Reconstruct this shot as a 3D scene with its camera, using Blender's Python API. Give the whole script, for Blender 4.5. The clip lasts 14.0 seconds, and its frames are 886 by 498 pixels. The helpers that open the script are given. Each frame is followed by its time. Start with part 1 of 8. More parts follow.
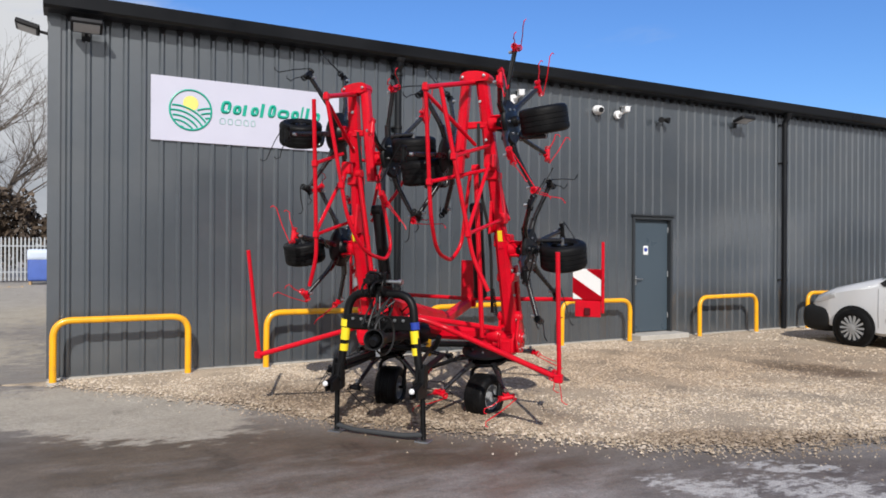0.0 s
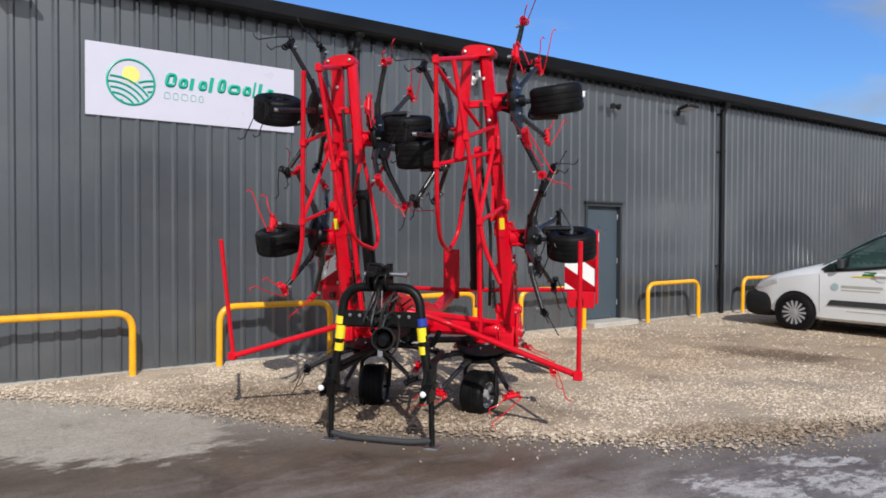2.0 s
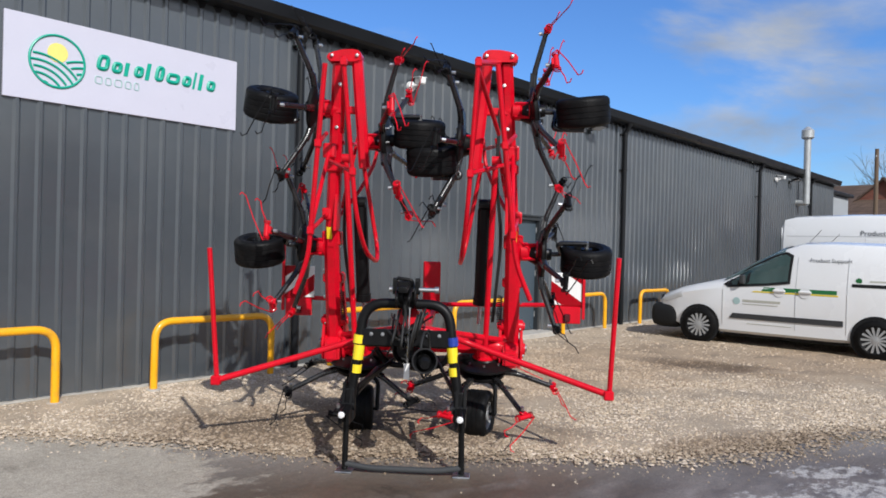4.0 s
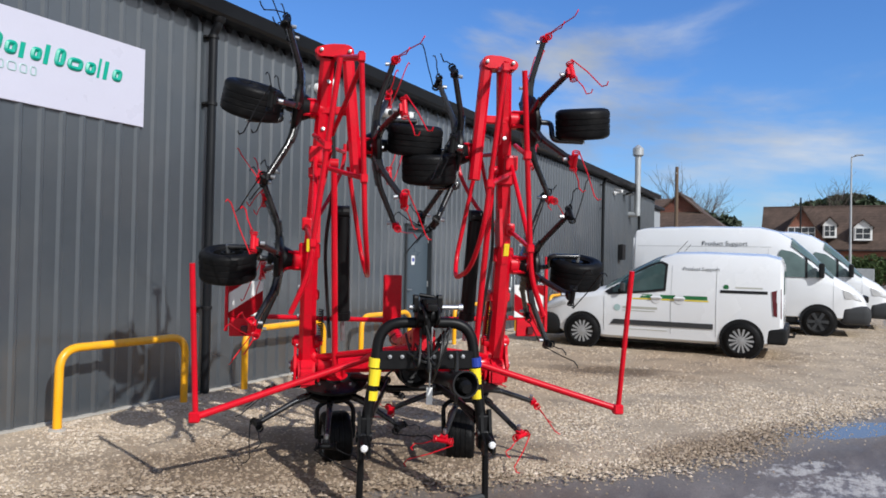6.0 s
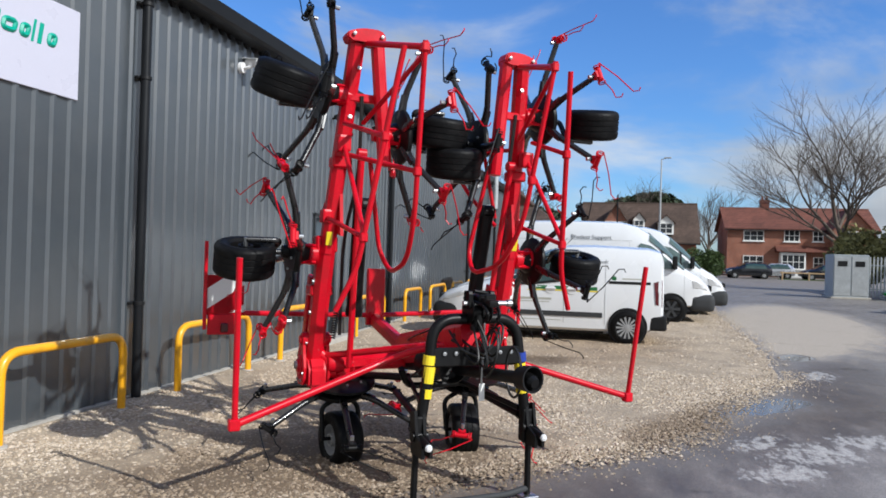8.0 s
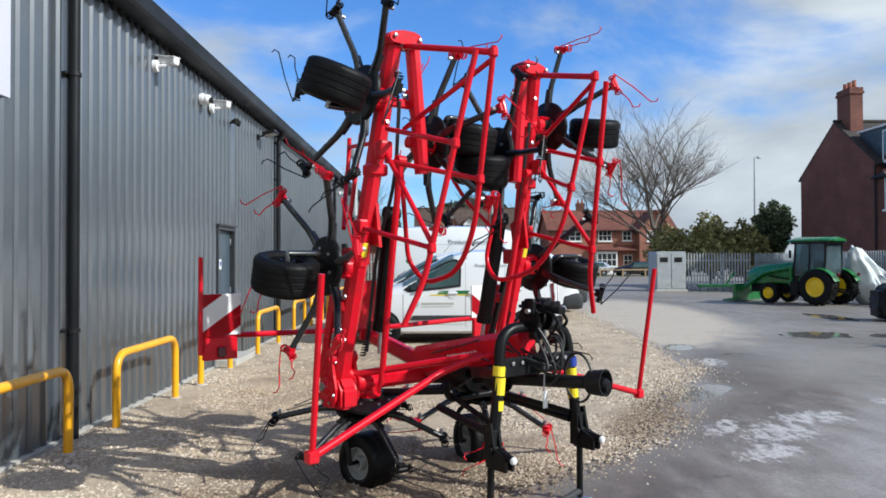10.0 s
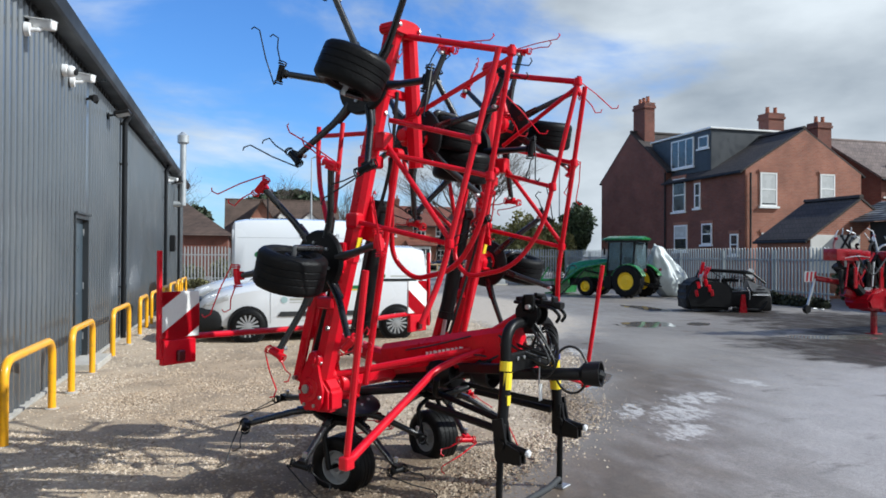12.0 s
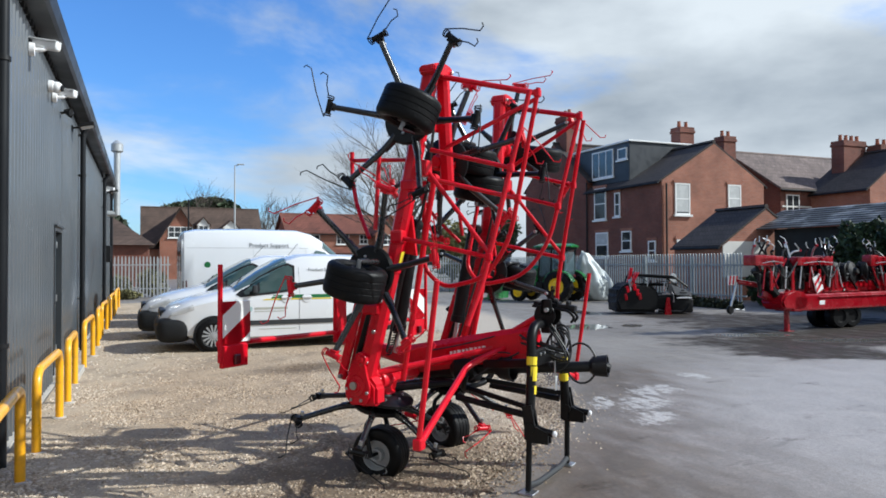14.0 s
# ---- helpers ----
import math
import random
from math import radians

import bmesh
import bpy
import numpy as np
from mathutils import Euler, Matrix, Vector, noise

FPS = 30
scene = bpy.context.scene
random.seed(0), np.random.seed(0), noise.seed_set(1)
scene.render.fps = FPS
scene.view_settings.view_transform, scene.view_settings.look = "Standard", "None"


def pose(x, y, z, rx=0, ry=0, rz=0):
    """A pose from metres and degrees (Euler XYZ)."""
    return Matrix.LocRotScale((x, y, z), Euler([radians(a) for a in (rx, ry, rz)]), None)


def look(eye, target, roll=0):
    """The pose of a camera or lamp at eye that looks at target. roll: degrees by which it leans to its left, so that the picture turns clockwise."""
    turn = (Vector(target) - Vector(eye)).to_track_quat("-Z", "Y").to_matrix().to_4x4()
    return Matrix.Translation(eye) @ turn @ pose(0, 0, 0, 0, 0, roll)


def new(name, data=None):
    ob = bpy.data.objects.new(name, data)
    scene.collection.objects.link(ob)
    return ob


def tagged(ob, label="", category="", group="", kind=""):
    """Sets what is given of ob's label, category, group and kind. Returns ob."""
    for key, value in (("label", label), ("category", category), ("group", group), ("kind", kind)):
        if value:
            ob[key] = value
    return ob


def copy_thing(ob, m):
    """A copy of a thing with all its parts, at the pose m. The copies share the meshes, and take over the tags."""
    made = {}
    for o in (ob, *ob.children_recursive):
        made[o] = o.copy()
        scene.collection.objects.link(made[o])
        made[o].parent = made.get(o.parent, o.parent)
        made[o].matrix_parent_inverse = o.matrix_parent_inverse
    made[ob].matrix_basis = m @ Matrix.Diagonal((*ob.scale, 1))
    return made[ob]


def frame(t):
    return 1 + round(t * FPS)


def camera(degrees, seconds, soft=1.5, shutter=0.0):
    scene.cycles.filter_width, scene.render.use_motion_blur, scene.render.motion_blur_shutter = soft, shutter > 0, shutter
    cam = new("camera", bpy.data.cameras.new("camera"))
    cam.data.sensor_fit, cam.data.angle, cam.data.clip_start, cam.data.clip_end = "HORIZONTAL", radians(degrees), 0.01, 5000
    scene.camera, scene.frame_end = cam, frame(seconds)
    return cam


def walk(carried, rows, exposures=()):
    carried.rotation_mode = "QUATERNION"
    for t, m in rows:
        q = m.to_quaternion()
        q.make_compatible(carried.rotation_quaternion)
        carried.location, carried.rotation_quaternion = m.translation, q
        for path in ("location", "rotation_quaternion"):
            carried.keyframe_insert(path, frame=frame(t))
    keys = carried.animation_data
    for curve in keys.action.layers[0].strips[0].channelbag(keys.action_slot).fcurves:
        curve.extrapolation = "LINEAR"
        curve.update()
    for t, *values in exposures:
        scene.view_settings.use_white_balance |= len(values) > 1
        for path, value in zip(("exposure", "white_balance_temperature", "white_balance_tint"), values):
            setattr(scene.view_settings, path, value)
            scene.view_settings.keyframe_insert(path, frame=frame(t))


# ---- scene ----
cam = camera(63.4, 14.0, soft=1.7)
PATH = [
    (0, (1.117, -9.645, 1.577), (2.053, -7.878, 1.578), 0.3),
    (0.5, (1.09, -9.503, 1.549), (2.052, -7.75, 1.522), 0.7),
    (1, (1.062, -9.275, 1.579), (2.09, -7.56, 1.549), 0.6),
    (1.5, (0.911, -9.053, 1.576), (2.004, -7.378, 1.558), 1.1),
    (2, (0.675, -8.798, 1.598), (1.837, -7.171, 1.561), 0.2),
    (2.5, (0.542, -8.539, 1.592), (1.784, -6.972, 1.577), -0.0),
    (3, (0.417, -8.224, 1.585), (1.74, -6.723, 1.575), 0.5),
    (3.2, (0.299, -8.115, 1.608), (1.658, -6.648, 1.596), 0.9),
    (5.3, (-0.441, -6.794, 1.618), (1.23, -5.693, 1.638), 0.9),
    (5.5, (-0.477, -6.661, 1.611), (1.228, -5.616, 1.636), 1.0),
    (6, (-0.631, -6.325, 1.624), (1.139, -5.396, 1.65), 1.2),
    (6.5, (-0.833, -5.972, 1.632), (0.996, -5.165, 1.657), 0.5),
    (7, (-0.927, -5.629, 1.621), (0.948, -4.932, 1.644), 0.9),
    (7.5, (-0.996, -5.307, 1.629), (0.913, -4.712, 1.648), 1.7),
    (7.7, (-1.054, -5.158, 1.63), (0.87, -4.614, 1.645), 1.7),
    (9.8, (-1.215, -3.564, 1.638), (0.784, -3.52, 1.658), 0.4),
    (10, (-1.174, -3.412, 1.63), (0.826, -3.432, 1.662), -0.2),
    (10.5, (-1.155, -3.056, 1.638), (0.835, -3.251, 1.659), -0.1),
    (11, (-1.124, -2.707, 1.66), (0.846, -3.051, 1.654), -0.1),
    (11.5, (-0.996, -2.44, 1.633), (0.954, -2.886, 1.636), 0.0),
    (12, (-0.951, -2.169, 1.642), (0.971, -2.723, 1.658), 0.3),
    (12.5, (-0.998, -1.861, 1.673), (0.891, -2.52, 1.685), -0.7),
    (13, (-1.111, -1.635, 1.669), (0.766, -2.327, 1.675), -1.3),
    (13.5, (-1.253, -1.423, 1.667), (0.621, -2.121, 1.644), -1.1),
    (14, (-1.351, -1.162, 1.673), (0.493, -1.934, 1.709), -0.2),
]
walk(cam, [(t, look(eye, target, roll)) for t, eye, target, roll in PATH], [(0.0, 0.06, 6430, 10), (5.0, 0.06, 6190, 9), (7.5, 0.10, 6130, 8), (10.2, 0.36, 5990, 4), (14.0, 0.36, 5950, 4)])

# ---- world and sun ----
SUN_WAY = Vector((0.142, 0.33, -0.255)).normalized()
world = bpy.data.worlds.new("sky")
scene.world = world
world.use_nodes = True
wn, wl = world.node_tree.nodes, world.node_tree.links
wn.clear()
w_out = wn.new("ShaderNodeOutputWorld")
w_bg = wn.new("ShaderNodeBackground")
w_sky = wn.new("ShaderNodeTexSky")
w_sky.sky_type = "NISHITA"
w_sky.sun_disc = False
w_sky.sun_elevation = math.asin(-SUN_WAY.z)
w_sky.sun_rotation = math.atan2(-SUN_WAY.x, -SUN_WAY.y)
w_sky.air_density, w_sky.dust_density, w_sky.ozone_density = 1.25, 0.15, 5.0
w_bg.inputs["Strength"].default_value = 0.10
# broken cloud, thicker towards the horizon
w_tc = wn.new("ShaderNodeTexCoord")
w_map = wn.new("ShaderNodeMapping")
w_map.inputs["Scale"].default_value = (1.0, 1.0, 2.6)
w_map.inputs["Location"].default_value = (0.35, 0.9, 0.25)
w_n = wn.new("ShaderNodeTexNoise")
w_n.inputs["Scale"].default_value = 1.9
w_n.inputs["Detail"].default_value = 8
w_n.inputs["Roughness"].default_value = 0.56
w_n.inputs["Distortion"].default_value = 0.35
w_ramp = wn.new("ShaderNodeValToRGB")
w_ramp.color_ramp.elements[0].position = 0.455
w_ramp.color_ramp.elements[1].position = 0.66
w_ramp.color_ramp.interpolation = "EASE"
w_n2 = wn.new("ShaderNodeTexNoise")
w_n2.inputs["Scale"].default_value = 2.3
w_n2.inputs["Detail"].default_value = 7
w_shade = wn.new("ShaderNodeMapRange")
w_shade.inputs["From Min"].default_value, w_shade.inputs["From Max"].default_value = 0.36, 0.60
w_grey = wn.new("ShaderNodeMixRGB")
w_grey.inputs["Color1"].default_value = (3.1, 3.35, 3.75, 1)
w_grey.inputs["Color2"].default_value = (6.6, 6.7, 6.9, 1)
w_mix = wn.new("ShaderNodeMixRGB")
wl.new(w_tc.outputs["Generated"], w_map.inputs["Vector"])
wl.new(w_map.outputs["Vector"], w_n.inputs["Vector"])
wl.new(w_map.outputs["Vector"], w_n2.inputs["Vector"])
# more cloud low down and over the houses, less overhead
w_dot = wn.new("ShaderNodeVectorMath")
w_dot.operation = "DOT_PRODUCT"
w_dot.inputs[1].default_value = (0.11, -0.28, -0.24)
w_add = wn.new("ShaderNodeMath")
wl.new(w_tc.outputs["Generated"], w_dot.inputs[0])
w_dot2 = wn.new("ShaderNodeVectorMath")
w_dot2.operation = "DOT_PRODUCT"
w_dot2.inputs[1].default_value = (-0.8, 0.22, -0.3)
w_most = wn.new("ShaderNodeMath")
w_most.operation = "MAXIMUM"
wl.new(w_tc.outputs["Generated"], w_dot2.inputs[0])
wl.new(w_dot.outputs["Value"], w_most.inputs[0])
wl.new(w_dot2.outputs["Value"], w_most.inputs[1])
wl.new(w_most.outputs[0], w_add.inputs[0])
wl.new(w_n.outputs["Fac"], w_add.inputs[1])
wl.new(w_add.outputs[0], w_ramp.inputs["Fac"])
wl.new(w_n2.outputs["Fac"], w_shade.inputs["Value"])
wl.new(w_shade.outputs["Result"], w_grey.inputs["Fac"])
wl.new(w_ramp.outputs["Color"], w_mix.inputs["Fac"])
w_tint = wn.new("ShaderNodeMixRGB")
w_tint.blend_type, w_tint.inputs["Fac"].default_value = "MULTIPLY", 1.0
w_tint.inputs["Color2"].default_value = (0.71, 0.97, 1.38, 1)
wl.new(w_sky.outputs["Color"], w_tint.inputs["Color1"])
wl.new(w_tint.outputs["Color"], w_mix.inputs["Color1"])
wl.new(w_grey.outputs["Color"], w_mix.inputs["Color2"])
wl.new(w_mix.outputs["Color"], w_bg.inputs["Color"])
wl.new(w_bg.outputs["Background"], w_out.inputs["Surface"])

sun = new("sun", bpy.data.lights.new("sun", "SUN"))
sun.data.energy = 4.2
sun.data.angle = radians(0.6)
sun.data.color = (1.0, 0.955, 0.89)
sun.matrix_world = look((0, 0, 20), Vector((0, 0, 20)) + SUN_WAY)


# ---- materials ----
def mat(name, base, rough=0.5, metal=0.0, var=0.12, scale=3.0, fine=60.0, bump=0.0, coat=0.0, dirt=None, dirt_amount=0.3, rvar=0.12, spec=0.5):
    """A surface with two scales of variation, a fine relief and, where given, patchy dirt."""
    m = bpy.data.materials.new(name)
    m.use_nodes = True
    n, l = m.node_tree.nodes, m.node_tree.links
    p = n["Principled BSDF"]
    tc = n.new("ShaderNodeTexCoord")
    big, small = n.new("ShaderNodeTexNoise"), n.new("ShaderNodeTexNoise")
    big.inputs["Scale"].default_value, small.inputs["Scale"].default_value = scale, fine
    big.inputs["Detail"].default_value, small.inputs["Detail"].default_value = 6, 3
    l.new(tc.outputs["Object"], big.inputs["Vector"])
    l.new(tc.outputs["Object"], small.inputs["Vector"])
    add = n.new("ShaderNodeMath")
    add.operation = "ADD"
    l.new(big.outputs["Fac"], add.inputs[0])
    l.new(small.outputs["Fac"], add.inputs[1])
    rng = n.new("ShaderNodeMapRange")
    rng.inputs["From Min"].default_value, rng.inputs["From Max"].default_value = 0.6, 1.4
    rng.inputs["To Min"].default_value, rng.inputs["To Max"].default_value = 1 - var, 1 + var
    l.new(add.outputs[0], rng.inputs["Value"])
    mul = n.new("ShaderNodeMixRGB")
    mul.blend_type = "MULTIPLY"
    mul.inputs["Fac"].default_value = 1.0
    mul.inputs["Color1"].default_value = (*base, 1)
    l.new(rng.outputs["Result"], mul.inputs["Color2"])
    colour = mul.outputs["Color"]
    if dirt:
        dn = n.new("ShaderNodeTexNoise")
        dn.inputs["Scale"].default_value, dn.inputs["Detail"].default_value = scale * 1.7, 8
        l.new(tc.outputs["Object"], dn.inputs["Vector"])
        dr = n.new("ShaderNodeMapRange")
        dr.inputs["From Min"].default_value, dr.inputs["From Max"].default_value = 0.5, 0.72
        dr.inputs["To Max"].default_value = dirt_amount
        l.new(dn.outputs["Fac"], dr.inputs["Value"])
        dm = n.new("ShaderNodeMixRGB")
        dm.inputs["Color2"].default_value = (*dirt, 1)
        l.new(dr.outputs["Result"], dm.inputs["Fac"])
        l.new(colour, dm.inputs["Color1"])
        colour = dm.outputs["Color"]
    l.new(colour, p.inputs["Base Color"])
    rr = n.new("ShaderNodeMapRange")
    rr.inputs["From Min"].default_value, rr.inputs["From Max"].default_value = 0.3, 0.7
    rr.inputs["To Min"].default_value, rr.inputs["To Max"].default_value = max(0.02, rough - rvar), min(1.0, rough + rvar)
    l.new(big.outputs["Fac"], rr.inputs["Value"])
    l.new(rr.outputs["Result"], p.inputs["Roughness"])
    p.inputs["Metallic"].default_value = metal
    p.inputs["Specular IOR Level"].default_value = spec
    p.inputs["Coat Weight"].default_value = coat
    p.inputs["Coat Roughness"].default_value = 0.08
    if bump:
        b = n.new("ShaderNodeBump")
        b.inputs["Strength"].default_value, b.inputs["Distance"].default_value = bump, 0.01
        l.new(small.outputs["Fac"], b.inputs["Height"])
        l.new(b.outputs["Normal"], p.inputs["Normal"])
    return m


def brickwork(name, one, two, mortar, scale=1.0):
    """Brick courses of 75 mm laid along x and z, turned to y where the wall faces x."""
    m = bpy.data.materials.new(name)
    m.use_nodes = True
    n, l = m.node_tree.nodes, m.node_tree.links
    p = n["Principled BSDF"]
    tc, sep, com = n.new("ShaderNodeTexCoord"), n.new("ShaderNodeSeparateXYZ"), n.new("ShaderNodeCombineXYZ")
    l.new(tc.outputs["Object"], sep.inputs[0])
    add = n.new("ShaderNodeMath")
    l.new(sep.outputs["X"], add.inputs[0])
    l.new(sep.outputs["Y"], add.inputs[1])
    l.new(add.outputs[0], com.inputs["X"])
    l.new(sep.outputs["Z"], com.inputs["Y"])
    br = n.new("ShaderNodeTexBrick")
    br.inputs["Scale"].default_value = scale
    br.inputs["Brick Width"].default_value, br.inputs["Row Height"].default_value = 0.225, 0.075
    br.inputs["Mortar Size"].default_value = 0.007
    br.inputs["Color1"].default_value, br.inputs["Color2"].default_value = (*one, 1), (*two, 1)
    br.inputs["Mortar"].default_value = (*mortar, 1)
    l.new(com.outputs[0], br.inputs["Vector"])
    no = n.new("ShaderNodeTexNoise")
    no.inputs["Scale"].default_value, no.inputs["Detail"].default_value = 0.7, 8
    l.new(tc.outputs["Object"], no.inputs["Vector"])
    rg = n.new("ShaderNodeMapRange")
    rg.inputs["From Min"].default_value, rg.inputs["From Max"].default_value = 0.3, 0.7
    rg.inputs["To Min"].default_value, rg.inputs["To Max"].default_value = 0.72, 1.22
    l.new(no.outputs["Fac"], rg.inputs["Value"])
    mu = n.new("ShaderNodeMixRGB")
    mu.blend_type, mu.inputs["Fac"].default_value = "MULTIPLY", 1.0
    l.new(br.outputs["Color"], mu.inputs["Color1"])
    l.new(rg.outputs["Result"], mu.inputs["Color2"])
    l.new(mu.outputs["Color"], p.inputs["Base Color"])
    p.inputs["Roughness"].default_value = 0.88
    bp = n.new("ShaderNodeBump")
    bp.inputs["Strength"].default_value, bp.inputs["Distance"].default_value = 0.5, 0.01
    bp.invert = True
    l.new(br.outputs["Fac"], bp.inputs["Height"])
    l.new(bp.outputs["Normal"], p.inputs["Normal"])
    return m


def tiled(name, base, row=0.16):
    """Roof tiles in courses, each course and tile of its own shade."""
    m = brickwork(name, base, tuple(c * 0.72 for c in base), tuple(c * 0.35 for c in base))
    b = next(n for n in m.node_tree.nodes if n.type == "TEX_BRICK")
    b.inputs["Row Height"].default_value, b.inputs["Brick Width"].default_value = row, 0.2
    b.inputs["Mortar Size"].default_value = 0.012
    return m


def glassy(name, tint, rough=0.05):
    """Dark window glass with a room or cab behind it."""
    m = mat(name, tint, rough, var=0.25, scale=1.3, fine=4, rvar=0.03)
    m.node_tree.nodes["Principled BSDF"].inputs["IOR"].default_value = 1.5
    m.node_tree.nodes["Principled BSDF"].inputs["Specular IOR Level"].default_value = 0.8
    return m


CLAD = mat("grey_coated_steel", (0.051, 0.061, 0.071), 0.40, var=0.08, scale=0.6, fine=9, coat=1.0, dirt=(0.12, 0.12, 0.115), dirt_amount=0.25)
CLAD.node_tree.nodes["Principled BSDF"].inputs["Coat Roughness"].default_value = 0.22
CLAD.node_tree.nodes["Principled BSDF"].inputs["Coat IOR"].default_value = 2.0
GUTTER = mat("black_gutter_steel", (0.008, 0.009, 0.011), 0.36, var=0.2, scale=1.2, spec=0.35)
DOOR = mat("slate_blue_door_paint", (0.058, 0.080, 0.100), 0.38, var=0.06, scale=2)
FRAME = mat("dark_door_frame_paint", (0.03, 0.034, 0.038), 0.4)
CONC = mat("pale_concrete", (0.46, 0.43, 0.38), 0.9, var=0.2, scale=2.5, bump=0.4, dirt=(0.2, 0.18, 0.15))
HOOP = mat("yellow_barrier_paint", (0.90, 0.42, 0.006), 0.34, var=0.06, scale=5, coat=0.3, dirt=(0.35, 0.2, 0.05), dirt_amount=0.35)
SIGN = mat("white_sign_panel", (0.57, 0.565, 0.66), 0.35, var=0.02)
TEAL = mat("teal_sign_film", (0.005, 0.36, 0.25), 0.4, var=0.04)
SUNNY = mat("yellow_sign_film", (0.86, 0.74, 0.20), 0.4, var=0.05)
PALE = mat("grey_sign_film", (0.36, 0.50, 0.50), 0.4, var=0.04)
RED = mat("red_machine_paint", (0.60, 0.002, 0.015), 0.34, var=0.14, scale=4, coat=0.10, dirt=(0.30, 0.012, 0.014), dirt_amount=0.40, spec=0.26)
BLACK = mat("black_machine_paint", (0.005, 0.005, 0.0055), 0.42, var=0.25, scale=6, dirt=(0.03, 0.028, 0.026), dirt_amount=0.12, spec=0.21)
ARMPAINT = mat("glossy_black_arm_paint", (0.011, 0.011, 0.012), 0.27, var=0.25, scale=6, dirt=(0.05, 0.047, 0.044), dirt_amount=0.22, spec=0.5, coat=0.25)
RUBBER = mat("black_tyre_rubber", (0.005, 0.005, 0.0055), 0.52, var=0.2, scale=8, bump=0.3, dirt=(0.035, 0.031, 0.028), dirt_amount=0.12, spec=0.15)
STEEL = mat("bare_zinc_steel", (0.46, 0.47, 0.48), 0.44, metal=1.0, var=0.12, scale=12)
GALV = mat("galvanised_steel", (0.46, 0.48, 0.49), 0.5, metal=0.45, var=0.15, scale=5, dirt=(0.3, 0.3, 0.29))
# a darker tone of the galvanised steel, for the long yard fence
DULLGALV = mat("darker_galvanised_steel", (0.29, 0.315, 0.32), 0.55, metal=0.35, var=0.22, scale=2, dirt=(0.16, 0.16, 0.15), dirt_amount=0.4)
SILVER = mat("silver_rim_paint", (0.34, 0.345, 0.35), 0.4, metal=0.15, var=0.1, scale=10)
YELLOW = mat("yellow_warning_film", (0.86, 0.66, 0.02), 0.4, var=0.05)
BLUE = mat("blue_label_film", (0.02, 0.05, 0.32), 0.4)
HOSE = mat("black_hydraulic_hose", (0.012, 0.012, 0.012), 0.5)
WHITE = mat("white_reflective_film", (0.80, 0.80, 0.78), 0.4, var=0.04)
LAMPGLASS = mat("clear_lamp_lens", (0.5, 0.5, 0.5), 0.12, var=0.1)
WHITEPL = mat("white_camera_plastic", (0.80, 0.80, 0.80), 0.35, var=0.04)
BLACKPL = mat("black_plastic", (0.010, 0.010, 0.011), 0.5, spec=0.3, var=0.15)
VANPAINT = mat("white_van_paint", (0.73, 0.74, 0.755), 0.22, var=0.03, scale=1.5, coat=0.6, dirt=(0.68, 0.66, 0.62), dirt_amount=0.15)
BUMPER = mat("grey_bumper_plastic", (0.011, 0.0115, 0.0125), 0.62, spec=0.22, var=0.15)
GLASS = glassy("dark_window_glass", (0.03, 0.062, 0.058))
SCREENGLASS = glassy("green_windscreen_glass", (0.10, 0.15, 0.145), 0.04)
GREENFILM = mat("green_stripe_film", (0.015, 0.14, 0.042), 0.35)
YELLOWFILM = mat("yellow_stripe_film", (0.75, 0.60, 0.04), 0.35)
SEAM = mat("grey_panel_seam", (0.42, 0.43, 0.44), 0.6)
BUMPERGREY = mat("weathered_grey_bumper", (0.045, 0.047, 0.05), 0.6, spec=0.25, var=0.15)
WHEELTRIM = mat("silver_wheel_trim", (0.36, 0.365, 0.37), 0.4, metal=0.2, var=0.1)
FAINTFILM = mat("faint_lettering_film", (0.42, 0.42, 0.37), 0.45)
TEXTFILM = mat("grey_lettering_film", (0.10, 0.11, 0.12), 0.45)
TAIL = mat("red_tail_lens", (0.08, 0.006, 0.009), 0.2)


# ---- small mesh tools ----
def part(name, bm, material, parent=None, label="", smooth=None):
    """One mesh object from a bmesh, under a thing or a part."""
    me = bpy.data.meshes.new(name)
    bmesh.ops.recalc_face_normals(bm, faces=bm.faces)
    if smooth is not None:
        for fc in bm.faces:
            fc.smooth = True
        for e in bm.edges:
            if len(e.link_faces) == 2 and e.calc_face_angle(0) > smooth:
                e.smooth = False
    bm.to_mesh(me)
    bm.free()
    me.materials.append(material)
    ob = new(name, me)
    if parent:
        ob.parent = parent
    if label:
        ob["label"] = label
    return ob


def empty(name, m, label, category, group=""):
    ob = new(name)
    ob.empty_display_size = 0.2
    ob.matrix_world = m
    return tagged(ob, label, category, group)


def box(bm, lo, hi, m=None):
    vs = [bm.verts.new(Vector((x, y, z))) for x in (lo[0], hi[0]) for y in (lo[1], hi[1]) for z in (lo[2], hi[2])]
    if m:
        for w in vs:
            w.co = m @ w.co
    for f in ((0, 1, 3, 2), (4, 6, 7, 5), (0, 4, 5, 1), (2, 3, 7, 6), (0, 2, 6, 4), (1, 5, 7, 3)):
        bm.faces.new([vs[i] for i in f])
    return vs


def rbox(lo, hi, bev=0.01, segs=2, m=None):
    """A box with rounded edges, as a bmesh of its own."""
    bm = bmesh.new()
    box(bm, lo, hi)
    bmesh.ops.bevel(bm, geom=list(bm.edges), offset=bev, segments=segs, profile=0.6, affect="EDGES")
    if m:
        bmesh.ops.transform(bm, matrix=m, verts=bm.verts)
    return bm


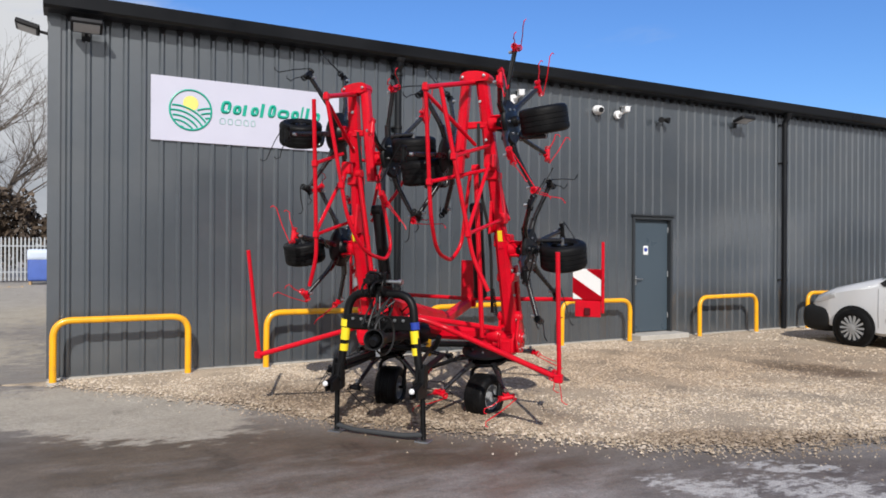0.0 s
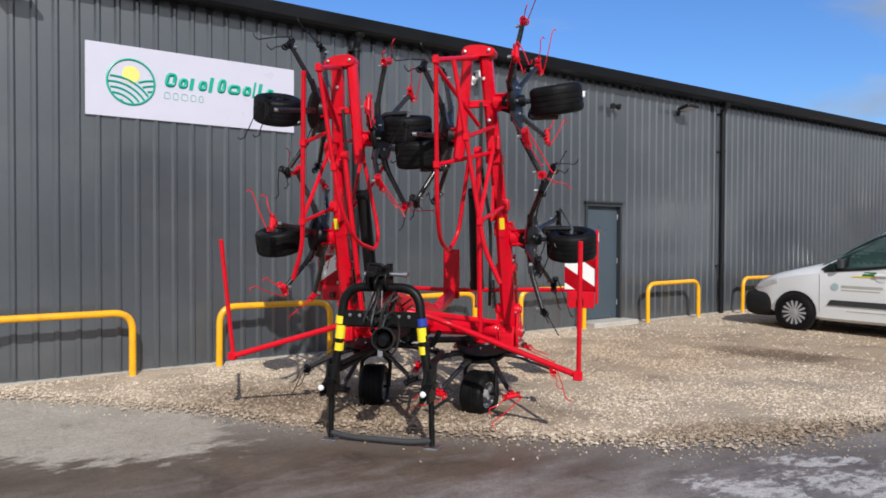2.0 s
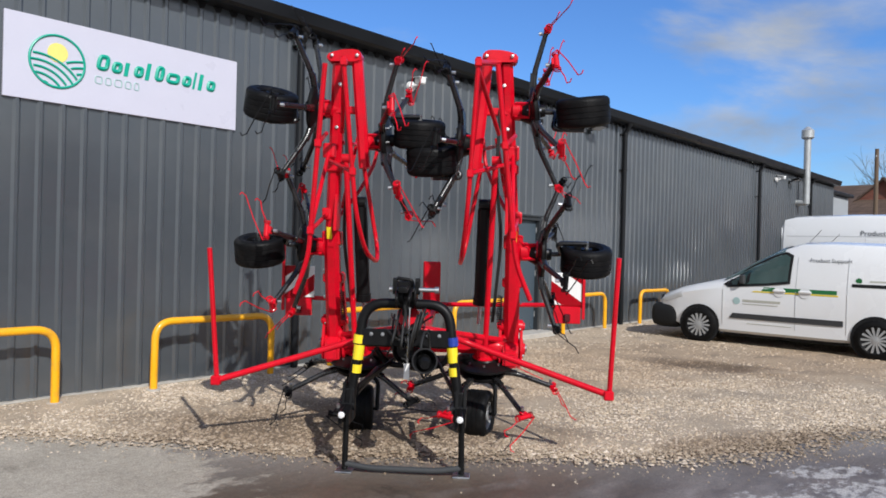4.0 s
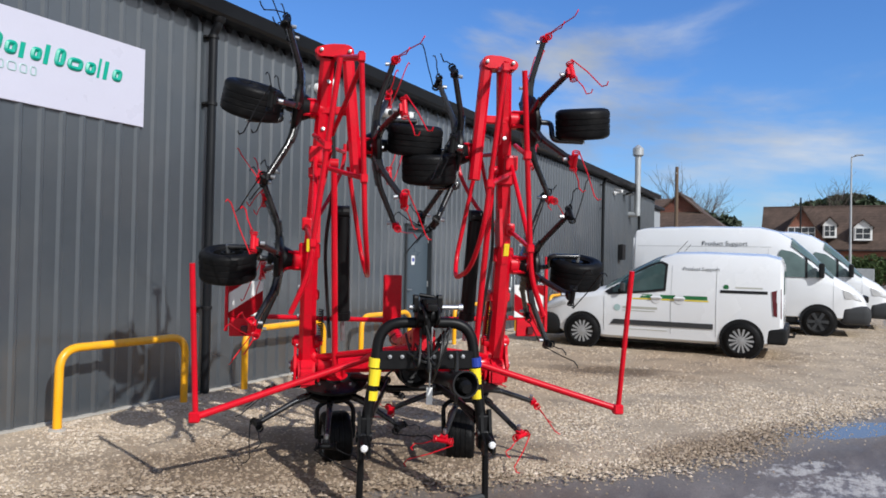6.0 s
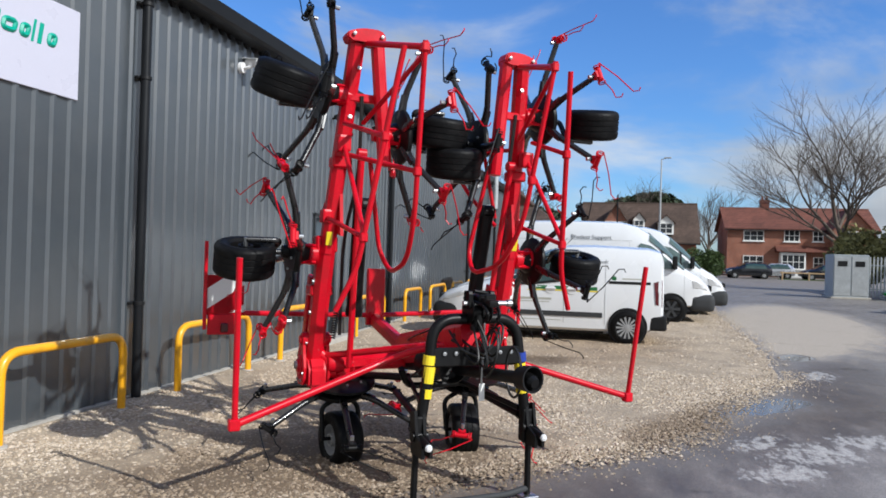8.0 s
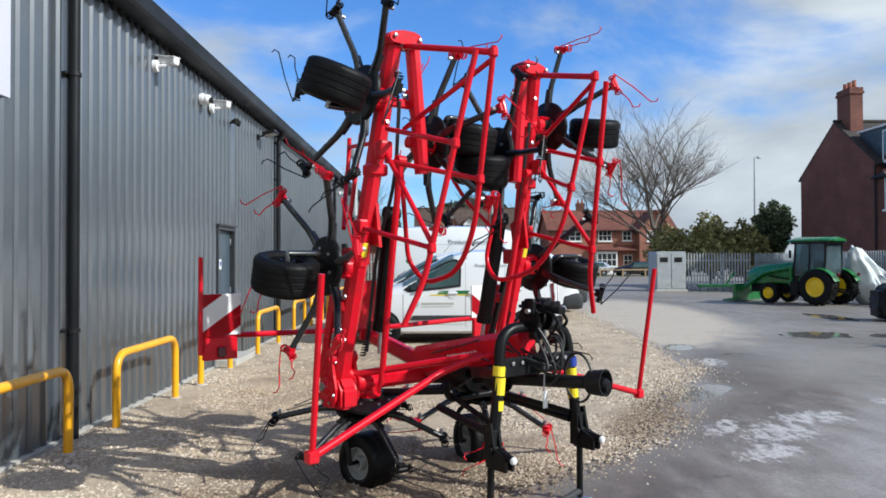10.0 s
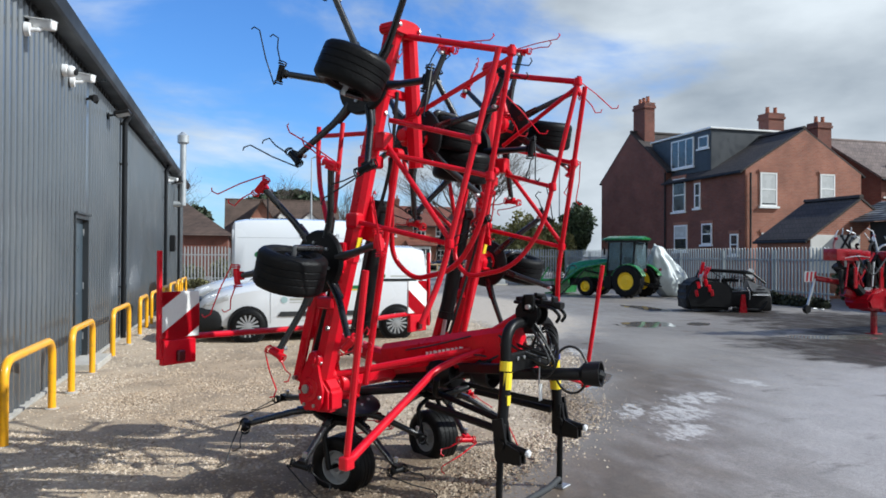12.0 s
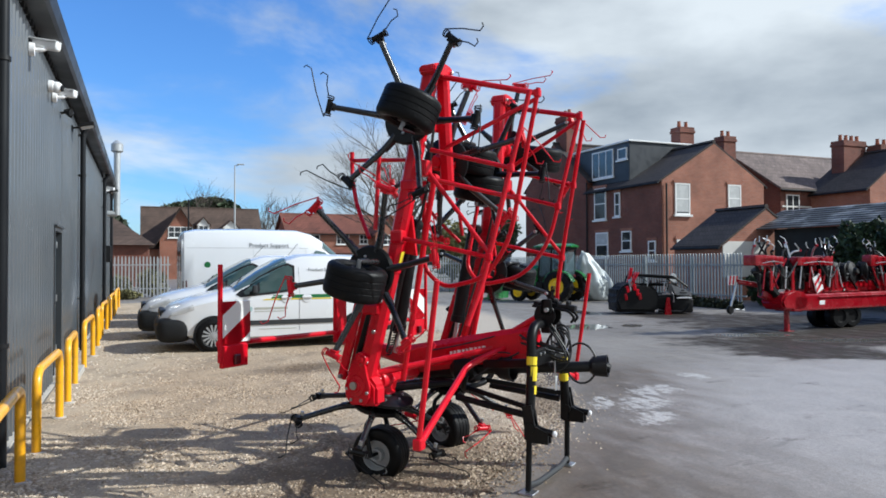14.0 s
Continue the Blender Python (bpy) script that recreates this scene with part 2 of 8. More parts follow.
def sweep(bm, pts, r, n=10, flat=1.0, closed=False):
    """A tube through points; r may be one radius or one for each point; flat squeezes it."""
    pts = [Vector(p) for p in pts]
    rs = r if isinstance(r, (list, tuple)) else [r] * len(pts)
    rings, side = [], None
    for i, p in enumerate(pts):
        if closed:
            way = (pts[(i + 1) % len(pts)] - pts[i - 1]).normalized()
        else:
            way = (pts[min(i + 1, len(pts) - 1)] - pts[max(i - 1, 0)]).normalized()
        if side is None:
            side = way.orthogonal().normalized() if abs(way.z) > 0.95 else way.cross(Vector((0, 0, 1))).normalized()
        side = (side - way * side.dot(way)).normalized()
        up = way.cross(side)
        ring = []
        for k in range(n):
            a = 2 * math.pi * (k + 0.5) / n
            ring.append(bm.verts.new(p + side * math.cos(a) * rs[i] + up * math.sin(a) * rs[i] * flat))
        rings.append(ring)
    spans = list(zip(rings, rings[1:])) + ([(rings[-1], rings[0])] if closed else [])
    for a, b in spans:
        for k in range(n):
            bm.faces.new((a[k], a[(k + 1) % n], b[(k + 1) % n], b[k]))
    if not closed:
        bm.faces.new(rings[0][::-1])
        bm.faces.new(rings[-1])
    return bm


def bend(pts, r=0.08, n=5):
    """The points with each inner corner rounded."""
    pts = [Vector(p) for p in pts]
    out = [pts[0]]
    for a, b, c in zip(pts, pts[1:], pts[2:]):
        d = min(r, (a - b).length * 0.45, (c - b).length * 0.45)
        s, e = b + (a - b).normalized() * d, b + (c - b).normalized() * d
        for k in range(n + 1):
            t = k / n
            out.append(s * (1 - t) ** 2 + b * 2 * t * (1 - t) + e * t * t)
    return out + [pts[-1]]


def tube(pts, r, n=10, flat=1.0):
    return sweep(bmesh.new(), pts, r, n, flat)


def beam(bm, p0, p1, w, h, up=(0, 0, 1)):
    """A box section from one point to another: w across, h along up."""
    p0, p1, up = Vector(p0), Vector(p1), Vector(up)
    way = (p1 - p0).normalized()
    side = way.cross(up).normalized()
    top = side.cross(way)
    c = 0.27 * min(w, h)
    prof = [(-w / 2 + c, -h / 2), (w / 2 - c, -h / 2), (w / 2, -h / 2 + c), (w / 2, h / 2 - c), (w / 2 - c, h / 2), (-w / 2 + c, h / 2), (-w / 2, h / 2 - c), (-w / 2, -h / 2 + c)]
    rings = [[bm.verts.new(p + side * a + top * b) for a, b in prof] for p in (p0, p1)]
    for k in range(8):
        bm.faces.new((rings[0][k], rings[0][(k + 1) % 8], rings[1][(k + 1) % 8], rings[1][k]))
    bm.faces.new(rings[0][::-1])
    bm.faces.new(rings[1])
    return bm


def lathe(bm, prof, n=24, m=None, caps=True):
    """A body of revolution about z from (radius, height) pairs."""
    rings = []
    for r, z in prof:
        rings.append([bm.verts.new((r * math.cos(2 * math.pi * k / n), r * math.sin(2 * math.pi * k / n), z)) for k in range(n)])
    for a, b in zip(rings, rings[1:]):
        for k in range(n):
            bm.faces.new((a[k], a[(k + 1) % n], b[(k + 1) % n], b[k]))
    if caps and prof[0][0] > 1e-4:
        bm.faces.new(rings[0][::-1])
    if caps and prof[-1][0] > 1e-4:
        bm.faces.new(rings[-1])
    if m:
        bmesh.ops.transform(bm, matrix=m, verts=[w for r in rings for w in r])
    return bm


def prism(bm, outline, axis, lo, hi):
    """An outline of (u, v) pairs carried along an axis: x gives (y, z), y gives (x, z), z gives (x, y)."""
    put = {"x": lambda u, v, w: (w, u, v), "y": lambda u, v, w: (u, w, v), "z": lambda u, v, w: (u, v, w)}[axis]
    a = [bm.verts.new(put(u, v, lo)) for u, v in outline]
    b = [bm.verts.new(put(u, v, hi)) for u, v in outline]
    k = len(outline)
    for i in range(k):
        bm.faces.new((a[i], a[(i + 1) % k], b[(i + 1) % k], b[i]))
    bm.faces.new(a[::-1])
    bm.faces.new(b)
    return bm


def spin_to(p, way):
    """A matrix that puts the z axis of a lathed body along a way, at p."""
    return Matrix.Translation(p) @ Vector(way).to_track_quat("Z", "Y").to_matrix().to_4x4()



# ---- ground ----
def edge_y(x):
    """The border between gravel and asphalt."""
    return np.interp(x, [-0.5, 0.9, 1.9, 2.6, 3.3, 3.95, 4.5, 5.2, 6.1, 6.9, 8.3, 9.4, 11.5, 14.5, 22, 31], [0.3, -0.25, -1.35, -2.25, -3.4, -4.05, -4.6, -5.3, -5.8, -5.95, -6.6, -7.2, -7.5, -7.75, -7.95, -8.6])


def ground_material():
    m = bpy.data.materials.new("worn_wet_asphalt")
    m.use_nodes = True
    n, l = m.node_tree.nodes, m.node_tree.links
    p = n["Principled BSDF"]
    geo = n.new("ShaderNodeNewGeometry")
    pos = geo.outputs["Position"]

    def noise_at(scale, detail=6, rough=0.6, stretch=(1, 1, 1)):
        mp = n.new("ShaderNodeMapping")
        mp.inputs["Scale"].default_value = stretch
        l.new(pos, mp.inputs["Vector"])
        t = n.new("ShaderNodeTexNoise")
        t.inputs["Scale"].default_value, t.inputs["Detail"].default_value, t.inputs["Roughness"].default_value = scale, detail, rough
        l.new(mp.outputs[0], t.inputs["Vector"])
        return t.outputs["Fac"]

    def span(v, a, b, c=0.0, d=1.0):
        r = n.new("ShaderNodeMapRange")
        r.inputs["From Min"].default_value, r.inputs["From Max"].default_value = a, b
        r.inputs["To Min"].default_value, r.inputs["To Max"].default_value = c, d
        l.new(v, r.inputs["Value"])
        return r.outputs["Result"]

    def math2(op, a, b):
        k = n.new("ShaderNodeMath")
        k.operation = op
        for s, v in zip(k.inputs, (a, b)):
            if isinstance(v, (int, float)):
                s.default_value = v
            else:
                l.new(v, s)
        return k.outputs[0]

    def mix(f, a, b):
        k = n.new("ShaderNodeMixRGB")
        for s, v in zip(k.inputs, (f, a, b)):
            if isinstance(v, tuple):
                s.default_value = (*v, 1)
            else:
                l.new(v, s)
        return k.outputs[0]

    def spot(x, y, rx, ry, turn=0.0):
        mp = n.new("ShaderNodeMapping")
        mp.vector_type = "TEXTURE"
        mp.inputs["Location"].default_value = (x, y, 0)
        mp.inputs["Rotation"].default_value = (0, 0, radians(turn))
        mp.inputs["Scale"].default_value = (rx, ry, 1)
        l.new(pos, mp.inputs["Vector"])
        k = n.new("ShaderNodeVectorMath")
        k.operation = "LENGTH"
        l.new(mp.outputs[0], k.inputs[0])
        return span(k.outputs["Value"], 0.35, 1.15, 1.0, 0.0)

    def spots(rows):
        out = None
        for r in rows:
            s = spot(*r)
            out = s if out is None else math2("MAXIMUM", out, s)
        return out

    big, mid, fine = noise_at(0.35, 8), noise_at(2.2, 8), noise_at(90, 4)
    streak = noise_at(1.3, 7, 0.65, (1.0, 2.4, 1.0))
    grain = math2("MULTIPLY", span(fine, 0.3, 0.7, 0.62, 1.38), span(noise_at(22, 5, 0.7), 0.3, 0.7, 0.78, 1.22))
    damp_spot = spots([(3.0, -4.9, 4.2, 1.35, -41), (0.6, -3.7, 2.2, 1.2, -40), (6.0, -6.9, 3.4, 1.0, -33), (9.6, -8.0, 3.0, 0.8, -16)])
    damp_m = span(math2("ADD", damp_spot, math2("MULTIPLY", math2("SUBTRACT", mid, 0.5), 0.9)), 0.1, 0.75)
    wetter = mix(span(mid, 0.35, 0.65), (0.088, 0.066, 0.048), (0.140, 0.107, 0.079))
    plain = mix(span(mid, 0.3, 0.7), (0.20, 0.176, 0.152), (0.262, 0.232, 0.203))
    dark = mix(damp_m, plain, wetter)
    dry = mix(span(big, 0.38, 0.64), (0.165, 0.147, 0.130), (0.25, 0.224, 0.198))
    # dry, paler tarmac farther out in the yard, and the pale skirt by the corner of the building
    pale = spots([(1.45, -2.0, 2.3, 1.2, -56), (-3.0, 3.0, 5.0, 5.5), (-1.5, 16.0, 6.0, 14.0), (-8, 10, 8, 14)])
    pale_m = span(math2("ADD", pale, math2("MULTIPLY", math2("SUBTRACT", noise_at(3.2, 10, 0.72, (1.0, 1.7, 1.0)), 0.5), 1.5)), 0.44, 0.60)
    far = spots([(17.0, -13.0, 12.0, 5.5, 0), (10.0, -11.0, 5.0, 3.5, 10), (26.0, -12.0, 8, 7), (40, -6, 18, 12)])
    far_m = span(math2("ADD", far, math2("MULTIPLY", math2("SUBTRACT", streak, 0.5), 1.3)), 0.1, 1.1)
    silt = spots([(6.2, -7.3, 0.8, 0.45, -66), (4.9, -6.25, 0.65, 0.36, -48), (5.6, -6.65, 0.9, 0.5, -48), (5.8, -6.2, 0.7, 0.24, -32), (6.9, -8.6, 0.5, 0.3, 0), (10.2, -7.8, 0.9, 0.35, -20)])
    silt_m = span(math2("ADD", silt, math2("MULTIPLY", math2("SUBTRACT", noise_at(5.5, 10, 0.74, (1.0, 1.8, 1.0)), 0.5), 3.8)), 0.74, 1.04)
    c = mix(far_m, dark, dry)
    # the trodden middle of the yard, dry and pale
    yard = spots([(4.2, -9.6, 6.5, 3.6, -48), (1.0, -7.4, 3.0, 1.8, -40)])
    yard_m = span(math2("ADD", yard, math2("MULTIPLY", math2("SUBTRACT", streak, 0.5), 1.2)), 0.15, 0.9)
    c = mix(yard_m, c, mix(span(mid, 0.3, 0.7), (0.30, 0.275, 0.262), (0.385, 0.355, 0.34)))
    dust = spots([(20.5, -9.7, 9.0, 2.4, -7), (14.8, -8.7, 3.4, 1.1, -14)])
    dust_m = span(math2("ADD", dust, math2("MULTIPLY", math2("SUBTRACT", streak, 0.5), 0.8)), 0.25, 0.6)
    c = mix(math2("MULTIPLY", dust_m, 0.9), c, (0.47, 0.405, 0.33))
    c = mix(pale_m, c, mix(span(mid, 0.3, 0.7), (0.33, 0.294, 0.240), (0.43, 0.385, 0.318)))
    mud = spots([(12.4, -17.4, 4.6, 4.2, 0), (10.0, -15.4, 2.3, 2.6, -15), (9.6, -13.6, 1.6, 2.9, -25), (8.3, -12.6, 1.5, 1.9, -25), (16.6, -16.4, 2.4, 1.6, 0)])
    mud_m = span(math2("ADD", mud, math2("MULTIPLY", math2("SUBTRACT", noise_at(1.1, 8, 0.7, (1.6, 0.8, 1.0)), 0.5), 2.2)), 0.2, 0.6)
    c = mix(math2("MULTIPLY", mud_m, 0.95), c, (0.040, 0.033, 0.028))
    c = mix(math2("MULTIPLY", silt_m, 0.85), c, (0.48, 0.46, 0.44))
    g = n.new("ShaderNodeMixRGB")
    g.blend_type, g.inputs["Fac"].default_value = "MULTIPLY", 1.0
    l.new(c, g.inputs["Color1"])
    l.new(grain, g.inputs["Color2"])
    # water: puddles and a damp sheen
    wet = spots([(14.2, -11.6, 1.2, 0.9, -52), (14.0, -12.9, 0.7, 0.4, -40), (10.9, -13.9, 0.5, 1.3, -20), (9.3, -14.8, 0.5, 1.6, -20),  (7.6, -6.6, 1.25, 0.42, -41), (12.2, -7.95, 0.75, 0.4, -20), (19.0, -14.5, 2.0, 0.6, 0)])
    wet_m = span(math2("ADD", wet, math2("MULTIPLY", math2("SUBTRACT", streak, 0.5), 1.2)), 0.5, 0.62)
    l.new(mix(wet_m, g.outputs[0], (0.17, 0.155, 0.14)), p.inputs["Base Color"])
    damp = span(math2("ADD", mid, streak), 0.75, 1.25, 0.42, 0.60)
    dampdry = math2("MAXIMUM", damp, math2("MULTIPLY", math2("MAXIMUM", math2("MAXIMUM", pale_m, dust_m), silt_m), 0.85))
    dampdry = math2("MAXIMUM", dampdry, math2("MULTIPLY", far_m, 0.56))
    r = math2("MINIMUM", dampdry, span(wet_m, 0, 1, 1.0, 0.04))
    film = math2("MULTIPLY", damp_m, math2("SUBTRACT", 1.0, math2("MAXIMUM", wet_m, silt_m)))
    r = math2("ADD", math2("MULTIPLY", r, math2("SUBTRACT", 1.0, film)), math2("MULTIPLY", film, span(streak, 0.35, 0.65, 0.40, 0.52)))
    sludge = math2("MULTIPLY", mud_m, math2("SUBTRACT", 1.0, wet_m))
    r = math2("ADD", math2("MULTIPLY", r, math2("SUBTRACT", 1.0, sludge)), math2("MULTIPLY", sludge, span(streak, 0.38, 0.62, 0.35, 0.75)))
    l.new(r, p.inputs["Roughness"])
    gloss = math2("MAXIMUM", span(r, 0.3, 0.6, 0.8, 0.12), math2("MULTIPLY", film, 0.15))
    l.new(math2("MULTIPLY", gloss, span(sludge, 0, 1, 1.0, 0.45)), p.inputs["Specular IOR Level"])
    bp = n.new("ShaderNodeBump")
    bp.inputs["Distance"].default_value = 0.006
    l.new(math2("MULTIPLY", span(wet_m, 0, 1, 0.28, 0.0), span(film, 0, 1, 1.0, 0.6)), bp.inputs["Strength"])
    l.new(math2("ADD", fine, math2("MULTIPLY", mid, 2.0)), bp.inputs["Height"])
    l.new(bp.outputs["Normal"], p.inputs["Normal"])
    return m


bm = bmesh.new()
grid = [-900, -300, -120, -60, -30, -15, -8, 0, 8, 16, 30, 60, 120, 300, 900]
vs = [[bm.verts.new((x, y, 0)) for y in grid] for x in grid]
for i in range(len(grid) - 1):
    for j in range(len(grid) - 1):
        bm.faces.new((vs[i][j], vs[i + 1][j], vs[i + 1][j + 1], vs[i][j + 1]))
tagged(part("ground", bm, ground_material()), "worn dark asphalt yard with damp stains and dry patches", "ground", kind="structure")

# ---- gravel strip in front of the building ----
GRAVEL = mat("buff_gravel_bed", (0.43, 0.342, 0.244), 0.95, var=0.34, scale=1.1, fine=55, bump=1.0, dirt=(0.17, 0.14, 0.11), dirt_amount=0.55)
def damp_patches(m, rows, amount, tone):
    """Lay damp, muddy patches over a material, in world places."""
    n, l = m.node_tree.nodes, m.node_tree.links
    p = n["Principled BSDF"]
    old = p.inputs["Base Color"].links[0].from_socket
    geo, no = n.new("ShaderNodeNewGeometry"), n.new("ShaderNodeTexNoise")
    no.inputs["Scale"].default_value, no.inputs["Detail"].default_value = 2.4, 7
    l.new(geo.outputs["Position"], no.inputs["Vector"])
    best = None
    for x, y, rx, ry, turn in rows:
        mp, ln = n.new("ShaderNodeMapping"), n.new("ShaderNodeVectorMath")
        mp.vector_type = "TEXTURE"
        mp.inputs["Location"].default_value = (x, y, 0)
        mp.inputs["Rotation"].default_value = (0, 0, radians(turn))
        mp.inputs["Scale"].default_value = (rx, ry, 1)
        ln.operation = "LENGTH"
        l.new(geo.outputs["Position"], mp.inputs["Vector"])
        l.new(mp.outputs[0], ln.inputs[0])
        if best is None:
            best = ln.outputs["Value"]
        else:
            k = n.new("ShaderNodeMath")
            k.operation = "MINIMUM"
            l.new(best, k.inputs[0])
            l.new(ln.outputs["Value"], k.inputs[1])
            best = k.outputs[0]
    add, rg, mx = n.new("ShaderNodeMath"), n.new("ShaderNodeMapRange"), n.new("ShaderNodeMixRGB")
    l.new(best, add.inputs[0])
    l.new(no.outputs["Fac"], add.inputs[1])
    rg.inputs["From Min"].default_value, rg.inputs["From Max"].default_value = 1.0, 1.65
    rg.inputs["To Min"].default_value, rg.inputs["To Max"].default_value = amount, 0.0
    l.new(add.outputs[0], rg.inputs["Value"])
    mx.blend_type = "MULTIPLY"
    mx.inputs["Color2"].default_value = (*tone, 1)
    l.new(rg.outputs["Result"], mx.inputs["Fac"])
    l.new(old, mx.inputs["Color1"])
    l.new(mx.outputs["Color"], p.inputs["Base Color"])


STONE = bpy.data.materials.new("buff_gravel_stones")
STONE.use_nodes = True
sn, sl = STONE.node_tree.nodes, STONE.node_tree.links
s_geo, s_ramp = sn.new("ShaderNodeNewGeometry"), sn.new("ShaderNodeValToRGB")
s_ramp.color_ramp.elements[0].color = (0.30, 0.235, 0.170, 1)
s_ramp.color_ramp.elements[1].color = (0.66, 0.56, 0.45, 1)
s_mid = s_ramp.color_ramp.elements.new(0.55)
s_mid.color = (0.50, 0.405, 0.295, 1)
sl.new(s_geo.outputs["Random Per Island"], s_ramp.inputs["Fac"])
sl.new(s_ramp.outputs["Color"], sn["Principled BSDF"].inputs["Base Color"])
sn["Principled BSDF"].inputs["Roughness"].default_value = 0.85
DAMP = [(3.9, -2.8, 2.1, 1.15, -45), (3.6, -3.9, 1.2, 0.5, -48), (9.9, -3.65, 0.5, 0.95, 15), (6.3, -5.7, 1.5, 0.4, -28)]
damp_patches(GRAVEL, DAMP, 0.95, (0.40, 0.355, 0.315))
damp_patches(STONE, DAMP, 0.85, (0.50, 0.455, 0.41))
MUDDY = [(8.6, -2.4, 4.6, 1.9, -8), (12.0, -4.6, 3.5, 1.6, -10)]
damp_patches(GRAVEL, MUDDY, 0.8, (0.80, 0.73, 0.66))
damp_patches(STONE, MUDDY, 0.8, (0.80, 0.73, 0.66))

bm = bmesh.new()
xs = np.concatenate([np.arange(0.4, 9, 0.09), np.arange(9, 31, 0.3)])
rows = []
for x in xs:
    ey = float(edge_y(x)) + 0.16 * noise.noise((x * 1.7, 3.1, 0)) + 0.07 * noise.noise((x * 6.0, 8.1, 0))
    col = []
    steps = 40
    for k in range(steps + 1):
        f = k / steps
        y = -0.09 + (ey + 0.09) * f
        h = 0.022 * min(1.0, (1 - f) * abs(ey) / 0.5 + 0.02) + 0.012 * noise.noise((x * 1.3, y * 1.3, 0)) * min(1, (1 - f) * 6)
        if k == steps:
            h = -0.01
        col.append(bm.verts.new((x, y, h)))
    rows.append(col)
for a, b in zip(rows, rows[1:]):
    for k in range(len(a) - 1):
        bm.faces.new((a[k], b[k], b[k + 1], a[k + 1]))
tagged(part("gravel_bed", bm, GRAVEL, smooth=3.0), "buff crushed gravel bed along the building", "gravel", kind="structure")

# ---- the building ----
X0, X1, TOP = 0.96, 30.9, 4.34
DX0, DX1, DTOP = 10.01, 10.96, 2.19
PITCH = 0.2075


def ribs(x0, x1):
    """The outline of the ribbed sheet between two places along the wall."""
    out = [(x0, 0.0)]
    k = math.ceil((x0 - X0 - 0.16) / PITCH)
    while X0 + 0.21 + k * PITCH + 0.04 < x1:
        c = X0 + 0.21 + k * PITCH
        if c - 0.04 > x0:
            out += [(c - 0.038, 0.0), (c - 0.014, -0.024), (c + 0.014, -0.024), (c + 0.038, 0.0)]
        k += 1
    return out + [(x1, 0.0)]


bm = bmesh.new()
for x0, x1, z0, z1 in ((X0, DX0, 0.036, TOP), (DX0, DX1, DTOP, TOP), (DX1, X1, 0.036, TOP)):
    prof = ribs(x0, x1) + [(x1, 0.16), (x0, 0.16)]
    prism(bm, prof, "z", z0, z1)
wall = tagged(part("wall_front", bm, CLAD), "dark grey vertically ribbed steel cladding wall", "wall", kind="structure")
bm = bmesh.new()
box(bm, (X0 + 0.002, 0.16, 0.0), (X0 + 0.15, 12, 4.3))
box(bm, (X1 - 0.15, 0.16, 0.0), (X1 - 0.002, 12, 4.3))
box(bm, (X0 + 0.002, 12, 0.0), (X1 - 0.002, 12.15, 4.3))
tagged(part("wall_sides", bm, CLAD), "dark grey clad end and back walls", "wall", kind="structure")
bm = bmesh.new()
box(bm, (X0 - 0.012, -0.034, 0.034), (X0 + 0.12, 0.14, TOP))
tagged(part("corner_trim", bm, CLAD), "folded grey corner flashing", "trim", kind="structure")
bm = bmesh.new()
box(bm, (X0, -0.06, -0.02), (DX0 - 0.1, 0.14, 0.032))
box(bm, (DX1 + 0.1, -0.06, -0.02), (X1, 0.14, 0.032))
tagged(part("plinth", bm, CONC), "pale concrete strip at the foot of the wall", "plinth", kind="structure")
tagged(part("door_step", rbox((DX0 - 0.1, -0.34, -0.02), (DX1 + 0.1, 0.14, 0.105), 0.012), CONC), "pale concrete door step", "step", kind="structure")
# roof sheet with its ribs, and the boxed eaves gutter
bm = bmesh.new()
prof = []
k = 0
while X0 - 0.05 + (k + 1) * 0.25 < X1 + 0.1:
    c = X0 - 0.05 + k * 0.25
    prof += [(c, 0.0), (c + 0.16, 0.0), (c + 0.18, 0.032), (c + 0.23, 0.032)]
    k += 1
lo = [bm.verts.new((x, -0.2, 4.515 + h * 0.6)) for x, h in prof]
hi = [bm.verts.new((x, 12.0, 5.83 + h * 0.6)) for x, h in prof]
for i in range(len(prof) - 1):
    bm.faces.new((lo[i], lo[i + 1], hi[i + 1], hi[i]))
tagged(part("roof", bm, mat("grey_roof_sheet", (0.10, 0.105, 0.11), 0.5, var=0.15)), "grey ribbed metal roof sheet", "roof", kind="structure")
bm = bmesh.new()
prism(bm, [(-0.02, 4.335), (-0.235, 4.335), (-0.27, 4.365), (-0.30, 4.51), (-0.275, 4.51), (-0.25, 4.40), (-0.02, 4.40)], "x", X0 - 0.06, X1 + 0.05)
prism(bm, [(-0.02, 4.40), (-0.16, 4.43), (-0.19, 4.505), (0.14, 4.54), (0.14, 4.34), (-0.02, 4.34)], "x", X0 - 0.06, X1 + 0.05)
tagged(part("gutter", bm, GUTTER), "black boxed eaves gutter", "gutter", kind="structure")
bm = bmesh.new()
k = 0
while X0 + 0.21 + k * PITCH < X1:
    c = X0 + 0.21 + k * PITCH
    prism(bm, [(c - 0.05, 4.338), (c + 0.05, 4.338), (c + 0.018, 4.268), (c - 0.018, 4.268)], "y", -0.045, -0.002)
    k += 1
tagged(part("eaves_filler", bm, BLACKPL), "black foam fillers under the eaves", "trim", kind="structure")

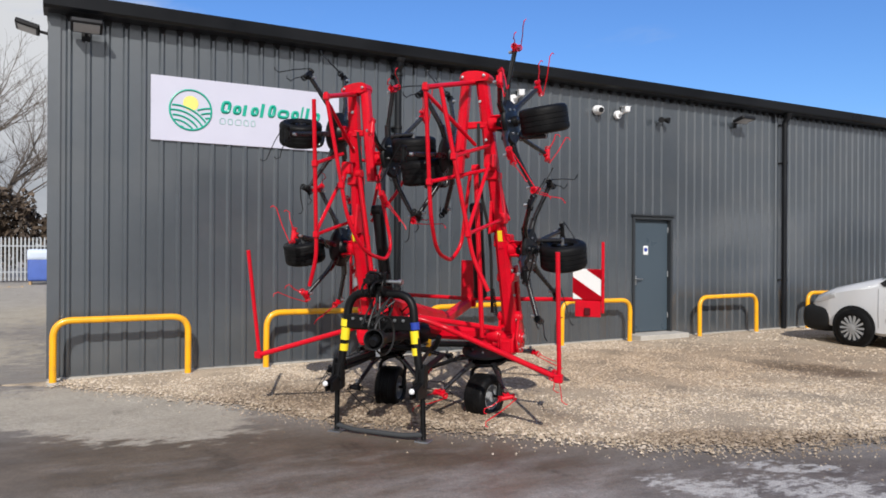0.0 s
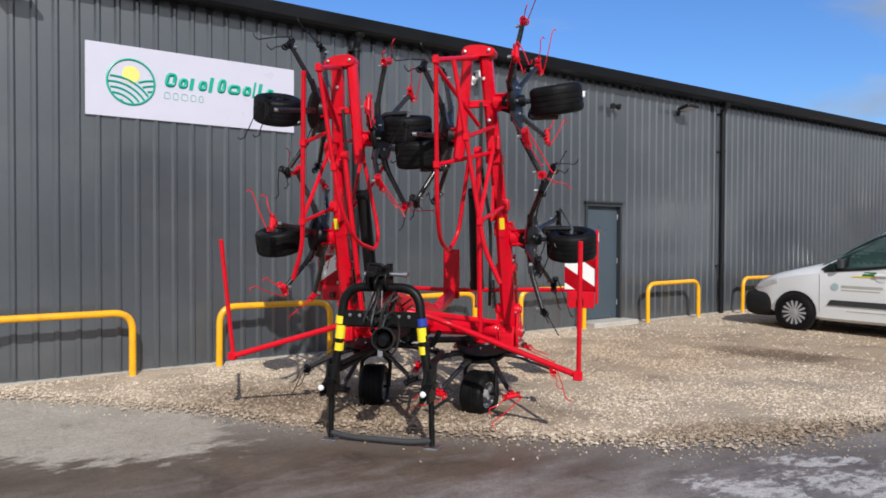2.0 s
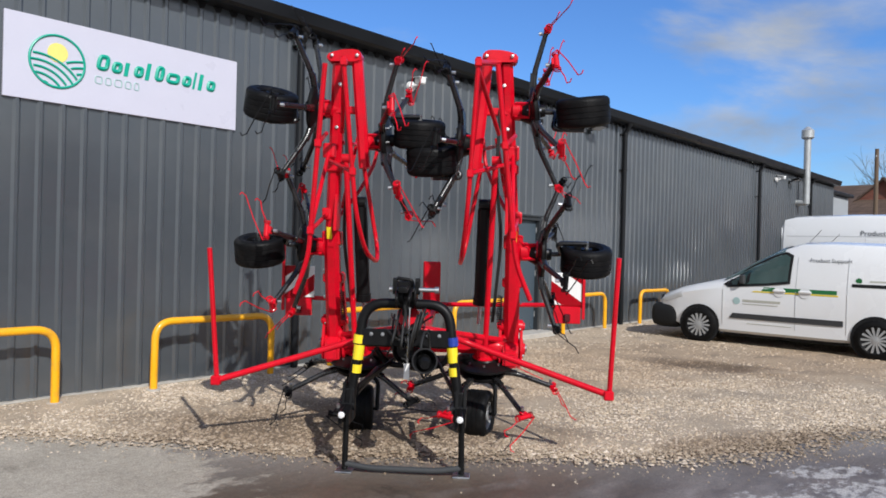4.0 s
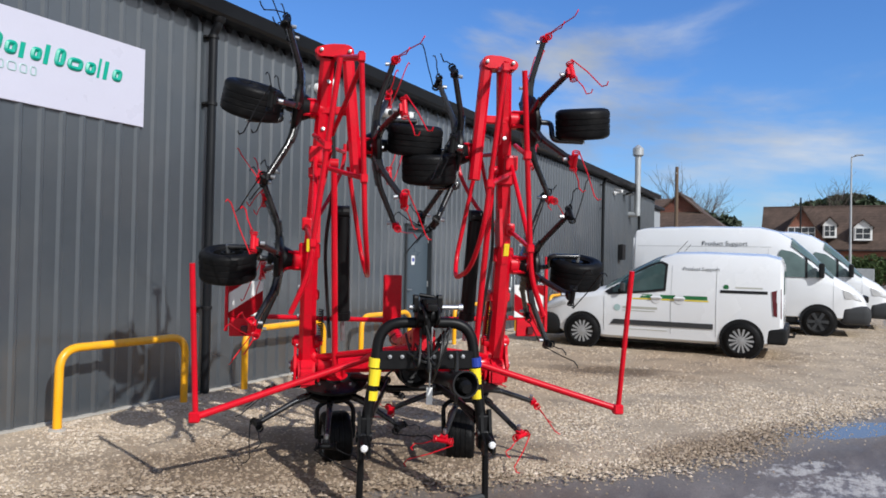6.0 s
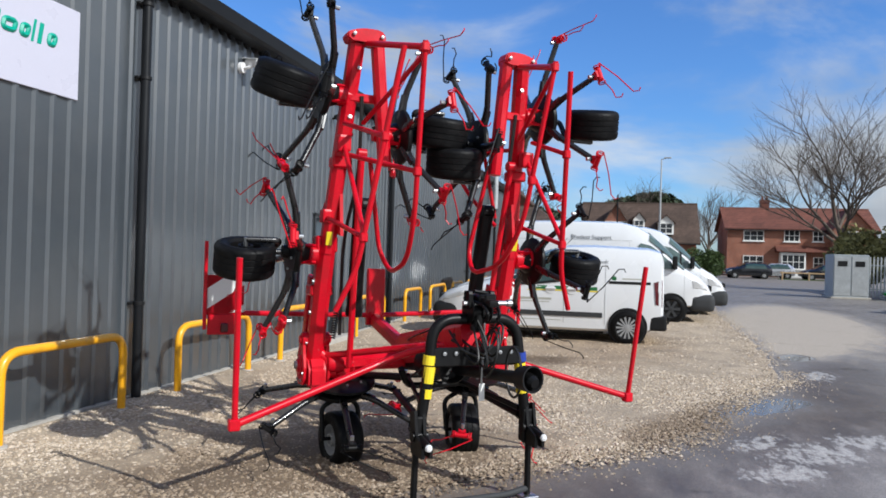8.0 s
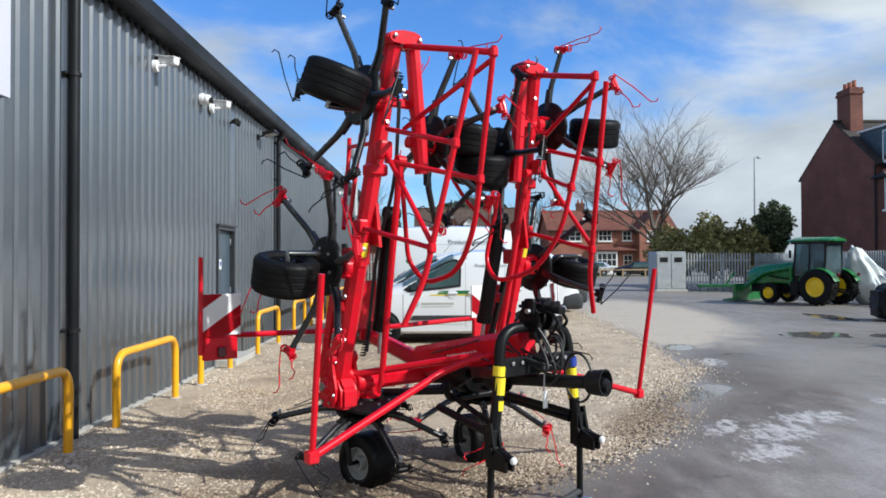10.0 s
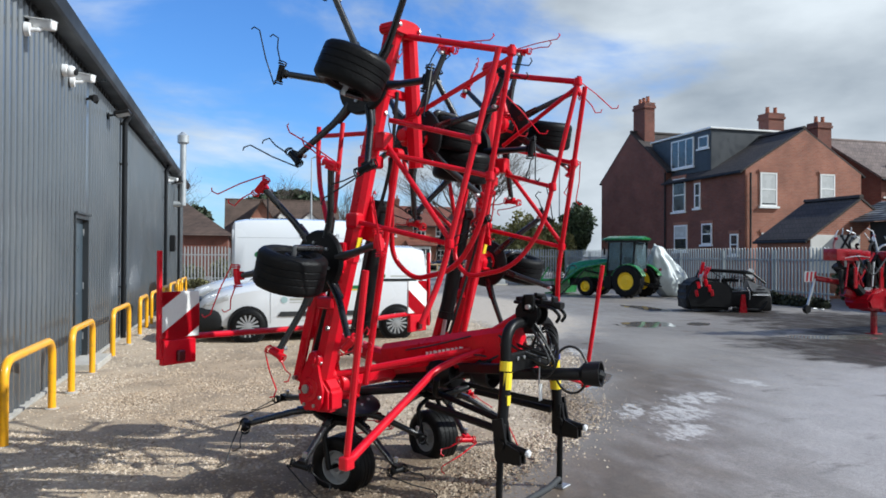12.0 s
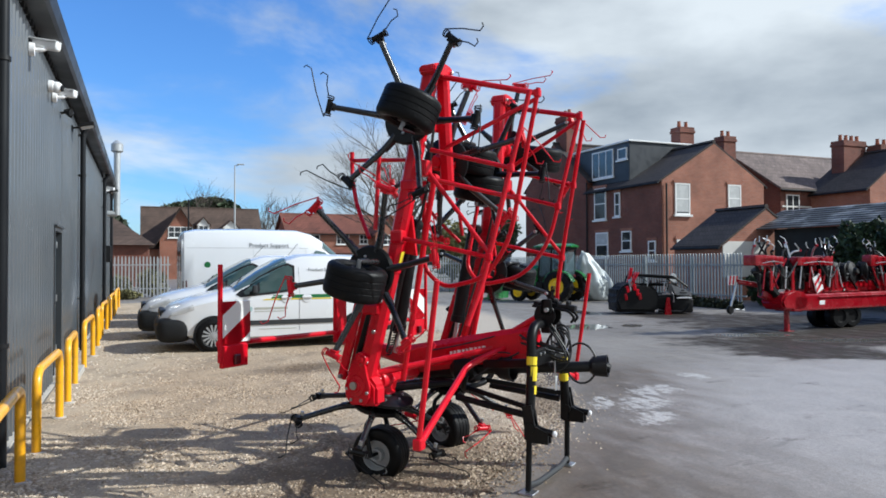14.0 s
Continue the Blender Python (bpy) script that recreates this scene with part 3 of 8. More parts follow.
# downpipes
for x in (5.42, 13.95, 22.35, 27.6):
    p = empty("downpipe", pose(x, -0.1, 0), "black round steel downpipe clipped to the wall", "downpipe", "downpipes")
    pts = bend([(0, -0.08, 4.36), (0, -0.08, 4.26), (0, 0.0, 4.16), (0, 0.0, 0.02)], 0.05)
    part("pipe", tube(pts, 0.05, 14), GUTTER, p, smooth=0.9)
    for z in (3.35, 1.0, 4.12):
        part("clip", lathe(bmesh.new(), [(0.05, z - 0.02), (0.062, z - 0.018), (0.062, z + 0.018), (0.05, z + 0.02)], 14), BLACKPL, p, smooth=0.9)
        part("bracket", rbox((-0.085, 0.03, z - 0.012), (0.085, 0.098, z + 0.012), 0.003, 1), BLACKPL, p)
    part("outlet", lathe(bmesh.new(), [(0.052, 4.27), (0.075, 4.30), (0.08, 4.335)], 14, Matrix.Translation((0, -0.08, 0))), BLACKPL, p, smooth=0.9)

# the door
bm = bmesh.new()
box(bm, (DX0 + 0.001, -0.03, 0.106), (DX0 + 0.05, 0.15, DTOP - 0.001))
box(bm, (DX1 - 0.05, -0.03, 0.106), (DX1 - 0.001, 0.15, DTOP - 0.001))
box(bm, (DX0 + 0.05, -0.03, DTOP - 0.06), (DX1 - 0.05, 0.15, DTOP - 0.001))
box(bm, (DX0 - 0.04, -0.06, DTOP + 0.002), (DX1 + 0.04, -0.03, DTOP + 0.03))
d = tagged(part("door_1", bm, FRAME), "closed slate-blue steel door in a dark frame", "door", kind="structure")
part("door_leaf", rbox((DX0 + 0.055, 0.05, 0.12), (DX1 - 0.055, 0.095, DTOP - 0.065), 0.004, 1), DOOR, d, "slate-blue steel door leaf")
hb = bmesh.new()
lathe(hb, [(0.0, 0), (0.026, 0), (0.026, 0.012), (0.011, 0.014), (0.011, 0.05)], 14, spin_to((DX0 + 0.125, 0.05, 1.07), (0, -1, 0)))
sweep(hb, bend([(DX0 + 0.125, 0.0, 1.07), (DX0 + 0.14, -0.005, 1.07), (DX0 + 0.25, -0.005, 1.065)], 0.02), 0.011, 8)
part("door_handle", hb, STEEL, d, "bright steel lever handle", smooth=0.8)
part("lock_plate", rbox((DX0 + 0.10, 0.044, 0.96), (DX0 + 0.15, 0.0495, 1.12), 0.002, 1), STEEL, d)
part("notice", rbox((DX0 + 0.31, 0.045, 1.50), (DX0 + 0.42, 0.0495, 1.66), 0.003, 1), WHITE, d, "small white notice with a blue disc")
part("notice_disc", lathe(bmesh.new(), [(0, 0), (0.038, 0), (0.038, 0.003), (0, 0.003)], 18, spin_to((DX0 + 0.365, 0.0455, 1.59), (0, -1, 0))), BLUE, d)
for z in (0.4, 1.15, 1.95):
    part("hinge", lathe(bmesh.new(), [(0.011, z - 0.05), (0.011, z + 0.05)], 10, Matrix.Translation((DX1 - 0.056, 0.04, 0))), STEEL, d)

# the sign
sg = empty("wall_sign", pose(2.075, -0.03, 2.93), "white sign board with a round teal logo and a teal wordmark", "sign")
part("board", rbox((0, -0.006, 0), (2.465, 0.024, 0.815), 0.003, 1), SIGN, sg)
lx, lz = 0.475, 0.41
ring = [(lx + 0.255 * math.cos(a), -0.009, lz + 0.255 * math.sin(a)) for a in [2 * math.pi * k / 48 for k in range(48)]]
part("logo_ring", sweep(bmesh.new(), ring, 0.0125, 6, 1.0, True), TEAL, sg, "teal ring")
part("logo_sun", lathe(bmesh.new(), [(0, 0), (0.095, 0), (0.095, 0.004), (0, 0.004)], 28, spin_to((lx, -0.006, lz + 0.085), (0, -1, 0))), SUNNY, sg, "yellow disc")
def furrow(cx, cz, r, keep):
    """An arc of the logo's field, clipped to the disc."""
    run = []
    for j in range(61):
        q = math.pi * j / 60
        x_, z_ = cx + r * math.cos(q), cz + r * math.sin(q)
        if (x_ - lx) ** 2 + (z_ - lz) ** 2 < 0.245**2 and keep(x_, z_):
            run.append((x_, -0.0095, z_))
    if len(run) > 3:
        part("logo_furrow", sweep(bmesh.new(), run, 0.0115, 5), TEAL, sg)


for k in range(5):
    furrow(lx - 0.20, lz - 0.42, 0.47 - 0.062 * k, lambda x_, z_: True)
for k in range(4):
    furrow(lx + 0.26, lz - 0.40, 0.44 - 0.062 * k, lambda x_, z_: (x_ - lx + 0.20) ** 2 + (z_ - lz + 0.42) ** 2 > 0.49**2)
# wordmark: plain rings and bars in the letters' rhythm
def slanted_ring(x0, z0, w, h, r, lean=0.2):
    """A rounded, leaning ring that fills the given width and height."""
    run = []
    for k in range(20):
        a = 2 * math.pi * k / 20
        u = math.copysign(abs(math.cos(a)) ** 0.55, math.cos(a)) * (w / 2 - r)
        v = math.copysign(abs(math.sin(a)) ** 0.55, math.sin(a)) * (h / 2 - r)
        run.append((x0 + w / 2 + u + lean * (v + h / 2), -0.004, z0 + h / 2 + v))
    return sweep(bmesh.new(), run, r, 6, 1.0, True)


x = 0.83
for w, h in ((0.135, 0.165), (0.115, 0.12), (0.075, 0.12), (0.11, 0.12), (0.075, 0.16), (0.11, 0.17), (0.165, 0.12), (0.115, 0.12), (0.045, 0.17), (0.075, 0.16), (0.115, 0.12)):
    if w > 0.1:
        part("wordmark_ring", slanted_ring(x, 0.400, w, h + 0.01, 0.024), TEAL, sg)
    else:
        part("wordmark_bar", prism(bmesh.new(), [(x, 0.392), (x + w * 0.6, 0.392), (x + w * 0.6 + 0.2 * h, 0.418 + h), (x + 0.2 * h, 0.418 + h)], "y", -0.0095, -0.0062), TEAL, sg)
    x += w + 0.021
x = 0.83
for w in (0.082, 0.072, 0.092, 0.076, 0.066):
    part("small_ring", slanted_ring(x, 0.258, w, 0.09, 0.0085, 0.0), PALE, sg)
    x += w + 0.020


# yellow hoop barriers
def hoop_barrier():
    h = empty("hoop_barrier", pose(0, 0, 0), "yellow painted steel hoop barrier set in the gravel", "barrier", "barriers along the wall")
    part("hoop", tube(bend([(-0.735, 0, -0.02), (-0.735, 0, 0.735), (0.735, 0, 0.735), (0.735, 0, -0.02)], 0.2, 8), 0.039, 14), HOOP, h, smooth=0.9)
    for x in (-0.735, 0.735):
        part("collar", lathe(bmesh.new(), [(0.041, 0.0), (0.075, 0.0), (0.07, 0.03), (0.041, 0.034)], 14, Matrix.Translation((x, 0, 0))), CONC, h, "concrete collar")
    return h


first = hoop_barrier()
hoop_at = (1.755, 4.185, 6.57, 8.945, 12.085, 15.06, 17.45, 19.85, 22.25, 24.65, 27.05)
first.matrix_world = pose(hoop_at[0], -0.33, 0)
for i, x in enumerate(hoop_at[1:]):
    copy_thing(first, pose(x, -0.33, 0, 0, 0.6 * (-1) ** i, 1.5 * (-1) ** i))


# ---- the folded hay tedder ----
TED = pose(3.584, -3.975, 0, 0, 0, -51.84)
ted = empty("hay_tedder", TED, "large red hay tedder with arms folded upright on its stand", "tedder")


def wheel_at(name, m, parent, r=0.205, w=0.165, rim_mat=None):
    """A small implement wheel: rim with a tyre on it; the axle lies along local x."""
    turn = m @ Matrix.Rotation(radians(90), 4, "Y")
    rim = part(name, lathe(bmesh.new(), [(0.02, -w * 0.25), (0.035, -w * 0.42), (0.05, -w * 0.42), (0.055, -w * 0.2), (r * 0.48, -w * 0.18), (r * 0.52, -w * 0.40), (r * 0.56, -w * 0.40), (r * 0.56, w * 0.40), (r * 0.52, w * 0.40), (r * 0.48, w * 0.1), (0.05, w * 0.1), (0.045, w * 0.42), (0.02, w * 0.42)], 24), rim_mat or SILVER, parent, "black steel rim" if rim_mat else "silver steel rim", smooth=0.6)
    rim.matrix_basis = turn
    bm = bmesh.new()
    prof = [(0.55, -0.40), (0.66, -0.48), (0.80, -0.50), (0.92, -0.46), (0.98, -0.40)]
    for g in (-0.27, -0.09, 0.09, 0.27):
        prof += [(1.0, g - 0.075), (1.0, g + 0.06), (0.982, g + 0.066), (0.982, g + 0.092)]
    prof = prof[:-2] + [(0.98, 0.40), (0.92, 0.46), (0.80, 0.50), (0.66, 0.48), (0.55, 0.40)]
    lathe(bm, [(a * r, b * w) for a, b in prof] + [(0.55 * r, -0.40 * w)], 32, None, False)
    part("tyre", bm, RUBBER, rim, "black ribbed rubber tyre", smooth=0.5)
    return rim


def rotor(seed, tine_mat):
    """A tedder rotor that lies level, its ground side down: hub, six arms, clamps and tine pairs."""
    rnd = random.Random(seed)
    hand = 1 if tine_mat is BLACK else -1
    hub = part("rotor", lathe(bmesh.new(), [(0.0, -0.10), (0.045, -0.10), (0.05, -0.06), (0.19, -0.045), (0.20, -0.03), (0.20, -0.012), (0.185, 0.0), (0.10, 0.02), (0.075, 0.07), (0.06, 0.10), (0.0, 0.10)], 28), BLACK, ted, "black rotor hub disc with tine arms", smooth=0.5)
    for k in range(6):
        part("hub_bolt", lathe(bmesh.new(), [(0, 0), (0.011, 0), (0.011, 0.012), (0, 0.014)], 6, Matrix.Rotation(radians(60 * k + 30), 4, "Z") @ spin_to((0.12, 0, -0.052), (0, 0, -1))), STEEL, hub)
        a = radians(60 * k)
        turn = Matrix.Rotation(a, 4, "Z")
        bm = bmesh.new()
        sweep(bm, [turn @ Vector(p) for p in ((0.11, 0, -0.02), (0.25, 0, -0.03), (0.33, 0, -0.050), (0.609, 0, -0.155))], [0.028, 0.026, 0.0225, 0.021], 8)
        sweep(bm, [turn @ Vector(p) for p in ((0.13, 0.0, 0.0), (0.30, 0.0, -0.02))], [0.035, 0.024], 6, 0.5)
        part("tine_arm", bm, ARMPAINT, hub, smooth=0.8)
        clampm = tine_mat
        bm = bmesh.new()
        turn = turn @ Matrix.Translation((-0.046, 0, -0.02))
        box(bm, (0.635, -0.027, -0.158), (0.683, 0.027, -0.116), turn)
        lathe(bm, [(0.0, -0.05), (0.021, -0.05), (0.021, 0.05), (0.0, 0.05)], 12, turn @ spin_to((0.672, 0, -0.15), (0, 1, 0)))
        part("tine_clamp", bm, clampm, hub, "red tine clamp" if clampm is RED else "", smooth=0.6)
        part("clamp_bolt", lathe(bmesh.new(), [(0, 0), (0.014, 0), (0.014, 0.03), (0, 0.03)], 8, turn @ spin_to((0.64, 0, -0.105), (0, 0, 1))), STEEL, hub)
        tm = tine_mat
        for s, tip in ((-hand, Vector((0.796, hand * 0.235, -0.29))), (hand, Vector((0.706, hand * 0.215, -0.20)))):
            # coil at the clamp, leg trailing sideways, hooked tip
            coil = [(0.672 + 0.026 * math.cos(j), s * (0.05 + 0.0045 * j / 2), -0.15 + 0.026 * math.sin(j)) for j in [i * math.pi / 4 for i in range(17)]]
            wob = rnd.uniform(-0.02, 0.02)
            root = Vector((0.69, s * 0.086, -0.165))
            tip += Vector((wob, 0, wob))
            leg = [root, root.lerp(tip, 0.5) + Vector((0.008, 0, -0.006)), tip, tip + Vector((0.035, hand * 0.015, -0.02)), tip + Vector((0.048, -hand * 0.005, -0.03))]
            part("tine", sweep(bmesh.new(), [turn @ Vector(p) for p in coil + leg], 0.0046, 5), tm, hub, smooth=1.0)
    return hub


def folded(centre, arm, out, phase=0.0):
    """The frame of a rotor on a folded arm: -z looks out along the machine's width, the axle line follows the arm."""
    e = Vector(arm).normalized()
    z = Vector((-out, 0, 0))
    z = (z - e * z.dot(e)).normalized()
    x = e if out > 0 else -e
    y = z.cross(x)
    m = Matrix((x, y, z)).transposed().to_4x4()
    turn = phase - 30 if out > 0 else 30 - phase
    return Matrix.Translation(centre) @ m @ Matrix.Rotation(radians(turn), 4, "Z")


def level(a, b, z, phase):
    """The frame of a centre rotor, nodding forward."""
    return Matrix.Translation((a, b, z)) @ Matrix.Rotation(radians(14), 4, "X") @ Matrix.Rotation(radians(phase), 4, "Z")


LOWER, UPPER = (0.0, -0.25, 0.92), (-0.15, -0.30, 1.44)
red_rotor = rotor(3, RED)
red_rotor.matrix_basis = level(0.53, 1.055, 0.557, 4)
black_rotor = rotor(4, BLACK)
black_rotor.matrix_basis = level(-0.56, 1.065, 0.562, 25)
copy_thing(red_rotor, folded((-0.973, 0.836, 1.595), (0.025, -0.21, 0.92), -1, 22.7))
copy_thing(black_rotor, folded((-0.85, 0.58, 2.71), (0.18, -0.11, 1.44), -1, -5.6))
copy_thing(black_rotor, folded((0.98, 0.85, 1.57), (0.03, -0.126, 0.92), 1, 49))
copy_thing(red_rotor, folded((0.88, 0.585, 2.70), (-0.15, -0.235, 1.44), 1, 31.6))
copy_thing(red_rotor, folded((-0.31, 0.60, 2.455), (-0.085, -0.38, 1.44), 1, 29.8))
copy_thing(black_rotor, folded((0.33, 0.585, 2.435), (0.13, -0.30, 1.44), -1, 5.7))


def castor(centre, wheel, arm, out, side):
    """A folded rotor's wheel on its cranked stay."""
    f = folded(wheel, arm, out)
    m = f @ Matrix.Rotation(radians(-(0 - 30) if out > 0 else -30), 4, "Z")
    c, w = Vector(centre), Vector(wheel)
    x = Vector(arm).normalized() * side
    out_v = Vector((out, 0, 0))
    pts = bend([c + out_v * 0.08, c + out_v * 0.19, w + x * 0.135 - out_v * 0.24, w + x * 0.135], 0.06)
    stay = part("wheel_stay", sweep(bmesh.new(), pts, 0.021, 8), ARMPAINT, ted, smooth=0.8)
    part("axle", tube([w + x * 0.15, w - x * 0.03], 0.016, 8), STEEL, stay)
    wheel_at("wheel", m, ted, 0.205, 0.228, BLACK)


castor((-0.973, 0.836, 1.595), (-1.35, 0.71, 1.545), LOWER, -1, 1)
castor((0.98, 0.85, 1.57), (1.35, 0.72, 1.53), LOWER, 1, 1)
castor((-0.85, 0.58, 2.71), (-1.18, 0.39, 2.70), (0.34, -0.48, 1.44), -1, -1)
castor((0.88, 0.585, 2.70), (1.26, 0.41, 2.67), UPPER, 1, -1)
castor((-0.31, 0.60, 2.455), (-0.01, 0.52, 2.50), (0.06, -0.30, 1.44), 1, 1)
castor((0.33, 0.585, 2.435), (0.10, 0.50, 2.29), (-0.06, -0.30, 1.44), -1, -1)
for a, b in ((-0.53, 1.06), (0.50, 1.04)):
    wheel_at("wheel", Matrix.Translation((a, b, 0.168)) @ Matrix.Rotation(radians(8 if a < 0 else -14), 4, "Z"), ted, 0.212, 0.225)
    bm = bmesh.new()
    for s in (-1, 1):
        sweep(bm, bend([(a + 0.02, b + 0.02, 0.50), (a + 0.145 * s, b + 0.05, 0.41), (a + 0.145 * s, b, 0.175)], 0.05), 0.019, 8)
    sweep(bm, [(a - 0.155, b, 0.175), (a + 0.155, b, 0.175)], 0.014, 8)
    part("wheel_fork", bm, BLACK, ted, smooth=0.8)

# towers: the folded arm sections
for s in (-1, 1):
    base, mid, top = Vector((0.77 * s, 1.05, 0.74)), Vector((0.76 * s, 0.80, 1.66)), Vector((0.61 * s, 0.50, 3.10))
    arm = part("inner_arm", beam(bmesh.new(), base, mid, 0.125, 0.13, (0, 1, 0)), RED, ted)
    part("upper_arm", beam(bmesh.new(), mid + Vector((0, 0, -0.06)), top + Vector((0.055 * s, 0.02, -0.04)), 0.104, 0.118, (0, 1, 0)), RED, ted)
    # folded outer section running back down beside the upper arm
    part("outer_arm", beam(bmesh.new(), top + Vector((-0.09 * s, 0.0, -0.02)), Vector((0.44 * s, 0.50, 2.22)), 0.084, 0.10, (0, 1, 0)), RED, ted)
    # hinge block across the top
    bm = bmesh.new()
    prism(bm, [(-0.16, -0.03), (-0.15, 0.035), (-0.10, 0.062), (0.02, 0.068), (0.10, 0.055), (0.17, 0.03), (0.175, -0.02), (0.14, -0.055), (0.03, -0.04), (-0.09, -0.075), (-0.14, -0.065)], "y", -0.072, 0.072)
    bmesh.ops.bevel(bm, geom=list(bm.edges), offset=0.012, segments=2, affect="EDGES")
    bmesh.ops.transform(bm, matrix=Matrix.Translation(top) @ Matrix.Rotation(radians(4 * s), 4, "Y") @ Matrix.Diagonal((0.84 * s, 0.95, 0.80, 1.0)), verts=bm.verts)
    part("top_hinge", bm, RED, ted, smooth=0.5)
    for o in (-0.1, 0.1):
        part("hinge_pin", lathe(bmesh.new(), [(0, -0.09), (0.013, -0.086), (0.013, 0.086), (0, 0.086)], 10, spin_to(top + Vector((o, 0, 0)), (0, 1, 0))), STEEL, ted)
    # gearbox collars where the rotors sit on the arm
    for c, n_, r in (((0.87 * s, 0.84, 1.585), s, 0.095), ((0.77 * s, 0.57, 2.70), s, 0.085), ((0.41 * s, 0.57, 2.44), -s, 0.08)):
        bm = bmesh.new()
        f_ = spin_to(c, (n_, 0, 0))
        lathe(bm, [(0, -0.10), (r * 0.50, -0.10), (r * 0.55, -0.06), (r * 0.82, -0.045), (r * 0.82, 0.01), (r * 0.6, 0.03), (r * 0.6, 0.075), (r, 0.08), (r, 0.10), (0, 0.10)], 16, f_)
        for q in range(4):
            box(bm, (r * 0.35, -0.008, -0.03), (r * 0.98, 0.008, 0.085), f_ @ Matrix.Rotation(radians(45 + 90 * q), 4, "Z"))
        g_ = part("gearbox", bm, RED, ted, "red cast gearbox housing", smooth=0.5)
        for q in range(6):
            part("bolt", lathe(bmesh.new(), [(0, 0), (0.009, 0), (0.009, 0.01), (0, 0.012)], 6, f_ @ Matrix.Rotation(radians(60 * q), 4, "Z") @ spin_to((r * 0.82, 0, 0.078), (0, 0, -1))), STEEL, g_)
    # base bracket, cheek plates and pivot
    for k, x in enumerate((0.675, 0.855)):
        bm = bmesh.new()
        prism(bm, [(0.98, 0.61), (1.10, 0.60), (1.15, 0.65), (1.165, 0.73), (1.13, 0.84), (1.07, 0.96), (1.03, 0.985), (0.99, 0.96), (0.965, 0.84), (0.935, 0.74), (0.945, 0.66)], "x", x * s - 0.011, x * s + 0.011)
        bmesh.ops.bevel(bm, geom=list(bm.edges), offset=0.004, segments=1, affect="EDGES")
        part("base_cheek", bm, RED, ted)
    part("base_rib", rbox((0.69 * s - 0.0 if s > 0 else -0.84, 0.985, 0.61), (0.84 if s > 0 else -0.69, 1.11, 0.66), 0.01, 1), RED, ted)
    part("rear_link", beam(bmesh.new(), (0.80 * s, 1.24, 0.78), (0.80 * s, 1.06, 1.42), 0.035, 0.075, (0, 1, 0)), RED, ted)
    part("rear_link", beam(bmesh.new(), (0.70 * s, 1.22, 0.80), (0.72 * s, 1.05, 1.36), 0.025, 0.06, (0, 1, 0)), RED, ted)
    part("damper", tube([(0.745 * s, 1.16, 0.84), (0.75 * s, 0.95, 1.46)], 0.026, 10), BLACK, ted)
    part("link_pin", lathe(bmesh.new(), [(0, -0.09), (0.016, -0.09), (0.016, 0.09), (0, 0.09)], 10, spin_to((0.755 * s, 1.23, 0.80), (1, 0, 0))), STEEL, ted)
    part("arm_collar", rbox((0.765 * s - 0.085, 0.87, 1.28), (0.765 * s + 0.085, 1.02, 1.36), 0.012, 1), RED, ted)
    part("arm_collar", rbox((0.762 * s - 0.08, 0.77, 1.60), (0.762 * s + 0.08, 0.90, 1.72), 0.012, 1), RED, ted)
    part("arm_collar", rbox((0.715 * s - 0.07, 0.60, 2.20), (0.715 * s + 0.07, 0.72, 2.28), 0.012, 1), RED, ted)
    part("arm_tie", rbox((min(0.50 * s, 0.70 * s), 0.53, 2.66), (max(0.50 * s, 0.70 * s), 0.57, 2.72), 0.008, 1), RED, ted)
    for q in (0.2, 0.45, 0.7):
        pp = base.lerp(mid, q) + Vector((0.068 * s, -0.02, 0))
        part("bolt", lathe(bmesh.new(), [(0, 0), (0.016, 0), (0.016, 0.012), (0, 0.014)], 6, spin_to(pp, (s, 0, 0))), STEEL, ted)
    for q in (0.12, 0.4, 0.62, 0.85):
        pp = mid.lerp(top, q) + Vector((0.02 * s, -0.055, 0))
        part("bolt", lathe(bmesh.new(), [(0, 0), (0.015, 0), (0.015, 0.012), (0, 0.014)], 6, spin_to(pp, (0, -1, 0.2))), STEEL, ted)
    for q, r0 in ((0, 0.0), (1, 0.012)):
        part("arm_hose", sweep(bmesh.new(), bend([(0.60 * s + r0, 0.96, 0.98), (0.66 * s + r0, 0.74, 1.70), (0.60 * s + r0, 0.60, 2.15), (0.62 * s + r0, 0.52, 2.7)], 0.2), 0.008, 6), HOSE, ted, smooth=1.0)
    part("pivot", lathe(bmesh.new(), [(0, -0.14), (0.03, -0.14), (0.03, 0.14), (0, 0.14)], 12, spin_to((0.765 * s, 1.06, 0.75), (1, 0, 0))), STEEL, ted)
    bm = bmesh.new()
    tilt = Matrix.Translation((0.545 * s, 1.055, 0.602)) @ Matrix.Rotation(radians(14), 4, "X")
    lathe(bm, [(0, 0.0), (0.24, 0.0), (0.262, 0.012), (0.262, 0.03), (0.22, 0.042), (0.11, 0.055), (0.10, 0.07), (0, 0.07)], 28, tilt)
    part("hub_plate", bm, BLACK, ted, "black rotor cover plate", smooth=0.5)
    bm = bmesh.new()
    lathe(bm, [(0, 0.06), (0.10, 0.06), (0.105, 0.075), (0.075, 0.09), (0.07, 0.15), (0.085, 0.16), (0.085, 0.18), (0, 0.18)], 18, tilt)
    for q in range(4):
        box(bm, (0.05, -0.009, 0.07), (0.10, 0.009, 0.16), tilt @ Matrix.Rotation(radians(45 + 90 * q), 4, "Z"))
    part("gearbox", bm, RED, ted, "red cast gearbox housing", smooth=0.5)
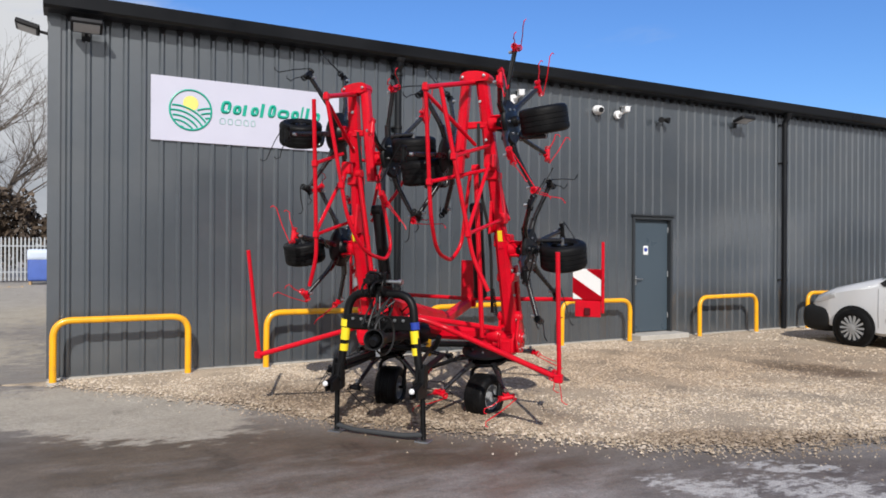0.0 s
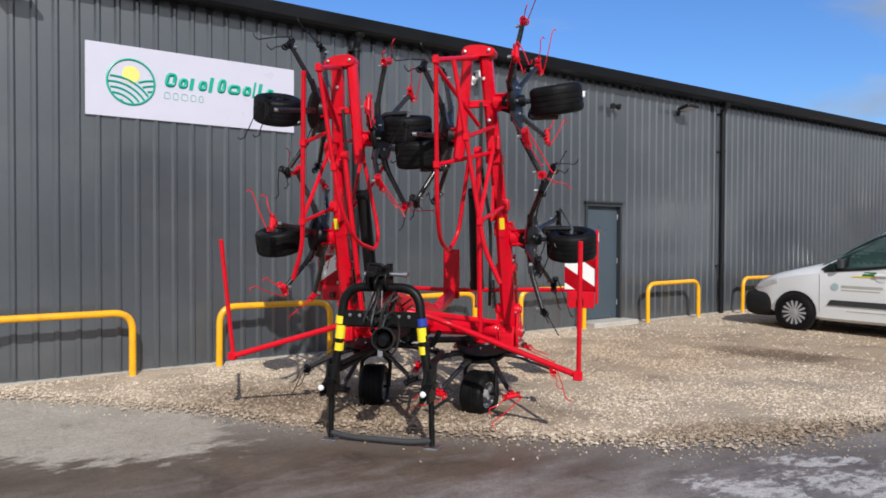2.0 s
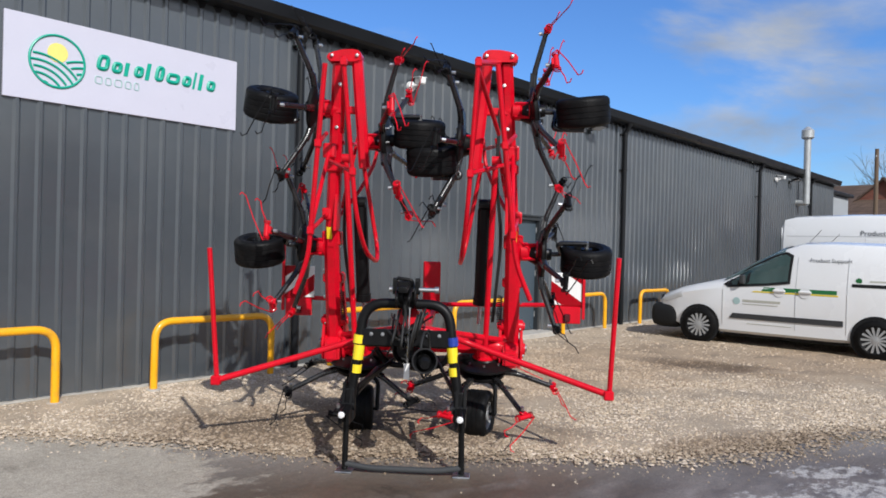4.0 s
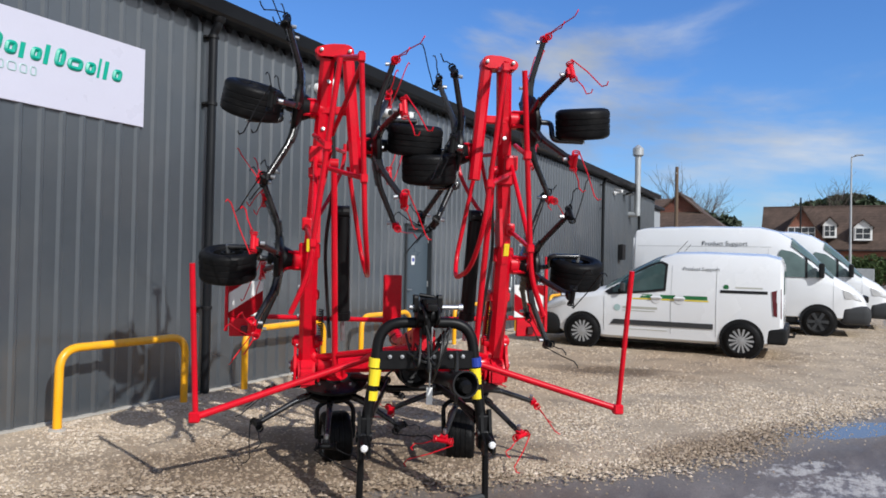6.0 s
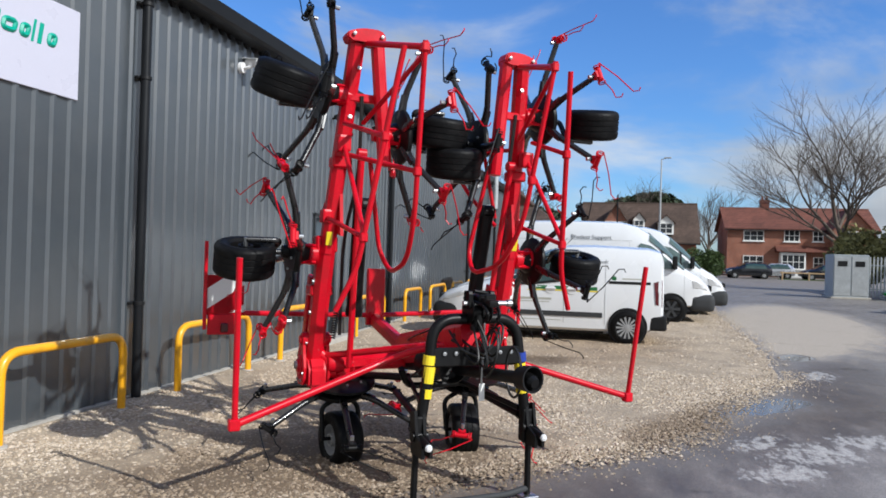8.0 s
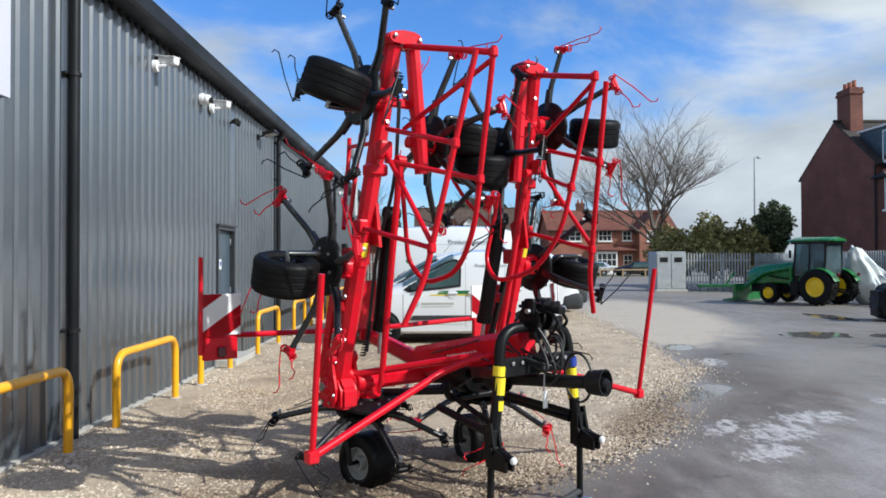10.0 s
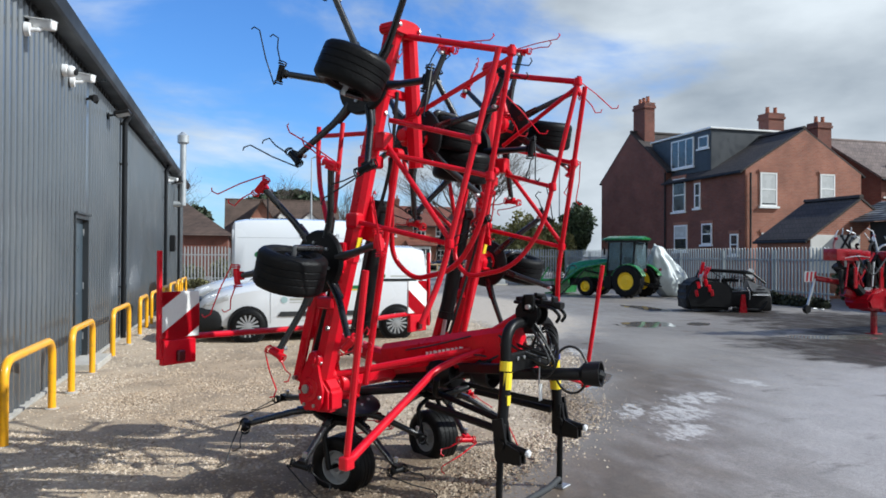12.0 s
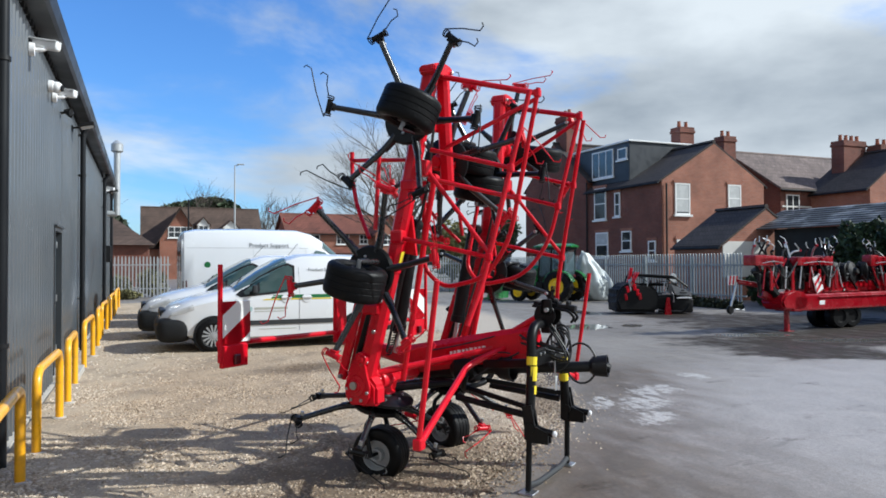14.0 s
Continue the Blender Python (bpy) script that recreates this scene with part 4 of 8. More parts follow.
    for q in range(8):
        part("bolt", lathe(bmesh.new(), [(0, 0), (0.010, 0), (0.010, 0.010), (0, 0.012)], 6, tilt @ Matrix.Rotation(radians(45 * q), 4, "Z") @ Matrix.Translation((0.17, 0, 0.047))), STEEL, ted)
    # lugged casting at the foot of the arm
    bm = bmesh.new()
    prism(bm, [(0.90, 0.60), (1.06, 0.585), (1.15, 0.63), (1.17, 0.73), (1.09, 0.80), (0.97, 0.82), (0.90, 0.74)], "x", 0.70 * s - 0.0 if s > 0 else -0.83, 0.83 if s > 0 else -0.70)
    bmesh.ops.bevel(bm, geom=list(bm.edges), offset=0.02, segments=2, affect="EDGES")
    part("foot_casting", bm, RED, ted, smooth=0.5)
    # cast bosses round the pivots, with webs between them
    for c, r, l in (((0.765 * s, 1.055, 0.745), 0.085, 0.125), ((0.765 * s, 1.02, 0.945), 0.055, 0.118), ((0.62 * s, 0.985, 0.765), 0.072, 0.075), ((0.63 * s, 1.10, 0.70), 0.06, 0.08)):
        part("boss", lathe(bmesh.new(), [(0, -l), (r * 0.55, -l), (r * 0.6, -l + 0.012), (r * 0.92, -l + 0.016), (r, -l + 0.03), (r, l - 0.03), (r * 0.92, l - 0.016), (r * 0.6, l - 0.012), (r * 0.55, l), (0, l)], 22, spin_to(c, (1, 0, 0))), RED, ted, "red cast pivot boss", smooth=0.6)
    for q, (p0, p1) in enumerate((((0.62 * s, 0.985, 0.765), (0.765 * s, 1.03, 0.86)), ((0.60 * s, 1.0, 0.70), (0.78 * s, 1.06, 0.69)))):
        part("web", sweep(bmesh.new(), [p0, Vector(p0).lerp(Vector(p1), 0.5), p1], [0.06, 0.045, 0.06], 12), RED, ted, smooth=0.9)
    for k, (y, z) in enumerate(((0.955, 0.70), (1.01, 0.64), (1.10, 0.64), (1.14, 0.72))):
        part("bolt", lathe(bmesh.new(), [(0, 0), (0.013, 0), (0.013, 0.01), (0, 0.012)], 6, spin_to((0.867 * s, y, z), (s, 0, 0))), STEEL, ted)
    # lifting cylinder with its rod
    cyl = part("lift_cylinder", tube([(0.52 * s, 0.76, 1.93), (0.50 * s, 0.92, 1.14)], 0.058, 16), BLACK, ted, "black hydraulic cylinder", smooth=0.9)
    part("rod", tube([(0.50 * s, 0.92, 1.14), (0.49 * s, 0.95, 0.96)], 0.017, 10), STEEL, cyl, "chromed piston rod")
    part("cylinder_eye", lathe(bmesh.new(), [(0, -0.05), (0.05, -0.05), (0.05, 0.05), (0, 0.05)], 14, spin_to((0.52 * s, 0.75, 1.96), (1, 0, 0))), BLACK, cyl)
    part("gland", lathe(bmesh.new(), [(0, -0.03), (0.064, -0.03), (0.064, 0.03), (0, 0.03)], 16, spin_to((0.50 * s, 0.915, 1.16), (0, 0.2, -1))), BLACK, cyl)
    # brace rod from the bracket to the arm's middle, seen inside the tower
    part("brace", tube([(0.55 * s, 0.84, 0.76), (0.60 * s, 0.53, 2.29)], 0.023, 10), RED, ted)
    part("brace_eye", lathe(bmesh.new(), [(0, -0.03), (0.036, -0.03), (0.036, 0.03), (0, 0.03)], 14, spin_to((0.60 * s, 0.53, 2.30), (1, 0, 0))), RED, ted, smooth=0.6)
    bm = bmesh.new()
    prism(bm, [(0.0, 0.0), (0.16, 0.03), (0.19, 0.2), (0.04, 0.30)], "x", -0.012, 0.012)
    bmesh.ops.transform(bm, matrix=Matrix.Translation((0.70 * s, 0.62, 1.72)), verts=bm.verts)
    part("gusset", bm, RED, ted)
    part("warning_label", rbox((-0.022, -0.003, -0.05), (0.022, 0.003, 0.05), 0.002, 1, Matrix.Translation((0.765 * s, 0.715, 1.70)) @ Matrix.Rotation(radians(16), 4, "X")), YELLOW, ted)
    # spring beside the arm foot
    part("spring", sweep(bmesh.new(), [(0.665 * s + 0.02 * math.cos(q), 0.90 + 0.02 * math.sin(q) - 0.0012 * q, 0.96 + 0.0030 * q) for q in [i * math.pi / 4 for i in range(110)]], 0.0045, 5), BLACK, ted, smooth=1.0)

    # hooked guard bar carried in front of the tower, on three stays
    tip, knee_, end = Vector((0.600 * s, -0.242, 2.868)), Vector((0.765 * s, 0.055, 1.50)), Vector((0.878 * s, 0.112, 1.235))
    part("guard_bar", tube(bend([tip, knee_, end], 0.12), 0.0185, 10), RED, ted, "slim red hooked guard bar", smooth=1.0)
    part("guard_stay", tube([Vector((0.75 * s, 0.47, 2.49)), tip.lerp(knee_, 0.395)], 0.0165, 10), RED, ted)
    part("guard_stay", tube([Vector((0.79 * s, 0.72, 1.855)), tip.lerp(knee_, 0.85)], 0.0165, 10), RED, ted)
    part("guard_stay", tube([Vector((0.735 * s, 0.53, 2.37)), tip.lerp(knee_, 0.835)], 0.0165, 10), RED, ted)
    # drop-shaped inner hoop hung from the top hinge
    hoop_top = Vector((0.470 * s, -0.258, 2.915))
    hoop_knee = Vector((0.405 * s, 0.0, 1.83))
    drop = [hoop_top, hoop_knee, Vector((0.365 * s, 0.22, 1.545)), Vector((0.335 * s, 0.60, 1.47)), Vector((0.37 * s, 0.76, 1.62)), Vector((0.49 * s, 0.68, 2.30))]
    part("guard_hoop", tube(bend(drop, 0.22, 7), 0.0175, 10), RED, ted, "red drop-shaped guard hoop", smooth=1.0)
    part("guard_stay", tube([Vector((0.61 * s, 0.46, 3.055)), hoop_top.lerp(hoop_knee, 0.035)], 0.021, 10), RED, ted)
    part("guard_stay", tube([Vector((0.62 * s, 0.46, 2.50)), hoop_top.lerp(hoop_knee, 0.07)], 0.0165, 10), RED, ted)
    part("guard_stay", tube([Vector((0.74 * s, 0.50, 2.285)), hoop_top.lerp(hoop_knee, 0.72)], 0.0165, 10), RED, ted)
    for q, at in (("clip", tip.lerp(knee_, 0.395)), ("clip", tip.lerp(knee_, 0.85)), ("clip", hoop_top.lerp(hoop_knee, 0.72)), ("clip", hoop_top.lerp(hoop_knee, 0.035))):
        part(q, rbox((-0.024, -0.024, -0.03), (0.024, 0.024, 0.03), 0.008, 1, Matrix.Translation(at)), RED, ted)
    # bowed guard bar behind the tower with its two stays
    back = [Vector((0.485 * s, 1.37, 2.575)), Vector((0.50 * s, 1.36, 2.38)), Vector((0.60 * s, 1.24, 2.12)), Vector((0.745 * s, 1.02, 1.86))]
    part("guard_bar", tube(bend(back, 0.2, 6), 0.0175, 10), RED, ted, smooth=1.0)
    part("guard_stay", tube([back[0].lerp(back[1], 0.35), Vector((0.655 * s, 0.62, 2.44))], 0.0165, 10), RED, ted)
    part("guard_stay", tube([Vector((0.60 * s, 1.02, 2.55)), Vector((0.72 * s, 0.98, 1.92))], 0.0165, 10), RED, ted)
    # lugs that carry the stays on the arm
    part("stay_lug", rbox((-0.05, -0.03, -0.06), (0.05, 0.05, 0.06), 0.02, 2, Matrix.Translation((0.735 * s, 0.52, 2.36))), RED, ted)
    part("stay_lug", rbox((-0.04, -0.05, -0.05), (0.04, 0.05, 0.05), 0.018, 2, Matrix.Translation((0.785 * s, 0.73, 1.86))), RED, ted)

    # low front guard with its upright marker pole
    foot, knee = Vector((1.47 * s, 0.14, 0.555)), Vector((0.40 * s, 0.36, 0.88))
    part("side_guard", tube(bend([(0.06 * s, 0.20, 0.99), (0.26 * s, 0.26, 0.95), knee, foot], 0.12), 0.024, 10), RED, ted, smooth=1.0)
    part("marker_pole", tube([foot + Vector((0.0, 0.01, -0.03)), (1.492 * s, 0.0, 1.56)], 0.0185, 10), RED, ted, "slim red upright marker pole")
    part("guard_clamp", rbox((-0.04, -0.03, -0.035), (0.03, 0.03, 0.035), 0.008, 1, Matrix.Translation(foot)), RED, ted)

    # striped warning board on the rear cross tube
    part("board_post", rbox((1.475 * s - 0.014, 1.815, 0.94), (1.475 * s + 0.014, 1.845, 1.66), 0.004, 1), RED, ted)
    lo_a, hi_a = (1.165, 1.46)
    z0, z1 = 1.075, 1.385
    bd = part("warning_board", rbox((min(lo_a * s, hi_a * s), 1.835, z0), (max(lo_a * s, hi_a * s), 1.85, z1), 0.003, 1), WHITE, ted, "red and white striped warning board")
    for face in (1.8335, 1.8515):
        for d0, d1 in ((-0.06, 0.07 - 0.13), (0.07, 0.23), (0.40, 0.57)):
            # a slanting band clipped to the board
            cut = [(0.295 * j / 12, [min(max(d - 0.2 * j / 12, 0.0), 0.31) for d in (d0, d1)]) for j in range(13)]
            cut = [c for c in cut if c[1][1] - c[1][0] > 0.002]
            if len(cut) > 1:
                bm = bmesh.new()
                prev = None
                for u, (w0, w1) in cut:
                    now = [bm.verts.new(((lo_a + u) * s, face, z0 + w)) for w in (w0, w1)]
                    if prev:
                        bm.faces.new((prev[0], now[0], now[1], prev[1]))
                    prev = now
                bmesh.ops.solidify(bm, geom=list(bm.faces), thickness=0.001)
                part("stripe", bm, RED, bd)
    part("lamp_plate", rbox((min(1.19 * s, 1.45 * s), 1.83, 0.895), (max(1.19 * s, 1.45 * s), 1.87, 1.06), 0.006, 1), RED, ted)
    part("lamp", rbox((1.32 * s - 0.03, 1.80, 0.915), (1.32 * s + 0.03, 1.832, 0.99), 0.008, 1), TAIL, ted, "red rear lamp")
    part("board_arm", tube([(1.46 * s, 1.87, 1.075), (0.05 * s, 1.87, 1.04)], 0.022, 10), RED, ted)

# centre: cross frame, tow beam, rear mast
bm = bmesh.new()
beam(bm, (-0.80, 1.06, 0.76), (0.80, 1.06, 0.76), 0.13, 0.13)
part("cross_frame", bm, RED, ted)
tow = part("tow_beam", beam(bmesh.new(), (0, -0.06, 1.06), (0, 1.10, 0.84), 0.15, 0.245), RED, ted)
for s in (-1, 1):
    x = 0
    for k in range(9):
        w = 0.022 if k % 3 else 0.032
        part("lettering_bar", rbox((0.0755 * s - 0.001, 0.36 + x, 0.955 - 0.2 * x), (0.0755 * s + 0.001, 0.36 + x + w, 1.0 - 0.2 * x), 0.0005, 1), WHITE, tow)
        x += w + 0.012
part("rear_beam", beam(bmesh.new(), (0, 1.1, 0.84), (0, 1.88, 1.0), 0.10, 0.12), RED, ted)
part("rear_mast", rbox((-0.085, 1.85, 0.95), (0.085, 1.885, 1.46), 0.008, 1), RED, ted, "flat red rear plate")
for s in (-1, 1):
    part("cross_stay", tube([(0.07 * s, 0.30, 0.98), (0.70 * s, 1.0, 0.82)], 0.025, 10), RED, ted)

# hitch: black arch, headstock, lower arms, pins, stand
arch = bend([(-0.40, -0.14, 0.42), (-0.335, -0.14, 0.86), (-0.30, -0.12, 1.20), (0.30, -0.12, 1.20), (0.335, -0.14, 0.86), (0.40, -0.14, 0.42)], 0.24, 9)
hitch = part("hitch_arch", tube(arch, 0.036, 14), BLACK, ted, "black bent-tube hitch frame", smooth=1.0)
part("cross_plate", rbox((-0.32, -0.165, 0.90), (0.32, -0.125, 1.02), 0.008, 1), BLACK, hitch)
for x in (-0.24, -0.16, 0.16, 0.24, 0.05):
    part("bolt", lathe(bmesh.new(), [(0, 0), (0.014, 0), (0.014, 0.012), (0, 0.014)], 6, spin_to((x, -0.166, 0.985), (0, -1, 0))), STEEL, hitch)
for s in (-1, 1):
    part("warning_band", lathe(bmesh.new(), [(0.0375, -0.02), (0.0385, -0.02), (0.0385, 0.085), (0.0375, 0.085)], 14, spin_to((0.338 * s, -0.14, 0.82), (-0.12 * s, 0, 1))), YELLOW, hitch, "yellow warning band")
    part("warning_band", lathe(bmesh.new(), [(0.0375, -0.115), (0.0385, -0.115), (0.0385, -0.055), (0.0375, -0.055)], 14, spin_to((0.338 * s, -0.14, 0.82), (-0.12 * s, 0, 1))), YELLOW, hitch, "yellow warning band")
    # flat channel that takes the stand leg
    part("leg_channel", rbox((0.385 * s - 0.036, -0.178, 0.38), (0.385 * s + 0.036, -0.108, 0.60), 0.012, 2, None), BLACK, hitch)
    part("label_square", lathe(bmesh.new(), [(0.0376, -0.03), (0.0388, -0.03), (0.0388, 0.03), (0.0376, 0.03)], 14, spin_to((0.333 * s, -0.14, 0.945), (-0.1 * s, 0, 1))), BLUE if s > 0 else YELLOW, hitch)
    bm = bmesh.new()
    prism(bm, [(-0.30, 0.37), (-0.13, 0.37), (-0.10, 0.62), (-0.17, 0.64), (-0.20, 0.49), (-0.30, 0.45)], "x", 0.40 * s - 0.035, 0.40 * s - 0.015)
    prism(bm, [(-0.30, 0.37), (-0.13, 0.37), (-0.10, 0.62), (-0.17, 0.64), (-0.20, 0.49), (-0.30, 0.45)], "x", 0.40 * s + 0.02, 0.40 * s + 0.04)
    part("lower_clevis", bm, BLACK, hitch)
    part("hitch_pin", tube([(0.395 * s, -0.14, 0.475), (0.405 * s, -0.33, 0.447)], 0.024, 12), BLACK, hitch, smooth=0.9)
    part("pin_collar", lathe(bmesh.new(), [(0, -0.05), (0.034, -0.05), (0.034, 0.05), (0, 0.05)], 14, spin_to((0.395 * s, -0.16, 0.475), (s, 0, 0))), BLACK, hitch, smooth=0.6)
    part("pin_knob", lathe(bmesh.new(), [(0, 0), (0.019, 0.003), (0.024, 0.015), (0.018, 0.028), (0, 0.033)], 14, spin_to((0.405 * s, -0.325, 0.447), (0, -1, -0.1))), WHITEPL, hitch, "pale round pin end")
    part("stay", beam(bmesh.new(), (0.30 * s, -0.10, 0.92), (0.12 * s, 0.35, 0.86), 0.03, 0.07), BLACK, hitch)
    part("lower_stay", tube([(0.36 * s, -0.10, 0.55), (0.30 * s, 0.50, 0.62)], 0.026, 10), BLACK, hitch)
    # stand leg
    part("stand_leg", tube([(0.405 * s, -0.15, 0.56), (0.415 * s, -0.14, 0.02)], 0.022, 10), BLACK, hitch)
    part("stand_foot", rbox((0.415 * s - 0.06, -0.20, 0.0), (0.415 * s + 0.06, -0.08, 0.014), 0.004, 1), STEEL, hitch)
part("stand_rail", tube(bend([(-0.415, -0.14, 0.06), (-0.25, -0.15, 0.035), (0.25, -0.15, 0.035), (0.415, -0.14, 0.06)], 0.1), 0.022, 10), BUMPERGREY, hitch, "grey stand rail", smooth=1.0)

# top link block with its pin, chain and hose bundle
tl = part("top_link_block", lathe(bmesh.new(), [(0, -0.055), (0.058, -0.055), (0.058, -0.02), (0.042, -0.015), (0.042, 0.015), (0.058, 0.02), (0.058, 0.055), (0, 0.055)], 20, spin_to((0, -0.13, 1.25), (1, 0, 0))), BLACK, ted, "black top link drum", smooth=0.5)
part("lug", rbox((-0.03, -0.17, 1.12), (0.03, -0.09, 1.24), 0.01, 1), BLACK, tl)
part("grip", tube(bend([(0.03, -0.16, 1.30), (0.05, -0.20, 1.37), (-0.06, -0.20, 1.385)], 0.03), 0.014, 8), BLACK, tl, smooth=0.9)
for s in (-1, 1):
    part("cheek", lathe(bmesh.new(), [(0, -0.006), (0.085, -0.006), (0.088, 0.0), (0.085, 0.006), (0, 0.006)], 22, spin_to((0.066 * s, -0.14, 1.26), (1, 0, 0))), BLACK, tl, smooth=0.5)
    part("cheek_lug", rbox((0.078 * s - 0.006, -0.20, 1.27), (0.078 * s + 0.006, -0.12, 1.385), 0.02, 2), BLACK, tl)
catch = part("catch_box", rbox((-0.034, -0.34, -0.026), (0.034, 0.0, 0.022), 0.016, 2, Matrix.Translation((0, -0.03, 1.345)) @ Matrix.Rotation(radians(5), 4, "X")), BLACK, ted, "black ribbed top link catch", smooth=0.6)
for k in range(4):
    part("rib", rbox((-0.039, -0.32 + 0.078 * k, 1.312 - 0.007 * k), (0.039, -0.298 + 0.078 * k, 1.372 - 0.007 * k), 0.008, 1), BLACK, catch)
for s in (-1, 1):
    part("side_bar", tube(bend([(0.042 * s, -0.03, 1.33), (0.046 * s, -0.32, 1.30), (0.042 * s, -0.37, 1.25), (0.036 * s, -0.34, 1.21)], 0.05), 0.011, 8), BLACK, catch, smooth=0.9)
part("pin", lathe(bmesh.new(), [(0, -0.12), (0.016, -0.12), (0.016, 0.20), (0.024, 0.20), (0.024, 0.23), (0, 0.23)], 12, spin_to((0, -0.17, 1.305), (1, 0, 0))), STEEL, tl, "bright top link pin")
part("top_stay", beam(bmesh.new(), (0, -0.08, 1.25), (0, 0.35, 1.0), 0.09, 0.05), RED, ted)
hr = random.Random(7)
for k in range(7):
    a0 = Vector((hr.uniform(-0.12, 0.12), 0.05, hr.uniform(1.02, 1.12)))
    a1 = Vector((hr.uniform(-0.22, 0.25), -0.34 + hr.uniform(-0.12, 0.05), hr.uniform(0.70, 1.05)))
    a2 = Vector((hr.uniform(-0.15, 0.2), -0.16, hr.uniform(1.0, 1.2)))
    pts = [a0.lerp(a1, t) * (1 - t) + a1.lerp(a2, t) * t + Vector((0, -0.05 * math.sin(t * 3.1), 0)) for t in [i / 14 for i in range(15)]]
    part("hose", sweep(bmesh.new(), pts, 0.0085, 6), HOSE, ted, smooth=1.0)
part("hose_loop", sweep(bmesh.new(), [(0.16 + 0.02 * math.cos(q), -0.35 + 0.13 * math.cos(q), 0.88 + 0.155 * math.sin(q)) for q in [i * 2 * math.pi / 28 for i in range(28)]], 0.0085, 6, 1.0, True), HOSE, ted, smooth=1.0)
part("chain_strap", tube([(0.03, -0.19, 1.18), (0.02, -0.185, 0.78)], 0.006, 6), STEEL, ted)
part("tag", rbox((-0.002, -0.20, 0.68), (0.038, -0.195, 0.79), 0.001, 1), WHITE, ted)
# drive shaft with its guard cones
sh = part("drive_shaft", tube([(0.165, -0.50, 0.865), (0.0, 0.45, 0.80)], 0.042, 14), BLACKPL, ted, "black plastic-guarded drive shaft", smooth=0.9)
part("guard_cone", lathe(bmesh.new(), [(0.045, 0.0), (0.075, 0.03), (0.085, 0.14), (0.075, 0.14), (0.04, 0.02)], 18, spin_to((0.155, -0.42, 0.862), (0.17, -1, 0.06))), BLACKPL, sh, smooth=0.6)
part("yoke", lathe(bmesh.new(), [(0, 0), (0.045, 0), (0.045, 0.05), (0.03, 0.08), (0, 0.08)], 12, spin_to((0.170, -0.50, 0.866), (0.15, -1, -0.25))), BLACK, sh)
part("bell_housing", lathe(bmesh.new(), [(0.05, 0.16), (0.09, 0.10), (0.105, 0.0), (0.095, -0.01), (0.08, 0.06), (0, 0.08)], 22, spin_to((-0.03, 0.14, 0.83), (0, 1, 0))), BLACKPL, ted, "open black shaft bell", smooth=0.6)
part("gear_case", lathe(bmesh.new(), [(0, 0), (0.10, 0.01), (0.12, 0.06), (0.12, 0.18), (0.07, 0.24), (0, 0.24)], 18, spin_to((0.0, 0.45, 0.80), (0, 1, 0))), BLACK, ted, smooth=0.6)

# lower linkage and cables under the tow beam
for s in (-1, 1):
    part("lower_link", beam(bmesh.new(), (0.34 * s, -0.12, 0.60), (0.16 * s, 0.62, 0.70), 0.022, 0.038), BLACK, ted)
    part("link_stay", tube([(0.16 * s, 0.62, 0.70), (0.40 * s, 1.02, 0.66)], 0.028, 10), BLACK, ted)
part("under_beam", beam(bmesh.new(), (0, 0.30, 0.82), (0, 1.05, 0.72), 0.08, 0.08), BLACK, ted)
part("swing_frame", tube(bend([(-0.30, 0.42, 0.80), (-0.22, 0.50, 0.66), (0.22, 0.50, 0.66), (0.30, 0.42, 0.80)], 0.08), 0.024, 8), BLACK, ted, smooth=0.9)
cr = random.Random(19)
for k in range(8):
    x0, x1 = cr.uniform(-0.2, 0.2), cr.uniform(-0.28, 0.28)
    y0 = cr.uniform(-0.05, 0.25)
    p0, p2 = Vector((x0, y0, cr.uniform(0.95, 1.12))), Vector((x1, y0 + cr.uniform(0.3, 0.8), cr.uniform(0.72, 0.95)))
    p1 = p0.lerp(p2, 0.5) + Vector((cr.uniform(-0.12, 0.12), -0.05, cr.uniform(-0.22, 0.12)))
    pts = [p0 * (1 - t) ** 2 + p1 * 2 * t * (1 - t) + p2 * t * t for t in [i / 10 for i in range(11)]]
    part("cable", sweep(bmesh.new(), pts, cr.choice((0.006, 0.008, 0.010)), 6), HOSE, ted, smooth=1.0)
for k, (dx, dz, r_) in enumerate(((0.0, 0.0, 0.13), (0.03, 0.05, 0.105), (-0.02, -0.04, 0.15))):
    part("hose_loop", sweep(bmesh.new(), [(0.08 + dx + 0.03 * math.sin(q), -0.20 + r_ * 0.7 * math.cos(q), 1.02 + dz + r_ * math.sin(q)) for q in [i * 2 * math.pi / 24 for i in range(24)]], 0.0075, 6, 1.0, True), HOSE, ted, smooth=1.0)

